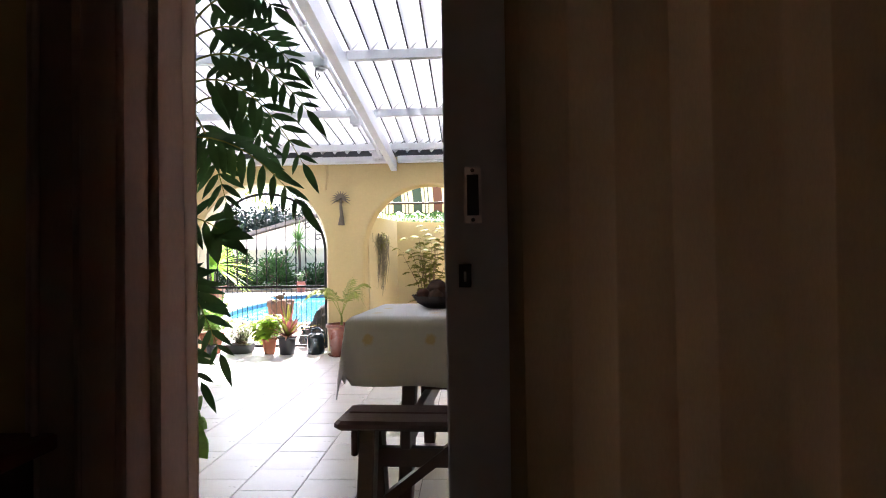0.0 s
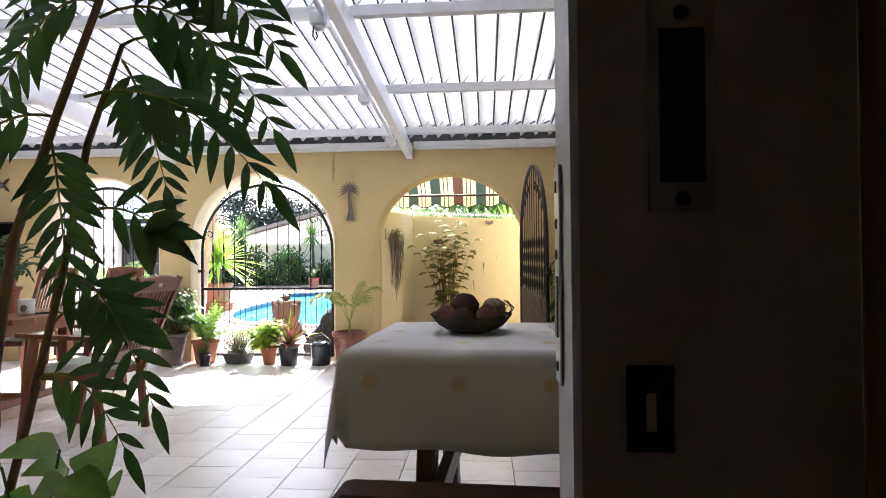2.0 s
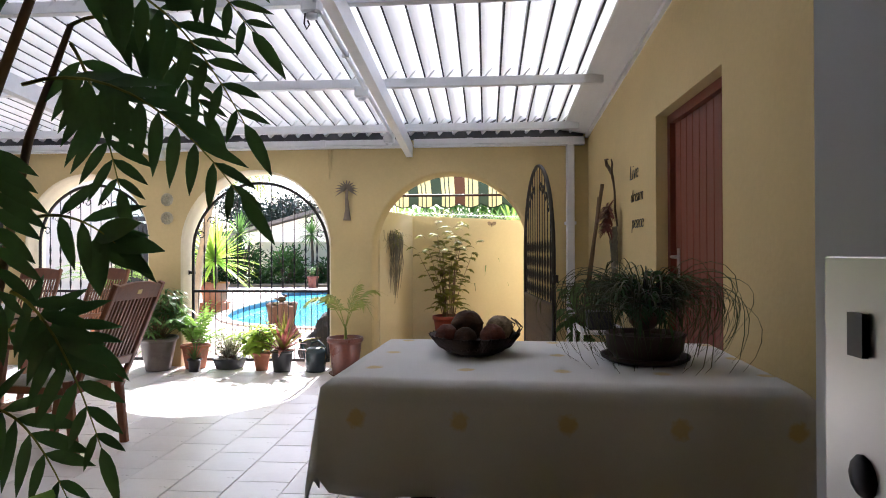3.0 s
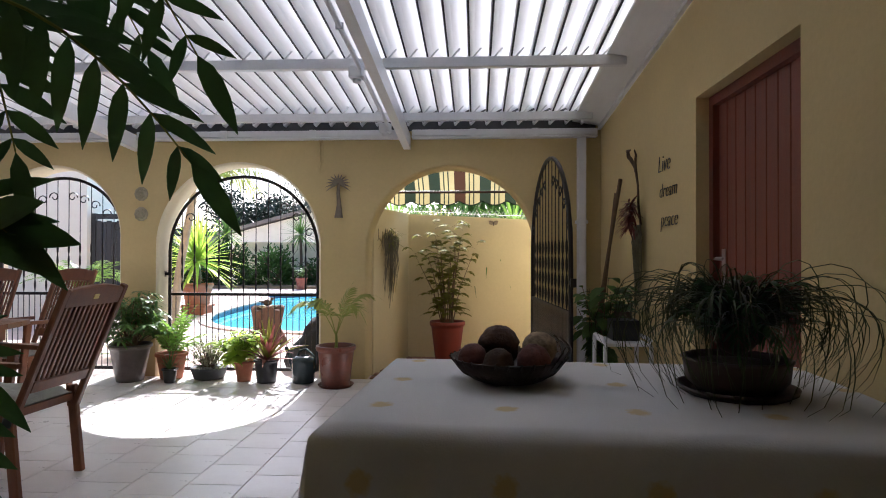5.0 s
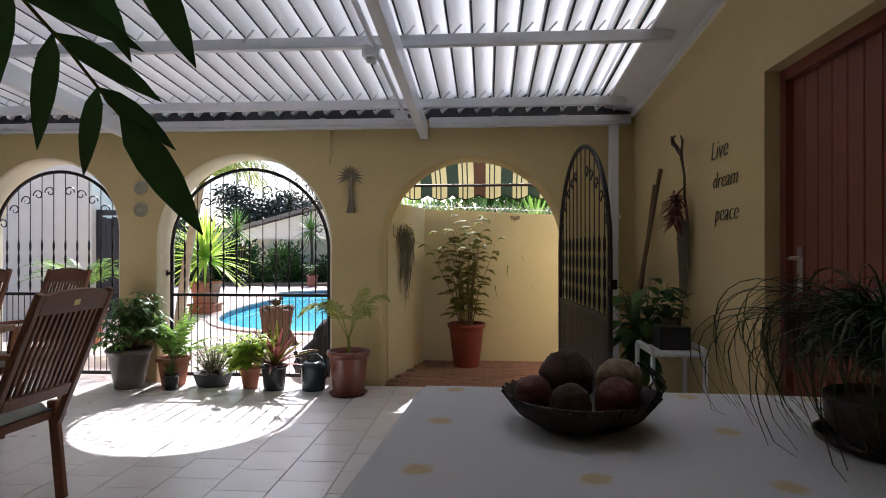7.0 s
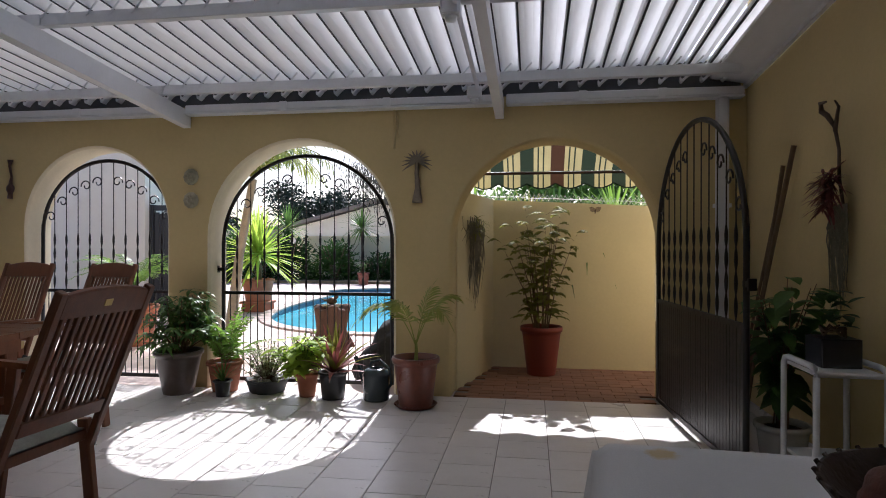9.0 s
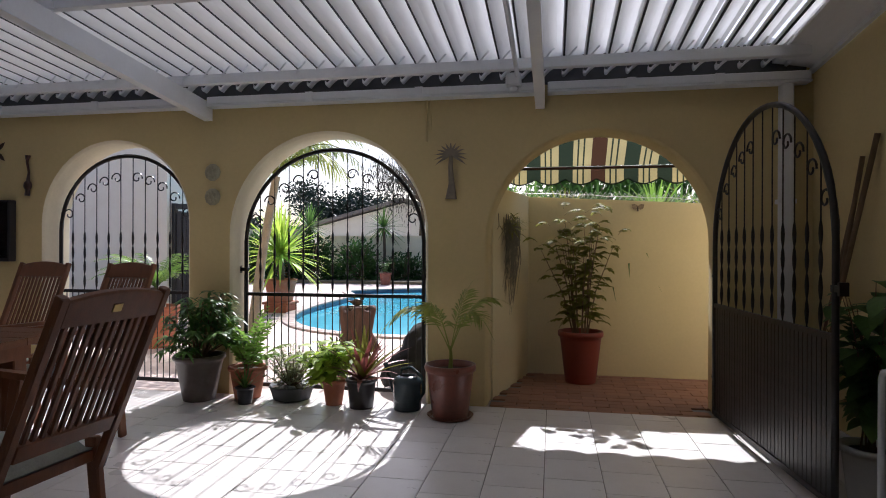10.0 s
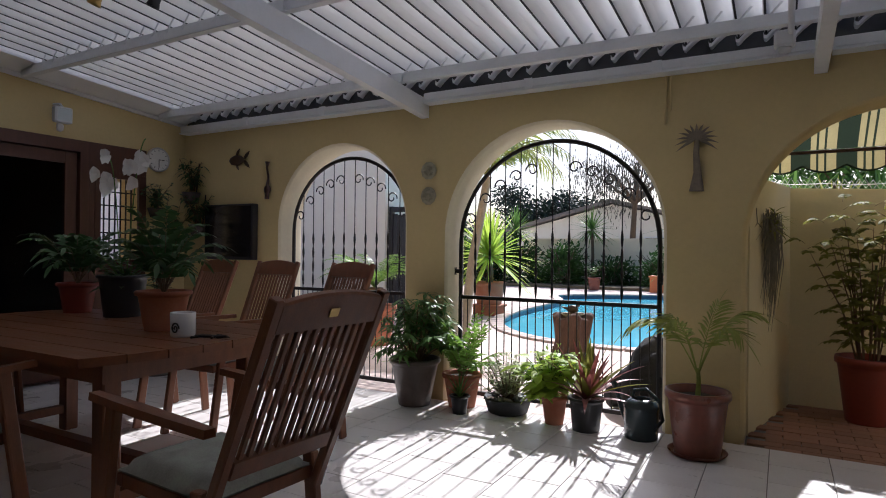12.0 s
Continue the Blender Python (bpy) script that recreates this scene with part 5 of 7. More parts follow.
ed = part("edge_lock", Geo().box(LX - 0.0022, LX - 0.0004, 0.507, 0.529, 1.090, 1.222, c=0.0004), METAL, leaf, "steel lock face on the edge")
part("bolt_hole", Geo().box(LX - 0.0032, LX - 0.0023, 0.5165, 0.5205, 1.206, 1.213), BLACKPOT, ed)
part("bolt_hole", Geo().box(LX - 0.0032, LX - 0.0023, 0.513, 0.523, 1.118, 1.155), BLACKPOT, ed)
for z in (1.187, 1.168, 1.10):
    part("screw", Geo().ball((LX - 0.0022, 0.518, z), 0.0035, 8, 6, 0, (0.4, 1, 1)), DARKMETAL, ed)
setting("door_frame", Geo().box(-0.485, -0.475, 0.47, 0.66, 0.004, 2.25).box(-0.475, X_R, 0.47, 0.66, 2.222, 2.25), WHITE, "white sliding door frame", "door frame")


def make_curtain(name, x0, x1, y, amp, waves, material, label, z0=0.02, z1=2.4):
    vs, fs = [], []
    n, mm = 140, 10
    for i in range(n + 1):
        s = i / n
        for j in range(mm + 1):
            t = j / mm
            ph = s * waves * 6.283 + 0.8 * math.sin(s * 9) + 0.25 * math.sin(t * 2 + s * 20)
            vs.append((x0 + (x1 - x0) * s + 0.012 * math.sin(ph * 2), y + amp * math.sin(ph) * (0.7 + 0.3 * (1 - t)) + 0.012 * noise.noise(Vector((s * 14, t * 2, 5))), z0 + (z1 - z0) * t))
    for i in range(n):
        for j in range(mm):
            a = i * (mm + 1) + j
            fs.append((a, a + mm + 1, a + mm + 2, a + 1))
    ob = part(name, Geo().add(vs, fs, True), material)
    so = ob.modifiers.new("thickness", "SOLIDIFY")
    so.thickness = 0.002
    return tagged(ob, label, "curtain")


make_curtain("curtain", 0.235, 1.5, 0.418, 0.026, 7, CURTAIN, "heavy brown curtain hanging in front of the door leaf")
make_curtain("curtain", -0.68, -0.345, 0.39, 0.04, 4.5, CURTAIN_PALE, "pale brown curtain gathered beside the opening")
rod = thing("curtain_rod", "dark wooden curtain rod over the sliding door", "curtain rod", pose(0, 0.365, 2.43))
part("pole", Geo().tube([(-1.0, 0, 0), (1.7, 0, 0)], 0.014, 10), BENCH, rod)
for x in (-0.95, 1.6):
    part("bracket", Geo().tube([(x, 0, 0), (x, 0.085, 0)], 0.01, 8), DARKMETAL, rod)
cab = thing("sideboard", "dark wooden sideboard in the dim room", "sideboard", pose(-1.05, 0.12, 0))
part("body", Geo().box(-0.42, 0.42, -0.24, 0.24, 0.06, 0.78, c=0.006), BENCH, cab)
part("top", Geo().box(-0.45, 0.45, -0.26, 0.26, 0.781, 0.81, c=0.006), DOORWOOD, cab)
for x in (-0.2, 0.2):
    d = part("door", Geo().box(x - 0.19, x + 0.19, -0.258, -0.241, 0.1, 0.74, c=0.004), BENCH, cab)
    part("handle", Geo().tube([(x + 0.15 * (1 if x < 0 else -1), -0.27, 0.4), (x + 0.15 * (1 if x < 0 else -1), -0.27, 0.5)], 0.006, 8), BRASS, d)

# ---- east wall: door, ornaments ----
door = thing("door_1", "closed red-brown boarded wooden door", "door", pose(X_R + 0.10, DY0, 0), kind="structure")
part("frame", Geo().box(-0.03, 0.06, 0.002, 0.055, 0, DZ - 0.002).box(-0.03, 0.06, DY1 - DY0 - 0.055, DY1 - DY0 - 0.002, 0, DZ - 0.002).box(-0.03, 0.06, 0.055, DY1 - DY0 - 0.055, DZ - 0.055, DZ - 0.002), DOORWOOD, door)
nb = 9
bw = (DY1 - DY0 - 0.116) / nb
for k in range(nb):
    a = 0.058 + k * bw
    part("board", Geo().box(0.0, 0.04, a + 0.002, a + bw - 0.002, 0.012, DZ - 0.058, c=0.004), DOORWOOD, door)
part("backing", Geo().box(0.041, 0.055, 0.06, DY1 - DY0 - 0.06, 0.012, DZ - 0.06), DOORWOOD, door)
hp = part("handle_plate", Geo().box(-0.006, -0.001, DY1 - DY0 - 0.145, DY1 - DY0 - 0.105, 1.03, 1.24), METAL, door, "brushed metal lever handle")
part("lever", Geo().tube([(-0.006, DY1 - DY0 - 0.125, 1.19), (-0.05, DY1 - DY0 - 0.125, 1.19), (-0.055, DY1 - DY0 - 0.155, 1.19), (-0.055, DY1 - DY0 - 0.24, 1.188)], 0.009, 8), METAL, hp)

for word, y, z, sz in (("Live", 4.92, 1.735, 0.155), ("dream", 4.89, 1.57, 0.135), ("peace", 4.86, 1.385, 0.14)):
    cu = bpy.data.curves.new("lettering", "FONT")
    cu.body, cu.size, cu.extrude, cu.offset, cu.shear = word, sz, 0.002, -0.0035, 0.25
    cu.materials.append(IRON)
    ob = new("wall_lettering", cu)
    ob.matrix_world = Matrix.Translation((X_R - 0.008, y, z)) @ Euler((radians(90), 0, radians(-90))).to_matrix().to_4x4()
    tagged(ob, "dark wire lettering on the yellow wall", "lettering", "wall words")

random.seed(4)
dw = thing("driftwood_planter", "driftwood with hanging air plants fixed to the wall", "wall planter", pose(X_R - 0.07, 5.28, 1.4))
part("branch", Geo().tube([(0.05, 0, 0.02), (0.035, 0.01, 0.16), (0.03, 0.0, 0.3), (0.02, 0.02, 0.42), (0.0, 0.06, 0.49), (-0.01, 0.1, 0.52), (-0.02, 0.09, 0.56), (-0.01, 0.05, 0.56)], [0.008, 0.009, 0.008, 0.010, 0.014, 0.015, 0.013, 0.006], 9).tube([(0.02, 0.02, 0.4), (0.0, -0.04, 0.45), (0, -0.06, 0.51), (0, -0.02, 0.55)], [0.011, 0.01, 0.008, 0.004], 7), BARK, dw)
lf = Geo()
for k in range(150):
    a = random.uniform(0, 6.28)
    lf.leaf((-0.02, random.uniform(-0.06, 0.06), random.uniform(0.0, 0.18)), (math.cos(a) * 0.5 - 0.3, math.sin(a), random.uniform(-0.6, 0.5)), (0, 0, 1), random.uniform(0.07, 0.14), 0.016, 0.3, 0.2, 4, 0.6)
part("air_plant", lf, LEAF_RED, dw)
ms = Geo()
for k in range(70):
    y = random.uniform(-0.08, 0.10)
    h = random.uniform(0.15, 0.56)
    ms.tube([(0.03, y, 0.02), (0.02 + random.uniform(-0.02, 0.02), y + random.uniform(-0.02, 0.02), -h * 0.5), (0.035, y + random.uniform(-0.02, 0.02), -h)], [0.003, 0.003, 0.001], 4)
part("moss", ms, DRIED, dw)
for k, (ya, yb, za, xb) in enumerate(((5.86, 6.22, 1.82, 0.88), (6.02, 6.32, 1.72, 0.96), (6.10, 6.36, 1.5, 0.90))):
    st = Geo().tube([(xb, yb, 0.0), (xb + (X_R - 0.03 - xb) * 0.5, (ya + yb) / 2 + 0.012, za / 2), (X_R - 0.025, ya, za)], [0.015 - 0.002 * k, 0.014 - 0.002 * k, 0.016 - 0.002 * k], 8)
    tagged(part("wooden_pole", st, STEM), "brown wooden pole leaning against the wall", "pole", "leaning poles")
wr = thing("wall_wreath", "round dark metal scroll frame on the wall", "wall ornament", pose(X_R - 0.012, 2.2, 1.99, 0, 0, 0))
part("ring", Geo().tube([(0, 0.085 * math.cos(k * 0.2244), 0.085 * math.sin(k * 0.2244)) for k in range(29)], 0.008, 6), IRON, wr)
for k in range(11):
    a = k * 6.283 / 11
    c = (0.12 * math.cos(a), 0.12 * math.sin(a))
    part("scroll", Geo().tube([(0, c[0] + 0.03 * math.cos(t * 0.6), c[1] + 0.03 * math.sin(t * 0.6)) for t in range(12)], 0.0065, 5), IRON, wr)
part("mirror", Geo().tube([(0.004, 0, 0), (0.009, 0, 0)], 0.08, 24), METAL, wr)
# white stand with potted plants by the open gate
sd = thing("plant_stand", "white painted metal plant stand", "plant stand", pose(0.86, 4.88, 0))
for sx in (-0.14, 0.14):
    part("side_frame", Geo().tube([(sx, -0.17, 0), (sx, -0.17, 0.64), (sx, -0.155, 0.672), (sx, -0.12, 0.68), (sx, 0.12, 0.68), (sx, 0.155, 0.672), (sx, 0.17, 0.64), (sx, 0.17, 0)], 0.014, 8), WHITE, sd)
for z in (0.64, 0.22):
    part("shelf", Geo().box(-0.13, 0.13, -0.165, 0.165, z, z + 0.018), WHITE, sd)
part("crossbar", Geo().tube([(-0.14, -0.17, 0.672 - 0.02), (0.14, -0.17, 0.652)], 0.012, 8), WHITE, sd)
p = thing("planter_box", "square black planter with curling stems", "potted plant", pose(0.88, 4.92, 0.658))
part("box", Geo().box(-0.085, 0.085, -0.085, 0.085, 0, 0.13, c=0.005), BLACKPOT, p)
part("stem_growth", Geo().tube([(0.05 * math.cos(k * 0.7), 0.05 * math.sin(k * 0.7), 0.13 + 0.05 * abs(math.sin(k * 1.3))) for k in range(20)], 0.007, 6), BARK, p)
st, lf = Geo(), Geo()
bush(st, lf, (0, 0, 0.12), 0.24, 0.12, 6, 4, 0.11, 0.06)
part("foliage", lf, LEAF_DARK, p)
p = make_pot("climbing_pot_plant", "leafy green climbing plant in a pale pot", 0.1, 0.13, 0.26, CERAMIC, pose(0.84, 5.38, 0), 0.03)
st, lf = Geo(), Geo()
bush(st, lf, (0, 0, 0.24), 0.78, 0.24, 16, 13, 0.15, 0.1, droop=0.5)
part("stem_growth", st, STEM, p)
part("foliage", lf, LEAF_MID, p)
p = make_pot("pot_plant", "small clay pot with a trailing plant on the floor", 0.09, 0.12, 0.18, TERRA, pose(0.80, 4.48, 0), 0.03)
st, lf = Geo(), Geo()
bush(st, lf, (0, 0, 0.16), 0.2, 0.17, 10, 9, 0.09, 0.05, droop=0.6)
part("foliage", lf, LEAF_DARK, p)
part("stem_growth", st, STEM, p)

# ---- far wall: downpipe, ornaments, screen ----
dp = thing("downpipe", "white square rainwater downpipe", "pipe", pose(0.92, 6.705, 0))
part("pipe", Geo().box(-0.04, 0.04, -0.04, 0.04, 0.0, 2.318, c=0.008), WHITE, dp)
for z in (0.5, 1.5):
    part("clip", Geo().box(-0.055, 0.055, -0.044, 0.044, z, z + 0.03), WHITE, dp)
cd = thing("conduit", "painted cable conduit on the arched wall", "conduit", pose(-1.60, 6.738, 2.0))
part("pipe", Geo().tube([(0, 0, 0.0), (0, 0, 0.316)], 0.009, 8).tube([(0.03, 0, 0.09), (0.03, 0, 0.316)], 0.006, 8), PLASTER, cd)
palm = thing("palm_ornament", "grey metal palm tree ornament on the wall", "wall ornament", pose(-1.41, 6.73, 1.56))
part("trunk", Geo().tube([(0, 0, 0), (0.005, -0.004, 0.12), (-0.004, -0.004, 0.24), (0.0, 0, 0.33)], [0.05, 0.03, 0.024, 0.02], 8, flat=0.5), WEATHERED, palm)
lf = Geo()
for k in range(13):
    a = -0.35 + 3.84 * k / 12
    lf.leaf((0, -0.01, 0.33), (math.cos(a), -0.1, math.sin(a)), (0, -1, 0), 0.13, 0.02, 0.25, 0.3, 4, 0.6)
part("frond_crown", lf, WEATHERED, palm)
for z in (1.80, 1.60):
    pl = thing("ceramic_plaque", "grey-green ceramic plaque on the pillar", "plaque", pose(-3.385, 6.738, z), "wall plaques")
    part("tile", Geo().lathe([(0.001, 0.0), (0.068, 0.0), (0.072, 0.005), (0.068, 0.011), (0.001, 0.011)], 10), PLAQUE, pl).matrix_basis = pose(0, 0, 0, 90)
    g = Geo()
    for k in range(9):
        g.ball((0.04 * math.cos(k * 0.698) if k else 0, -0.012, 0.04 * math.sin(k * 0.698) if k else 0), 0.014, 8, 6, 0, (1, 0.4, 1))
    part("relief", g, PLAQUE, pl)
tv = thing("television", "black flat television on the arched wall", "television", pose(-5.58, 6.70, 1.06))
part("case", Geo().box(-0.33, 0.33, -0.04, 0.035, 0, 0.53, c=0.008), BLACKPOT, tv)
part("screen", Geo().box(-0.31, 0.31, -0.0435, -0.041, 0.03, 0.51), SCREEN, tv)
part("mount", Geo().box(-0.1, 0.1, 0.036, 0.049, 0.15, 0.4), DARKMETAL, tv)
fish = thing("fish_ornament", "dark metal fish ornament on the wall", "wall ornament", pose(-5.52, 6.735, 2.02, 0, 0, 0))
part("body", Geo().ball((-0.03, 0, 0), 0.09, 14, 9, 0.08, (1.15, 0.14, 0.55)), LILY, fish)
part("tail", Geo().leaf((0.06, 0, 0), (0.8, 0, 0.75), (0, -1, 0), 0.12, 0.04, 0, 0.1, 4).leaf((0.06, 0, 0), (0.8, 0, -0.75), (0, -1, 0), 0.12, 0.04, 0, 0.1, 4), LILY, fish)
part("fin", Geo().leaf((-0.04, 0, 0.03), (0.5, 0, 0.8), (0, -1, 0), 0.1, 0.04, 0, 0.1, 4), LILY, fish)
part("fin", Geo().leaf((-0.04, 0, -0.03), (0.5, 0, -0.8), (0, -1, 0), 0.08, 0.03, 0, 0.1, 4), LILY, fish)
sp = thing("carved_spoon", "carved dark wooden ladle hanging on the wall", "wall ornament", pose(-5.13, 6.725, 1.63))
part("handle", Geo().tube([(0, 0, 0.12), (0.012, 0, 0.2), (-0.006, 0, 0.29), (0.0, 0, 0.35)], [0.02, 0.016, 0.018, 0.03], 8, flat=0.6), BENCH, sp)
part("bowl", Geo().ball((0, 0, 0.09), 0.045, 12, 9, 0.05, (0.9, 0.45, 1.0)).tube([(0, 0, 0.06), (-0.005, 0, 0.0)], [0.025, 0.03], 8, flat=0.6), BENCH, sp)
ck = thing("wall_clock", "round white wall clock with a thin metal rim", "clock", pose(X_L + 0.03, 6.42, 2.03, 0, 90, 0))
part("rim", Geo().lathe([(0.1, -0.028), (0.118, -0.02), (0.12, 0.01), (0.115, 0.018), (0.105, 0.014), (0.105, 0.0)], 32), METAL, ck)
part("dial", Geo().lathe([(0.106, 0.006), (0.001, 0.006)], 32), CERAMIC, ck)
part("pointer", Geo().box(-0.003, 0.003, 0, 0.06, 0.008, 0.010), IRON, ck)
part("pointer", Geo().box(0, 0.08, -0.003, 0.003, 0.010, 0.012), IRON, ck)
for k in range(12):
    part("hour_mark", Geo().box(-0.003, 0.003, 0.082, 0.096, 0.0065, 0.008, Matrix.Rotation(k * math.pi / 6, 4, "Z")), IRON, ck)
random.seed(9)
for y, z, mtl, lab in ((6.35, 1.55, LEAF_DARK, "wall pot with dark leaves in the corner"), (6.55, 1.25, LEAF_MID, "wall basket with trailing leaves in the corner")):
    p = thing("wall_basket", lab, "wall planter", pose(X_L + 0.1, y, z))
    part("basket", Geo().lathe([(0.001, -0.1), (0.05, -0.09), (0.08, 0.0), (0.074, 0.0), (0.04, -0.08)], 14), WICKER, p)
    lf, st = Geo(), Geo()
    bush(st, lf, (0, 0, -0.02), 0.28, 0.18, 10, 9, 0.1, 0.04, droop=0.5)
    part("foliage", lf, mtl, p)
    part("stem_growth", st, STEM, p)
for x, z, h in ((-6.08, 1.72, 0.34), (-5.98, 1.40, 0.30)):
    p = thing("wall_basket", "dark hanging wall basket beside the television", "wall planter", pose(x, 6.64, z))
    part("basket", Geo().lathe([(0.001, -0.12), (0.06, -0.11), (0.09, 0.0), (0.084, 0.0), (0.05, -0.1)], 14), WICKER, p)
    part("hanger", Geo().tube([(0, 0.09, 0.3), (0.0, 0.07, 0.1), (0, 0.06, 0.0)], 0.006, 6), IRON, p)
    lf, st = Geo(), Geo()
    bush(st, lf, (0, 0, -0.02), h, 0.15, 12, 10, 0.1, 0.03, droop=0.6)
    part("foliage", lf, LEAF_DARK, p)
    part("stem_growth", st, STEM, p)
vd = thing("tall_corner_plant", "tall dark plant in the patio corner", "potted plant", pose(-5.95, 6.2, 0))
part("pot", Geo().lathe(pot_prof(0.12, 0.17, 0.35, 0.04), 24), GREYPOT, vd)
st, lf = Geo(), Geo()
bush(st, lf, (0, 0, 0.3), 1.35, 0.22, 13, 15, 0.16, 0.05, droop=0.3)
part("stem_growth", st, STEM, vd)
part("foliage", lf, LEAF_DARK, vd)

# ---- west wall: sliding doors and barred window ----
sl = thing("door_2", "brown timber sliding glass doors in the west wall", "door", pose(X_L, 0, 0), kind="structure")
part("frame", Geo().box(-0.16, 0.02, 2.2, 2.28, 0, 2.1).box(-0.16, 0.02, 5.67, 5.75, 0, 2.1).box(-0.16, 0.02, 2.28, 5.67, 2.0, 2.1), FRAMEWOOD, sl)
for a, xo in ((2.29, -0.06), (3.42, -0.11), (4.55, -0.06)):
    b = a + 1.11
    lfp = part("leaf", Geo().box(xo, xo + 0.045, a, a + 0.1, 0.03, 1.99, c=0.004).box(xo, xo + 0.045, b - 0.1, b, 0.03, 1.99, c=0.004).box(xo, xo + 0.045, a + 0.1, b - 0.1, 0.03, 0.22).box(xo, xo + 0.045, a + 0.1, b - 0.1, 1.89, 1.99), FRAMEWOOD, sl)
    pn = part("pane", Geo().box(xo + 0.018, xo + 0.024, a + 0.1, b - 0.1, 0.22, 1.89), PANE, lfp)
    part("handle", Geo().box(xo + 0.046, xo + 0.058, b - 0.065, b - 0.035, 1.0, 1.15), METAL, lfp)
wd = thing("window_1", "narrow barred window with a brown frame", "window", pose(X_L, 0, 0), kind="structure")
part("panel", Geo().box(0.001, 0.02, 5.752, 5.798, 0.0, 2.1).box(0.001, 0.02, 5.798, 6.30, 1.852, 2.1).box(0.001, 0.02, 6.272, 6.30, 0.0, 1.85).box(0.001, 0.02, 5.798, 6.27, 0.0, 0.998), FRAMEWOOD, wd)
part("window_frame", Geo().box(0.001, 0.03, 5.80, 5.85, 1.0, 1.85).box(0.001, 0.03, 6.22, 6.27, 1.0, 1.85).box(0.001, 0.03, 5.85, 6.22, 1.8, 1.85).box(0.001, 0.03, 5.85, 6.22, 1.0, 1.05), FRAMEWOOD, wd)
for k in range(1, 7):
    part("bar", Geo().box(-0.02, -0.008, 5.85 + 0.37 * k / 7 - 0.005, 5.85 + 0.37 * k / 7 + 0.005, 1.05, 1.8), IRON, wd)
for k in range(1, 6):
    part("bar", Geo().box(-0.024, -0.021, 5.85, 6.22, 1.05 + 0.75 * k / 6 - 0.006, 1.05 + 0.75 * k / 6 + 0.006), IRON, wd)

# ---- lamps and boxes under the roof ----
def roof_box(x, y, z, hook=False):
    ob = thing("junction_box", "white electrical junction box under the roof rail", "junction box", pose(x, y, z), "roof junction boxes")
    part("body", Geo().box(-0.055, 0.055, -0.05, 0.05, -0.045, 0.045, c=0.016), WHITE, ob)
    part("cap", Geo().lathe([(0.001, -0.075), (0.03, -0.07), (0.036, -0.046), (0.001, -0.044)], 16), WHITE, ob)
    if hook:
        part("hook", Geo().tube([(-0.03, -0.03, -0.05), (-0.035, -0.03, -0.11), (-0.02, -0.03, -0.14), (-0.005, -0.03, -0.115), (-0.015, -0.03, -0.09)], 0.005, 6), IRON, ob)


for y, hk in ((6.56, False), (5.20, False), (3.80, True)):
    roof_box(-0.93, y, roof_z(y, 2.375), hk)
cn = thing("roof_conduit", "white round conduit running beside the roof beam", "conduit", pose(0, 0, 0))
part("pipe", Geo().tube([(-0.90, 6.5, roof_z(6.5, 2.39)), (-0.90, 3.0, roof_z(3.0, 2.39)), (-0.90, 0.75, roof_z(0.75, 2.39))], 0.017, 8), WHITE, cn)
for y in (4.5, 3.2, 1.9):
    part("clip", Geo().box(-0.925, -0.875, y, y + 0.02, roof_z(y, 2.37), roof_z(y, 2.41)), WHITE, cn)


def spotlight(x, y, z, rz, material, label):
    ob = thing("spotlight", label, "lamp", pose(x, y, z, 0, 0, rz), "roof spotlights")
    part("base", Geo().lathe([(0.035, 0.0), (0.035, -0.018), (0.012, -0.022), (0.001, -0.022)], 16), DARKMETAL, ob)
    part("arm", Geo().tube([(0, 0, -0.02), (0, 0.0, -0.06), (0.01, 0, -0.075)], 0.007, 8), DARKMETAL, ob)
    body = part("head", Geo().lathe([(0.001, 0.05), (0.02, 0.05), (0.026, 0.03), (0.028, -0.03), (0.036, -0.06), (0.033, -0.06), (0.024, -0.03), (0.001, -0.028)], 18), material, ob)
    body.matrix_basis = pose(0.015, 0, -0.115, 0, 22, 0)


for x, y, mtl, lab in ((-3.93, 4.70, DARKMETAL, "grey metal spotlight hanging under the louvres"), (-4.22, 4.55, BRASS, "copper coloured spotlight hanging under the louvres")):
    spotlight(x, y, roof_z(y, 2.475), 30, mtl, lab)
tr = setting("spot_track", Geo().box(-4.45, -3.50, 4.60, 4.64, roof_z(4.62, 2.475), roof_z(4.62, 2.50)), WHITE, "white lighting track", "track")
fl = thing("floodlight", "white floodlight with a sensor on the west wall", "lamp", pose(X_L + 0.10, 5.45, 2.33))
part("arm", Geo().tube([(-0.095, 0, 0.04), (0, 0, 0.03), (0.04, 0, -0.01)], 0.012, 8), WHITE, fl)
part("head", Geo().box(0.0, 0.07, -0.07, 0.07, -0.13, 0.0, c=0.012), WHITE, fl)
part("lens", Geo().box(0.0705, 0.074, -0.055, 0.055, -0.115, -0.015), PANE, fl)
part("sensor", Geo().lathe([(0.001, -0.2), (0.025, -0.19), (0.03, -0.15), (0.02, -0.131)], 14), WHITE, fl)


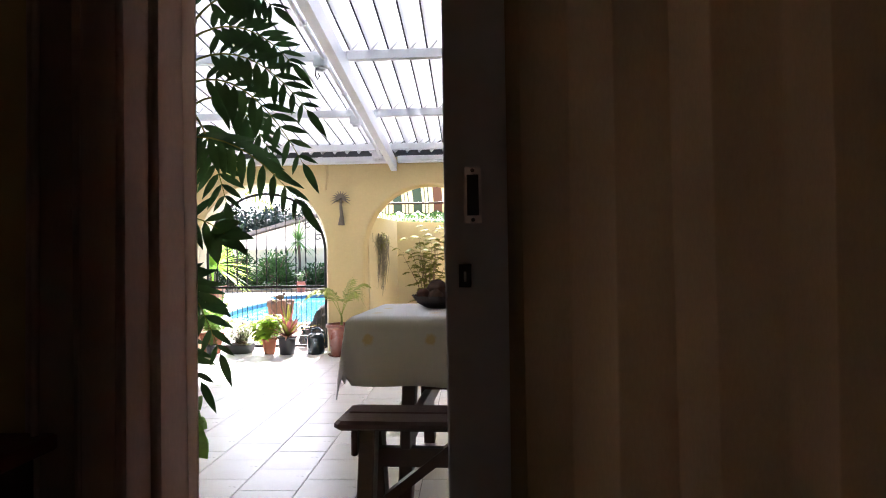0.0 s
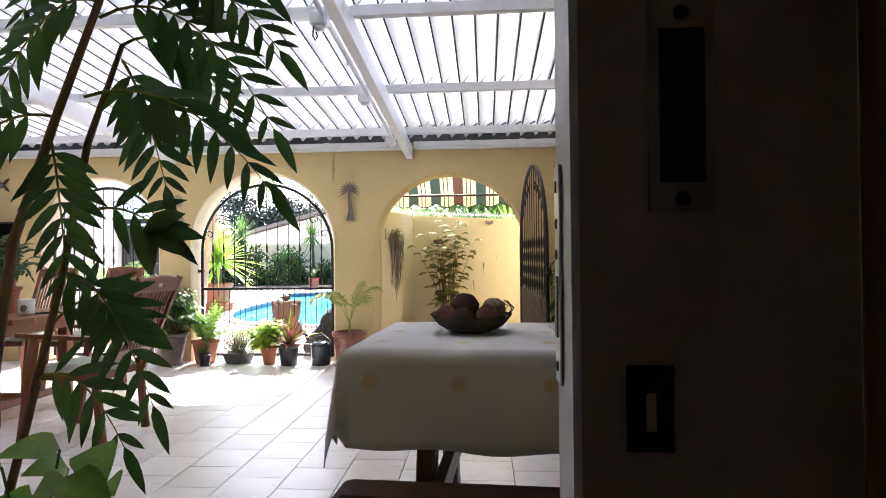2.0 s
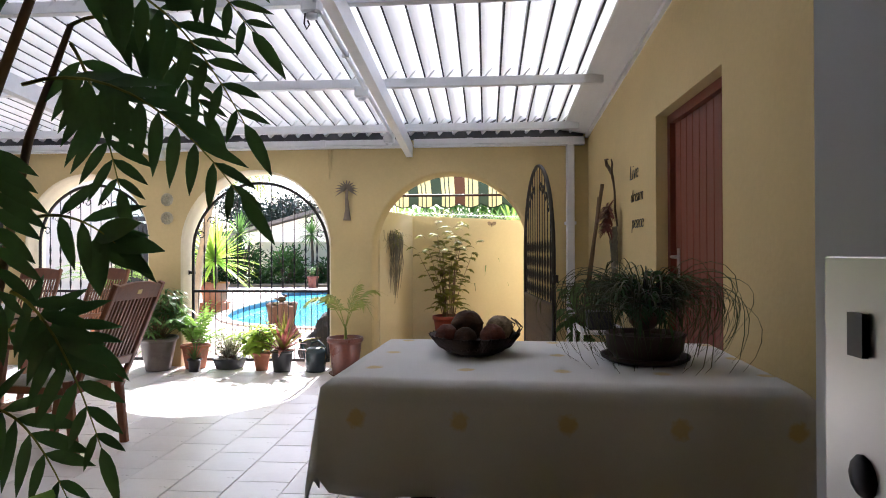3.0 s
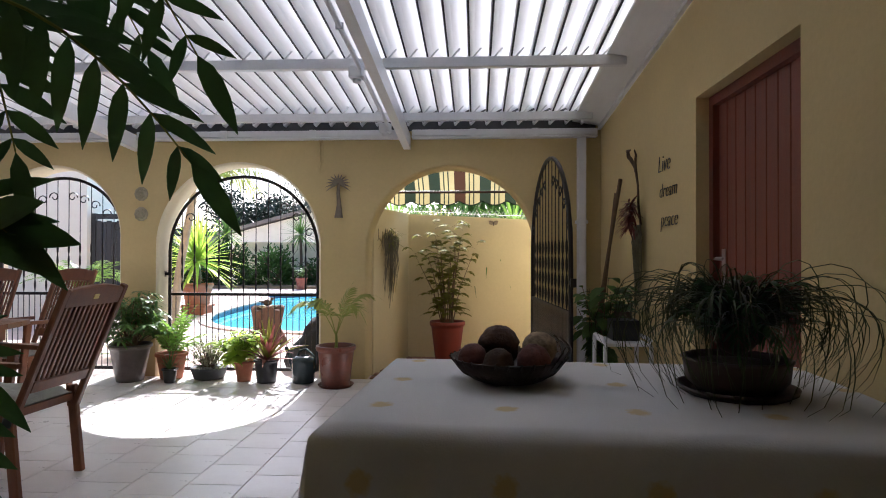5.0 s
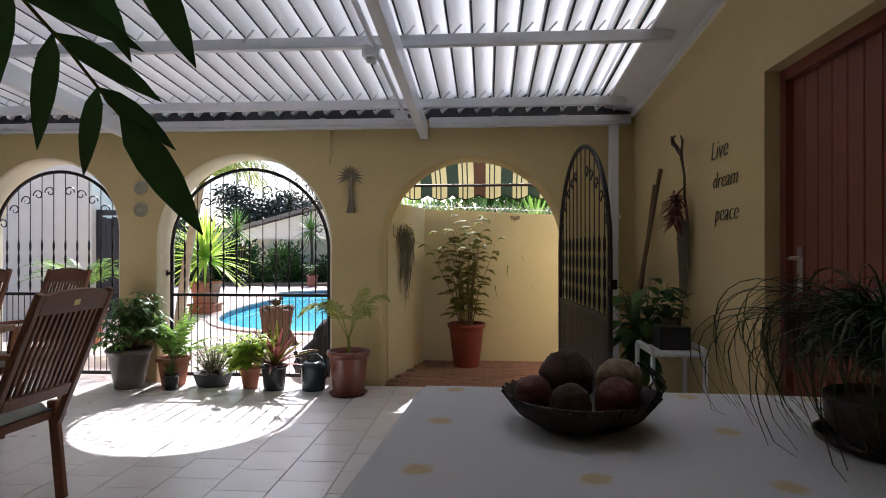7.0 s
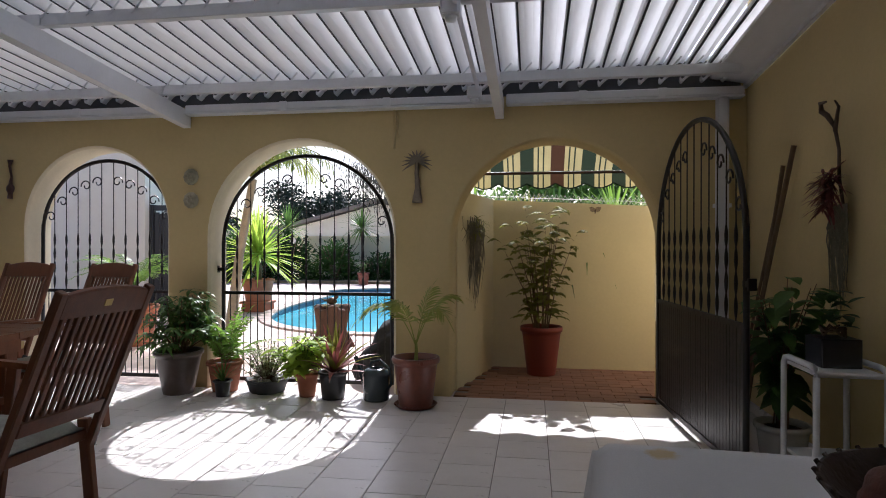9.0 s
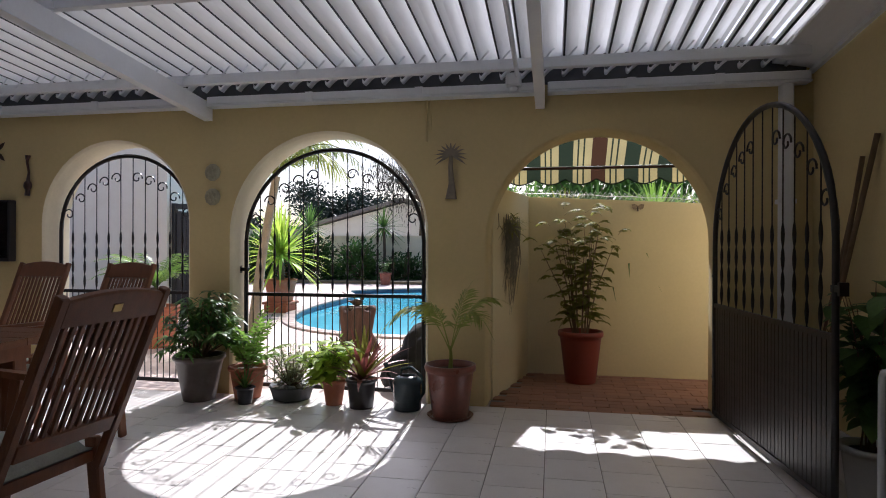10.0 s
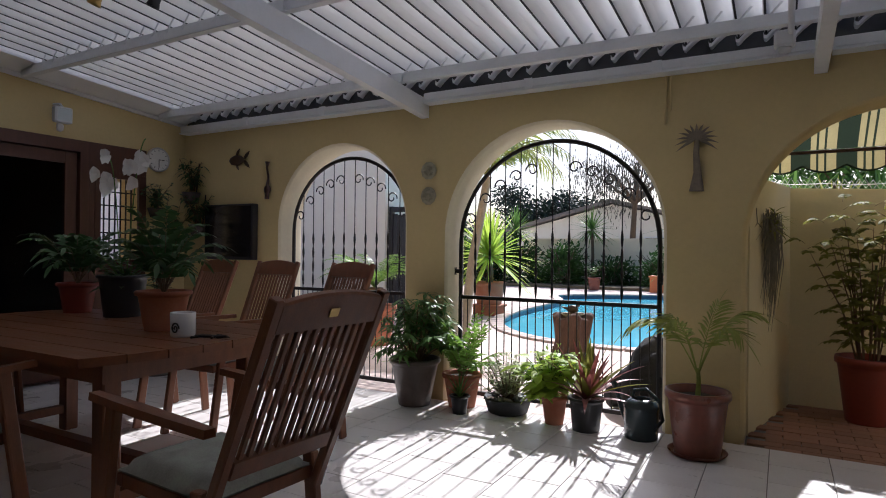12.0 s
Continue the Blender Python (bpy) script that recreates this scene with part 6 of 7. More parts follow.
# ---- side yard ----
random.seed(31)
g = Geo()
g.add([(-0.95, 8.10, -0.1), (0.9, 8.10, -0.1), (0.9, 8.30, -0.1), (-0.95, 8.30, -0.1), (-0.95, 8.10, 1.69), (0.9, 8.10, 1.60), (0.9, 8.30, 1.60), (-0.95, 8.30, 1.69)],
      [(3, 2, 1, 0), (4, 5, 6, 7), (0, 1, 5, 4), (1, 2, 6, 5), (2, 3, 7, 6), (3, 0, 4, 7)])
g.box(0.9, 6.2, 8.10, 8.30, -0.1, 1.60)
g.add([(-1.36, 7.052, -0.1), (-1.12, 7.052, -0.1), (-0.88, 8.099, -0.1), (-1.12, 8.099, -0.1), (-1.36, 7.052, 1.69), (-1.12, 7.052, 1.69), (-0.88, 8.099, 1.69), (-1.12, 8.099, 1.69)],
      [(3, 2, 1, 0), (4, 5, 6, 7), (0, 1, 5, 4), (1, 2, 6, 5), (2, 3, 7, 6), (3, 0, 4, 7)])
# The paler plaster stands for the brighter light on this wall.
setting("wall_yard", g, PLASTER_LIT, "low yellow plastered wall of the side yard, made paler for its bounce light", "wall")
setting("wall_yard_end", Geo().box(6.0, 6.2, 7.05, 8.10, -0.1, 1.60), PLASTER, "yellow end wall of the side yard", "wall")
# Unseen wall, added and kept white to throw sunlight onto the yard wall.
setting("wall_bounce_north", Geo().box(X_R + 0.25, 6.2, Y_FAR, Y_FAR + WALL_T, -0.1, 2.9), PLASTER_WHITE, "unseen white wall added to bounce sun into the side yard", "wall")
wf = thing("wire_coil", "galvanised barbed wire strung along the wall top", "wire", pose(0, 0, 0))
for sh in (0, 1):
    part("strand", Geo().tube([(-1.1 + 0.045 * k, 8.2 + 0.03 * sh, 1.698 - 0.0486 * (0.045 * k - 0.15) + 0.075 * ((k + sh) % 2) + 0.008 * math.sin(k * 1.7)) for k in range(45)], 0.0035, 4), WIRE, wf)
part("strand", Geo().tube([(-1.1 + 0.12 * k, 8.215, 1.735 - 0.0486 * (0.12 * k - 0.15) + 0.006 * math.sin(k * 2.1)) for k in range(17)], 0.003, 4), WIRE, wf)
mo = thing("hanging_moss", "grey-brown hanging moss and air plant on the yard wall", "plant", pose(-1.0, 7.42, 1.40))
g, lf = Geo(), Geo()
for k in range(110):
    y = random.gauss(0, 0.10)
    h = (0.12 + 0.75 * random.random() ** 1.6) * max(0.3, 1.05 - abs(y) * 2.2)
    x = 0.23 * y - 0.02 + random.uniform(0, 0.05)
    g.tube([(x, y, 0.05 + random.uniform(-0.1, 0.03)), (x + random.uniform(-0.01, 0.03), y + random.uniform(-0.03, 0.03), -h * 0.5), (x - 0.01, y + random.uniform(-0.04, 0.04), -h)], [0.003, 0.0035, 0.001], 4)
for k in range(60):
    a = random.uniform(0, 6.28)
    lf.leaf((0.02, random.uniform(-0.2, 0.2), random.uniform(-0.1, 0.06)), (math.cos(a), math.sin(a) , random.uniform(-0.3, 0.9)), (0, 0, 1), random.uniform(0.08, 0.17), 0.016, 0.4, 0.2, 4, 0.6)
part("moss", g, DRIED, mo)
part("foliage", lf, LEAF_OLIVE, mo)
bf = thing("butterfly_ornament", "small pale butterfly ornament on the yard wall", "wall ornament", pose(0.13, 8.085, 1.56))
part("wing", Geo().leaf((0, 0, 0), (-0.8, -0.1, 0.6), (0, -1, 0), 0.07, 0.05, 0, 0.2, 4), BALLPALE, bf)
part("wing", Geo().leaf((0, 0, 0), (0.8, -0.1, 0.6), (0, -1, 0), 0.07, 0.05, 0, 0.2, 4), BALLPALE, bf)
part("body", Geo().tube([(0, 0, -0.02), (0, 0, 0.03)], 0.006, 6), BENCH, bf)


# striped awning on the outer side of the arched wall
AX0, AX1 = -1.45, 0.60
aw = thing("awning", "striped yellow and green canvas awning with a scalloped valance", "awning", pose(0, 0, 0))
x = AX0
stripe_no = 0
while x < AX1:
    seq = (("stripe", 0.125, CANVAS_G if stripe_no % 3 != 1 else CANVAS_T), ("stripe", 0.035, CANVAS_Y), ("stripe", 0.014, CANVAS_G), ("stripe", 0.035, CANVAS_Y), ("stripe", 0.014, CANVAS_G), ("stripe", 0.06, CANVAS_Y))
    for nm, w, mt in seq:
        xb = x + w
        vs = []
        # sloping sheet, front bar, valance
        for xx in (x, xb):
            vs += [(xx, 7.06, 2.42), (xx, 7.38, 2.19), (xx, 7.74, 1.925)]
        part(nm, Geo().add(vs, [(0, 1, 4, 3), (1, 2, 5, 4)]), mt, aw)
        n = max(2, int(w / 0.02))
        vs, fs = [], []
        for i in range(n + 1):
            xx = x + w * i / n
            vs += [(xx, 7.745, 1.92), (xx, 7.747, 1.81 - 0.048 * abs(math.sin(math.pi * xx / 0.27)))]
        for i in range(n):
            fs.append((2 * i, 2 * i + 2, 2 * i + 3, 2 * i + 1))
        part("valance", Geo().add(vs, fs), mt, aw)
        x = xb
    stripe_no += 1
part("front_bar", Geo().tube([(AX0, 7.735, 1.908), (AX1, 7.735, 1.908)], 0.014, 8), BENCH, aw)
part("valance_edge", Geo().tube([(AX0 + (AX1 - AX0) * i / 160, 7.747, 1.81 - 0.048 * abs(math.sin(math.pi * (AX0 + (AX1 - AX0) * i / 160) / 0.27))) for i in range(161)], 0.007, 4), CANVAS_G, aw)
for xx in (AX0 + 0.1, AX1 - 0.1):
    part("arm", Geo().tube([(xx, 7.06, 1.75), (xx, 7.73, 1.9)], 0.012, 8), WHITE, aw)


# ---- garden plants ----
def strap_plant(name, label, x, y, z, r, n, width, material, trunk=0.0, lo=-10, hi=85, droop=0.3):
    p = thing(name, label, "plant", pose(x, y, z))
    if trunk:
        part("trunk", Geo().tube([(0, 0, -0.03), (0.03, 0.02, trunk * 0.5), (0, 0, trunk)], [0.07, 0.055, 0.05], 8), BARK, p)
    lf = Geo()
    rosette(lf, (0, 0, trunk), n, r, width, lo, hi, droop, 6, 0.45)
    part("foliage", lf, material, p)
    return p


def feather_palm(name, label, x, y, z, trunk, n, reach, material, r0=0.1, lean=0.0, pairs=22, ll=0.35):
    p = thing(name, label, "palm", pose(x, y, z))
    tp = Vector((lean, 0, trunk))
    part("trunk", Geo().tube([(0, 0, -0.03), (lean * 0.4, 0, trunk * 0.5), tp], [r0, r0 * 0.75, r0 * 0.65], 10), PALE_TRUNK, p)
    st, lf = Geo(), Geo()
    for k in range(n):
        a = k * 2.39996
        e = random.uniform(-0.25, 0.75)
        q = reach * random.uniform(0.8, 1.1)
        frond(st, lf, tp, tp + Vector((q * math.cos(a), q * math.sin(a), q * e * 0.6)), 0.28 * reach, pairs, ll, 0.028, 0.35, 55, 0.012, 0.12, False, hang=0.25)
    part("rib_growth", st, LEAF_OLIVE, p)
    part("foliage", lf, material, p)
    return p


def shrub(label, x, y, w, d, h, n, ll, material, name="shrub", z=-0.03):
    """A shrub: twigs and many small leaves in an uneven mound."""
    p = thing(name, label, "shrub", pose(x, y, z))
    st, lf = Geo(), Geo()
    for k in range(9):
        a = random.uniform(0, 6.28)
        st.tube([(0, 0, 0), (w * 0.2 * math.cos(a), d * 0.2 * math.sin(a), h * 0.5), (w * 0.4 * math.cos(a), d * 0.4 * math.sin(a), h * 0.85)], [0.03, 0.02, 0.008], 5)
    for k in range(n):
        a, e = random.uniform(0, 6.28), math.asin(random.uniform(-0.1, 1))
        u = Vector((math.cos(a) * math.cos(e), math.sin(a) * math.cos(e), math.sin(e)))
        q = random.uniform(0.55, 1.0) * (0.8 + 0.45 * noise.noise(u * 2.3 + Vector((x, y, 0))))
        c = Vector((u.x * w * 0.5 * q, u.y * d * 0.5 * q, 0.05 * h + u.z * h * q))
        dd = (u + Vector((random.uniform(-1, 1), random.uniform(-1, 1), random.uniform(-0.6, 1)))).normalized()
        lf.leaf(c, dd, (random.uniform(-1, 1), random.uniform(-1, 1), 1), ll * random.uniform(0.6, 1.3), ll * 0.4, 0.2, 0.1, 2)
    part("branching", st, BARK, p)
    part("foliage", lf, material, p)
    return p


def tree(label, x, y, trunk_h, crown_w, crown_h, n, ll, material, r0=0.2, weep=0.0, lobes=9):
    """A tree with a tapered trunk, limbs and a crown of leaf clumps with gaps."""
    p = thing("tree", label, "tree", pose(x, y, -0.03))
    top = Vector((0.2, 0, trunk_h))
    tk = Geo().tube([(0, 0, 0), (0.1, 0.05, trunk_h * 0.5), top, top + Vector((0, 0, crown_h * 0.5))], [r0, r0 * 0.8, r0 * 0.6, r0 * 0.15], 9)
    lf, lb = Geo(), Geo()
    clumps = []
    for k in range(lobes):
        a = k * 2.4 + random.uniform(-0.3, 0.3)
        q = math.sqrt((k + 0.5) / lobes)
        c = Vector((crown_w * 0.5 * q * math.cos(a), crown_w * 0.5 * q * math.sin(a), trunk_h + crown_h * random.uniform(0.25, 0.85) * (1.15 - 0.5 * q)))
        clumps.append(c)
        lb.tube([top * 0.9, top.lerp(c, 0.5) + Vector((0, 0, -0.1)), c], [r0 * 0.45, r0 * 0.25, r0 * 0.06], 6)
    for k in range(n):
        c = random.choice(clumps)
        u = Vector((random.gauss(0, 1), random.gauss(0, 1), random.gauss(0, 0.7)))
        pnt = c + u * (crown_w * 0.105)
        if weep:
            pnt.z -= random.random() ** 2 * weep
            dd = Vector((random.uniform(-0.25, 0.25), random.uniform(-0.25, 0.25), -1))
        else:
            dd = Vector((random.uniform(-1, 1), random.uniform(-1, 1), random.uniform(-0.5, 1)))
        lf.leaf(pnt, dd, (random.uniform(-1, 1), random.uniform(-1, 1), 0.6), ll * random.uniform(0.6, 1.3), ll * (0.18 if weep else 0.42), 0.1, 0.1, 2)
    part("trunk", tk, BARK, p)
    part("limb_growth", lb, BARK, p)
    part("crown", lf, material, p)
    return p


random.seed(77)
# behind the yard wall
for k in range(13):
    strap_plant("strap_leaf_plant", "spiky strap-leaved plant behind the yard wall", -1.5 + 0.32 * k, 8.95 + random.uniform(-0.2, 0.5), -0.03, 0.8, 80, 0.04, (LEAF_MID, LEAF_LIGHT, LEAF_MID, LEAF_YELLOW, LEAF_DARK)[k % 5], random.uniform(1.25, 1.6), -20, 80, 0.5)
shrub("dense green shrub behind the yard wall", 0.4, 10.4, 4.8, 1.6, 2.75, 9000, 0.19, HEDGE_MID)
shrub("dense green shrub behind the yard wall", 2.6, 10.2, 2.5, 1.6, 2.2, 3000, 0.18, HEDGE_DARK)

# round the pool
plinth = thing("planter_plinth", "terracotta coloured plinth by the pool", "plinth", pose(-5.75, 13.0, -0.03))
part("body", Geo().box(-0.24, 0.24, -0.22, 0.22, 0, 0.15, c=0.02), TERRA, plinth)
part("cap", Geo().box(-0.27, 0.27, -0.25, 0.25, 0.151, 0.2, c=0.015), TERRA, plinth)
yp = make_pot("potted_yucca", "terracotta pot with a large bright green yucca", 0.23, 0.3, 0.42, TERRA, pose(-5.75, 13.0, 0.171), 0.06)
lf = Geo()
rosette(lf, (0, 0, 0.88), 110, 1.12, 0.07, -30, 85, 0.25, 6, 0.4)
part("foliage", lf, LIME, yp)
part("trunk", Geo().tube([(0, 0, 0.35), (0.02, 0, 0.6), (0, 0, 0.89)], [0.07, 0.06, 0.05], 8), BARK, yp)
feather_palm("garden_palm", "leaning pale-trunked palm beside the pool", -4.75, 10.0, -0.03, 2.2, 15, 1.2, LEAF_YELLOW, 0.085, 0.35, 20, 0.34)
stump = thing("tree_stump", "weathered tree stump pedestal by the pool", "stump", pose(-2.95, 9.15, -0.03))
g = Geo().lathe([(0.001, 0), (0.27, 0), (0.22, 0.07), (0.185, 0.2), (0.18, 0.36), (0.205, 0.48), (0.18, 0.5), (0.001, 0.49)], 60, wob=0.25)
g.v = [(x * (1 + 0.10 * math.sin(13 * math.atan2(y, x) + 3 * z) * abs(math.sin(5 * math.atan2(y, x)))), y * (1 + 0.10 * math.sin(13 * math.atan2(y, x) + 3 * z) * abs(math.sin(5 * math.atan2(y, x)))), z + (0.03 * math.sin(4 * math.atan2(y, x)) if z > 0.47 else 0)) for x, y, z in g.v]
part("trunk", g, STUMP, stump)
bd = thing("bird_bath", "shallow dish with a small dark bird figure on the stump", "ornament", pose(-2.95, 9.15, 0.455))
part("dish", Geo().lathe([(0.001, 0), (0.1, 0), (0.14, 0.035), (0.13, 0.035), (0.09, 0.012)], 20), PLAQUE, bd)
part("figure", Geo().ball((0, 0, 0.08), 0.05, 12, 8, 0.1, (1.3, 0.8, 0.9)).ball((0.06, 0, 0.13), 0.025, 10, 6).tube([(-0.05, 0, 0.08), (-0.13, 0, 0.1)], [0.02, 0.006], 6), LILY, bd)
rk = thing("garden_rock", "dark boulder beside the gate", "rock", pose(-1.78, 7.36, -0.03))
g = Geo().ball((0, 0, 0), 0.30, 26, 18, 0.35, (1.05, 0.7, 1.0), 3.0)
g.v = [(x, y, max(0.0, 0.25 + z * (0.95 + 0.9 * x) + 0.45 * x + 0.02 * noise.noise(Vector((x, y, z)) * 14))) for x, y, z in g.v]
part("stone", g, ROCK, rk)
strap_plant("strap_leaf_plant", "light green strap-leaved plant by the pool", -4.3, 8.0, -0.03, 0.5, 30, 0.03, LEAF_LIGHT, 0, 10, 85)
shrub("pale grey-green shrub by the gate", -2.6, 7.6, 0.6, 0.5, 0.42, 420, 0.06, LEAF_LIGHT)
# cycad by the white wall
cy = thing("potted_cycad", "cycad with arching green fronds in a low pot", "potted plant", pose(-5.45, 8.9, -0.03))
part("pot", Geo().lathe(pot_prof(0.2, 0.28, 0.5, 0.05), 24), TERRA, cy)
part("trunk", Geo().tube([(0, 0, 0.4), (0, 0, 0.72)], [0.12, 0.1], 10), BARK, cy)
st, lf = Geo(), Geo()
for k in range(26):
    a = k * 2.4
    q = random.uniform(0.5, 0.75)
    frond(st, lf, (0, 0, 0.72), (q * math.cos(a), q * math.sin(a), 0.72 + random.uniform(0.1, 0.42)), 0.14, 24, 0.12, 0.012, 0.15, 60, 0.006, 0.1, False)
part("rib_growth", st, LEAF_MID, cy)
part("foliage", lf, LEAF_LIGHT, cy)

# white house wing beyond the narrow gate, with dark boards for shade
hw = thing("house_wing", "white plastered house wing with a sloping buttress", "building", pose(0, 0, 0))
part("wall", Geo().box(-16.0, -6.9, 11.2, 11.45, -0.05, 4.2).box(-7.15, -6.9, 11.45, 13.0, -0.05, 4.2), PLASTER_WHITE, hw)
part("buttress", Geo().add([(-10.3, 10.2, -0.05), (-9.9, 10.2, -0.05), (-9.9, 11.19, -0.05), (-10.3, 11.19, -0.05), (-10.3, 10.95, 2.9), (-9.9, 10.95, 2.9), (-9.9, 11.19, 2.9), (-10.3, 11.19, 2.9)], [(3, 2, 1, 0), (4, 5, 6, 7), (0, 1, 5, 4), (1, 2, 6, 5), (2, 3, 7, 6), (3, 0, 4, 7)]), PLASTER_WHITE, hw)
# Made-up gate of near-black boards, in place of the deep shade here.
sg = thing("side_gate", "tall dark boards standing for the shade beside the white wall", "gate", pose(-6.885, 11.3, -0.03))
part("gate_frame", Geo().box(0, 0.07, 0, 0.07, 0, 1.95).box(0.83, 0.9, 0, 0.07, 0, 1.95).box(0.07, 0.83, 0.01, 0.06, 1.85, 1.94), BLACKPOT, sg)
for k in range(8):
    part("board", Geo().box(0.072 + 0.0945 * k, 0.072 + 0.0945 * k + 0.09, 0.02, 0.045, 0.06, 1.82 - 0.02 * (k % 2), c=0.003), BLACKPOT, sg)
part("roof", Geo().box(-16.3, -6.6, 10.9, 13.2, 4.2, 4.32), ROOF, hw)
cs = thing("side_chair", "white metal garden chair by the white wall", "chair", pose(-9.2, 9.9, -0.03))
for sx in (-0.2, 0.2):
    part("leg", Geo().tube([(sx, -0.2, 0), (sx, -0.2, 0.45)], 0.012, 6), WHITE, cs)
    part("leg", Geo().tube([(sx, 0.2, 0), (sx, 0.24, 0.95)], 0.012, 6), WHITE, cs)
part("seat", Geo().box(-0.22, 0.22, -0.22, 0.22, 0.44, 0.47, c=0.008), WHITE, cs)
part("backrest", Geo().box(-0.2, 0.2, 0.23, 0.25, 0.65, 0.92, c=0.006), WHITE, cs)

# beds and boundary walls at the end of the garden
setting("garden_bed", Geo().box(-18, 6, 21.9, 26, -0.06, 0.06), EARTH, "dark soil of the planting bed", "ground")
setting("wall_garden", Geo().box(-9.8, 6.0, 24.9, 25.1, -0.05, 1.6).box(-9.86, 6.0, 24.86, 25.14, 1.6, 1.67), CREAM, "cream boundary wall behind the pool", "wall")
setting("wall_garden_west", Geo().box(-18.0, -9.9, 24.0, 24.2, -0.05, 1.9), CREAM, "cream boundary wall behind the palms", "wall")
setting("wall_garden_east", Geo().box(4.8, 5.0, 8.3, 24.86, -0.05, 1.9), CREAM, "cream boundary wall beside the garden", "wall")
for x, y, w, h, n, mt in ((-8.6, 20.4, 2.6, 1.7, 1500, HEDGE_DARK), (-6.9, 20.6, 2.4, 1.5, 1400, HEDGE_MID), (-5.3, 20.9, 2.0, 1.0, 1000, HEDGE_DARK), (-3.6, 20.8, 2.2, 1.2, 1100, HEDGE_MID), (-1.9, 20.8, 2.4, 1.4, 1200, HEDGE_DARK), (-10.6, 19.6, 2.6, 1.9, 1500, HEDGE_MID), (-12.8, 19.2, 2.6, 1.7, 1300, HEDGE_DARK), (0.4, 20.5, 2.4, 1.6, 1200, HEDGE_MID), (2.6, 20.0, 2.4, 1.8, 1200, HEDGE_DARK)):
    shrub("dense green garden shrub by the boundary wall", x - 0.7, y + 2.6, w, 1.5, h * 1.1, int(n * 1.6), 0.2, mt)
shrub("orange flowering garden shrub", -10.6, 23.2, 1.5, 1.0, 2.6, 700, 0.14, mat("orange_blossom", (0.5, 0.22, 0.03), 0.6, var=0.4, scale=10, bump=0.05, trans=0.3))
for x, y, r, tr_h in ((-9.6, 23.6, 1.15, 1.9), (-6.9, 24.2, 1.0, 1.9), (-13.2, 22.6, 1.0, 1.5)):
    strap_plant("cabbage_tree", "spiky-headed cordyline on a bare trunk", x, y, 0.05, r, 70, 0.06, LEAF_MID, tr_h, -40, 85, 0.25)
for x, y in ((-6.1, 21.6),):
    p = make_pot("garden_pot", "dark clay garden pot with low plants", 0.15, 0.2, 0.4, TERRA_GLAZE, pose(x, y, -0.03), 0.05)
    st, lf = Geo(), Geo()
    bush(st, lf, (0, 0, 0.36), 0.4, 0.3, 9, 14, 0.12, 0.05)
    part("foliage", lf, LEAF_MID, p)
    part("stem_growth", st, STEM, p)
ob = thing("orange_planter", "orange rectangular planter box by the wall", "planter", pose(-4.0, 21.7, -0.03))
part("box", Geo().box(-0.4, 0.4, -0.2, 0.2, 0, 0.45, c=0.02), mat("orange_clay", (0.55, 0.17, 0.06), 0.7, var=0.15, bump=0.2), ob)
part("rim", Geo().box(-0.43, 0.43, -0.23, 0.23, 0.451, 0.5, c=0.01), bpy.data.materials["orange_clay"], ob)

# neighbour's house
nh = thing("neighbour_house", "pale house with a low grey tiled gable roof", "building", pose(-8.2, 30.0, -0.03))
part("wall", Geo().box(-4.0, 5.5, 0, 7.0, 0, 2.15).add([(-4.0, 0, 2.15), (5.5, 0, 2.15), (0.6, 0, 3.35), (-4.0, 7, 2.15), (5.5, 7, 2.15), (0.6, 7, 3.35)], [(0, 1, 2), (5, 4, 3)]), PLASTER_WHITE, nh)
for s, xe in ((-1, -4.4), (1, 5.9)):
    part("roof_slope", Geo().add([(0.6, -0.4, 3.42), (xe, -0.4, 2.1), (xe, 7.4, 2.1), (0.6, 7.4, 3.42), (0.6, -0.4, 3.58), (xe, -0.4, 2.26), (xe, 7.4, 2.26), (0.6, 7.4, 3.58)], [(3, 2, 1, 0), (4, 5, 6, 7), (0, 1, 5, 4), (1, 2, 6, 5), (2, 3, 7, 6), (3, 0, 4, 7)]), ROOF, nh)
wn1 = part("window", Geo().box(2.0, 3.2, -0.04, -0.005, 0.9, 1.9), WHITE, nh)
part("pane", Geo().box(2.06, 3.14, -0.05, -0.041, 0.96, 1.84), SCREEN, wn1)

# trees of the background
random.seed(99)
tree("dark dense tree behind the houses", -14.0, 38.5, 2.0, 5.4, 3.9, 7000, 0.32, CONIFER, 0.25)
tree("dark dense tree behind the houses", -19.8, 36.0, 1.2, 6.0, 2.4, 3400, 0.32, CONIFER, 0.25)
tree("weeping feathery tree behind the pool wall", -6.3, 27.6, 3.5, 4.4, 2.6, 3400, 0.2, FEATHER, 0.15, 1.1, 16)
tree("tall leafy tree behind the boundary wall", 0.5, 28.0, 2.5, 5.5, 4.0, 3000, 0.28, HEDGE_MID, 0.22)
tree("leafy tree beyond the side yard", 7.5, 17.0, 2.0, 5.0, 3.6, 2800, 0.26, HEDGE_DARK, 0.2)
tree("leafy tree beyond the side yard", 3.2, 13.0, 1.8, 3.4, 2.4, 2200, 0.22, HEDGE_MID, 0.16)
feather_palm("garden_palm", "tall feather palm in the garden", -11.8, 17.0, -0.03, 2.2, 16, 1.7, LEAF_MID, 0.14, 0.1, 24, 0.4)
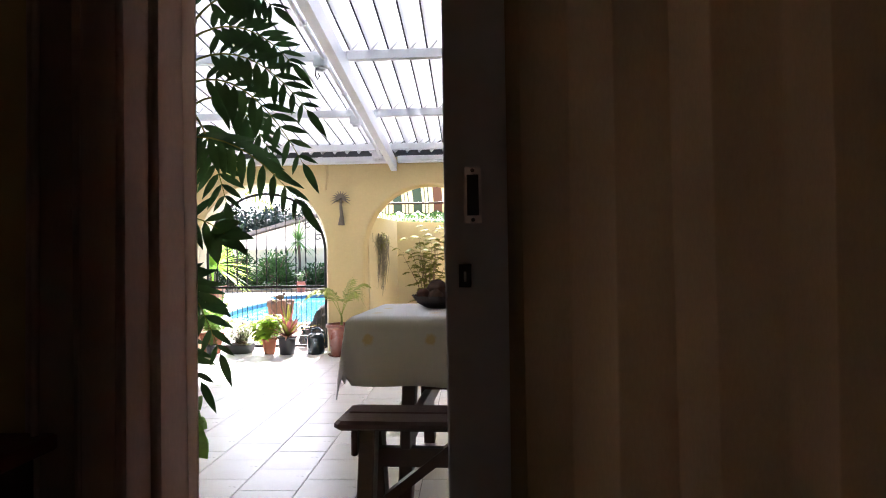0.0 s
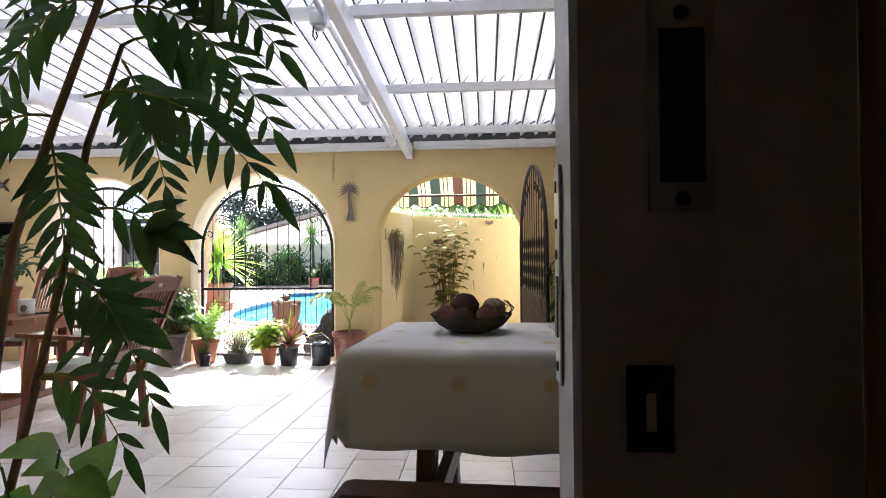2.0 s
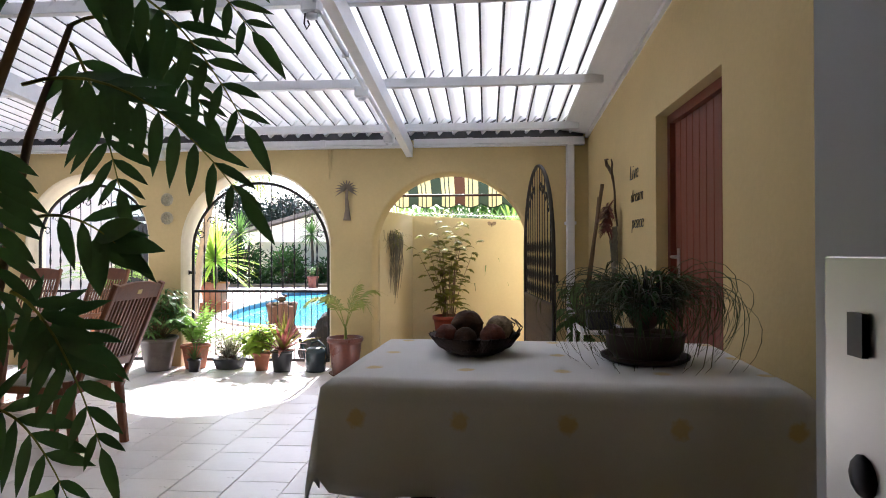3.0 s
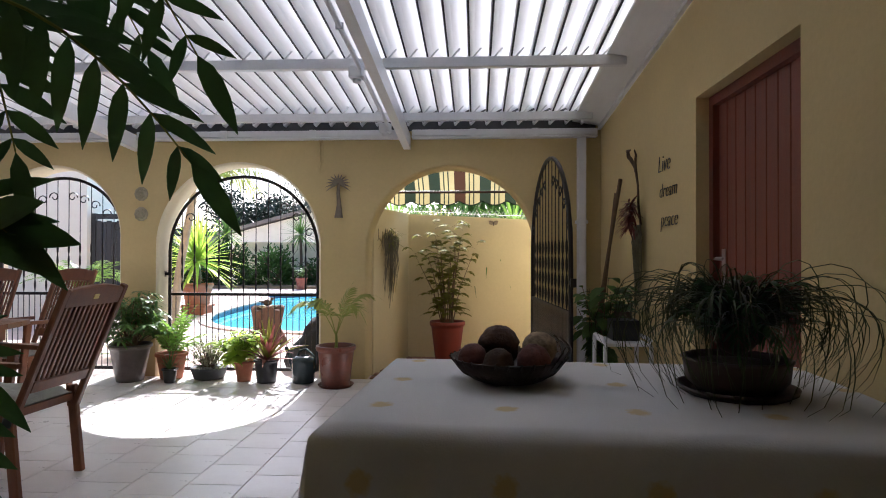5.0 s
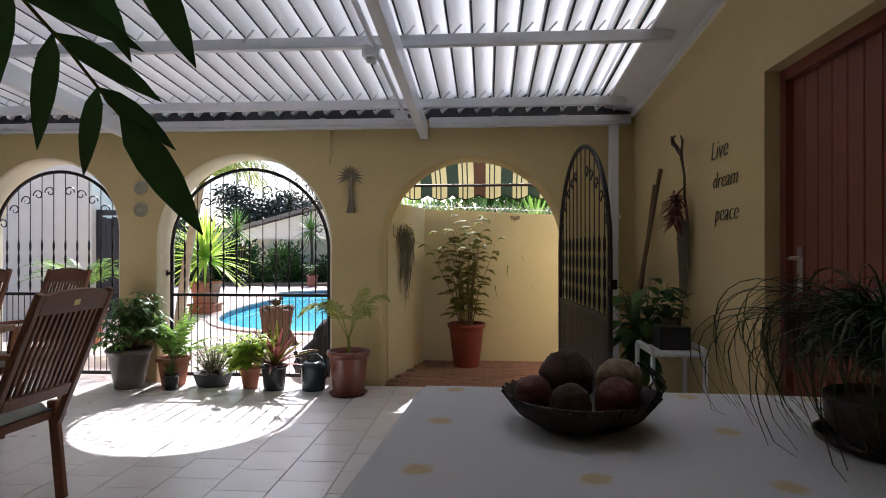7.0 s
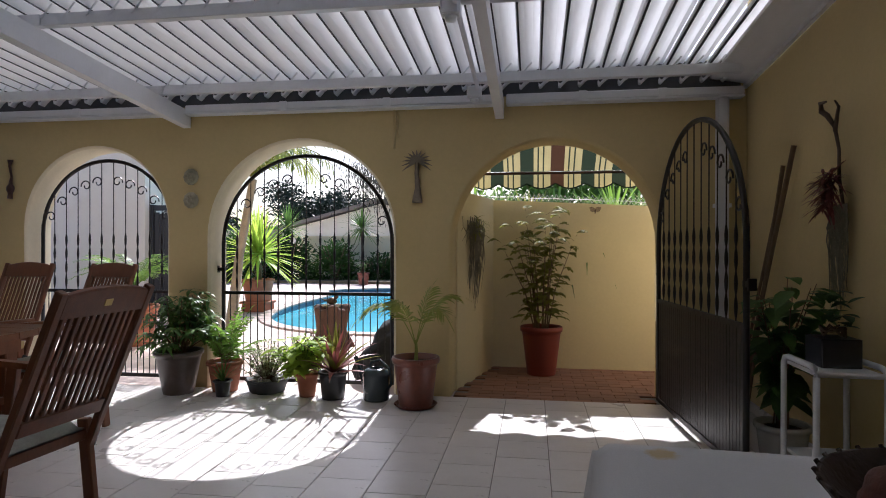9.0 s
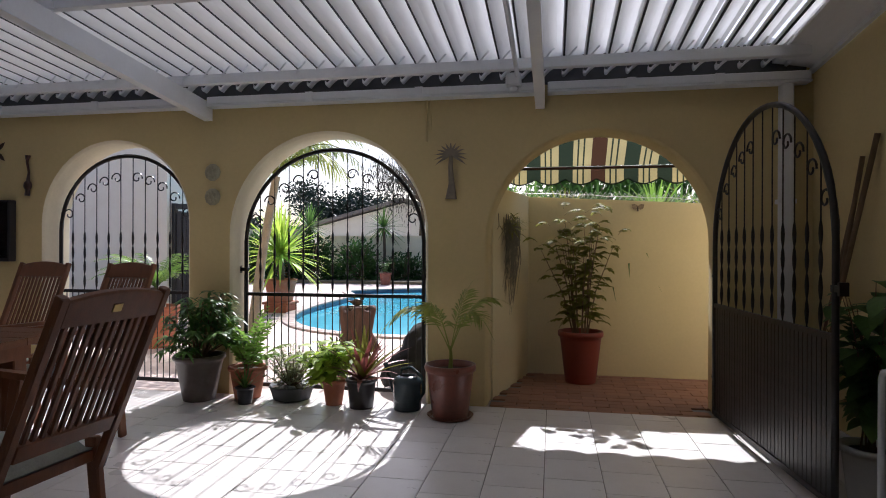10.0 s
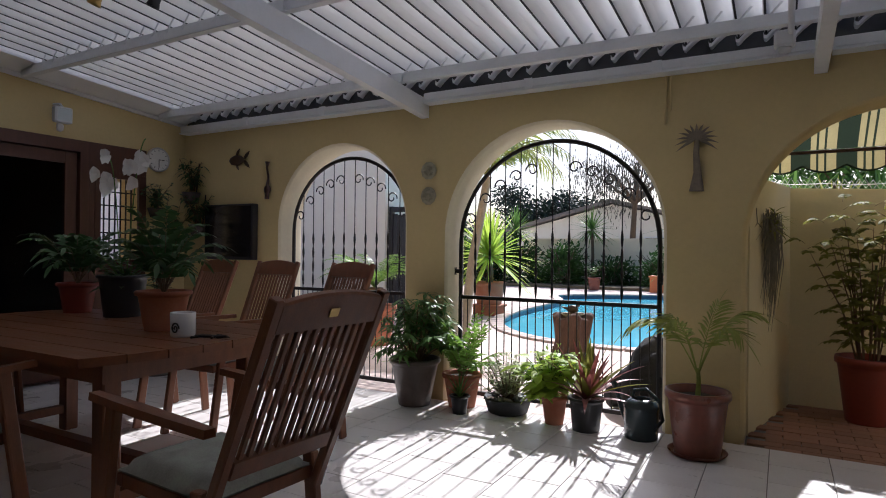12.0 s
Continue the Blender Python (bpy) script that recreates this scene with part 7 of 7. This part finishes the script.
# far line of trees that closes the garden all round
far = Geo()
for k in range(5200):
    a = random.uniform(-0.3, 3.44)
    r = random.uniform(52, 60)
    h = 2.4 + 1.6 * noise.noise(Vector((a * 6, 1, 0)))
    far.leaf((r * math.cos(a), r * math.sin(a), random.uniform(0, h)), (random.uniform(-1, 1), random.uniform(-1, 1), random.uniform(-0.3, 1)), (random.uniform(-1, 1), random.uniform(-1, 1), 0.5), 1.5, 0.8, 0.1, 0.1, 2)
tagged(part("far_trees", far, LEAF_DARK), "distant line of dark green trees", "trees", "", "stuff")


# ---- floor tiles and other pieces ----
floor = tagged(part("floor", Geo().box(X_L, X_R, Y_HOUSE, Y_FAR - 0.004, -0.09, -0.006), GROUT), "pale ceramic tile floor with dark joints", "floor", "", "structure")
TS, TJ = 0.30, 0.0045


def make_tiles():
    near, far = Geo(), Geo()
    one = Geo().box(-TS / 2 + TJ / 2, TS / 2 - TJ / 2, -TS / 2 + TJ / 2, TS / 2 - TJ / 2, -0.008, 0.0, c=0.002).mesh("tile", TILE)
    count = 0
    col = 0
    x = X_R - TS / 2
    while x > X_L:
        y = Y_FAR - 0.02 - TS / 2 - (TS / 2 if col % 2 else 0)
        first = True
        while y > Y_HOUSE - 0.1:
            if x > -2.9 and y > 1.1 and count < 300:
                t = new("tile", one)
                t.parent = floor
                t.location = (x, y, random.uniform(-0.0007, 0.0007))
                count += 1
            else:
                far.box(x - TS / 2 + TJ / 2, x + TS / 2 - TJ / 2, max(Y_HOUSE, y - TS / 2 + TJ / 2), y + TS / 2 - TJ / 2, -0.008, random.uniform(-0.0007, 0.0007), c=0.002)
            y -= TS
        if col % 2:
            far.box(x - TS / 2 + TJ / 2, x + TS / 2 - TJ / 2, Y_FAR - 0.02 - TS / 2 + TJ / 2, Y_FAR - 0.02 - TJ / 2, -0.008, 0.0, c=0.002)
        x -= TS
        col += 1
    tagged(part("tiling", far, TILE, floor), kind="stuff")


make_tiles()


# clay pavers of the side yard
pav = bpy.data.objects["pavement"]
one = Geo().box(-0.098, 0.098, -0.048, 0.048, -0.03, -0.012, c=0.004).mesh("paver", PAVER)
row = 0
y = Y_FAR + 0.03
while y < 8.1:
    x = -1.12 + (0.1 if row % 2 else 0)
    while x < 2.3:
        if not (y < Y_FAR + WALL_T and (x < -1.05 or x > 0.45)) and x > -1.08 + max(0, (y - 7.05)) * 0.2:
            if len(pav.children) < 290:
                t = new("paver", one)
                t.parent = pav
                t.location = (x, y, random.uniform(-0.002, 0.002))
        x += 0.2
    y += 0.1
    row += 1
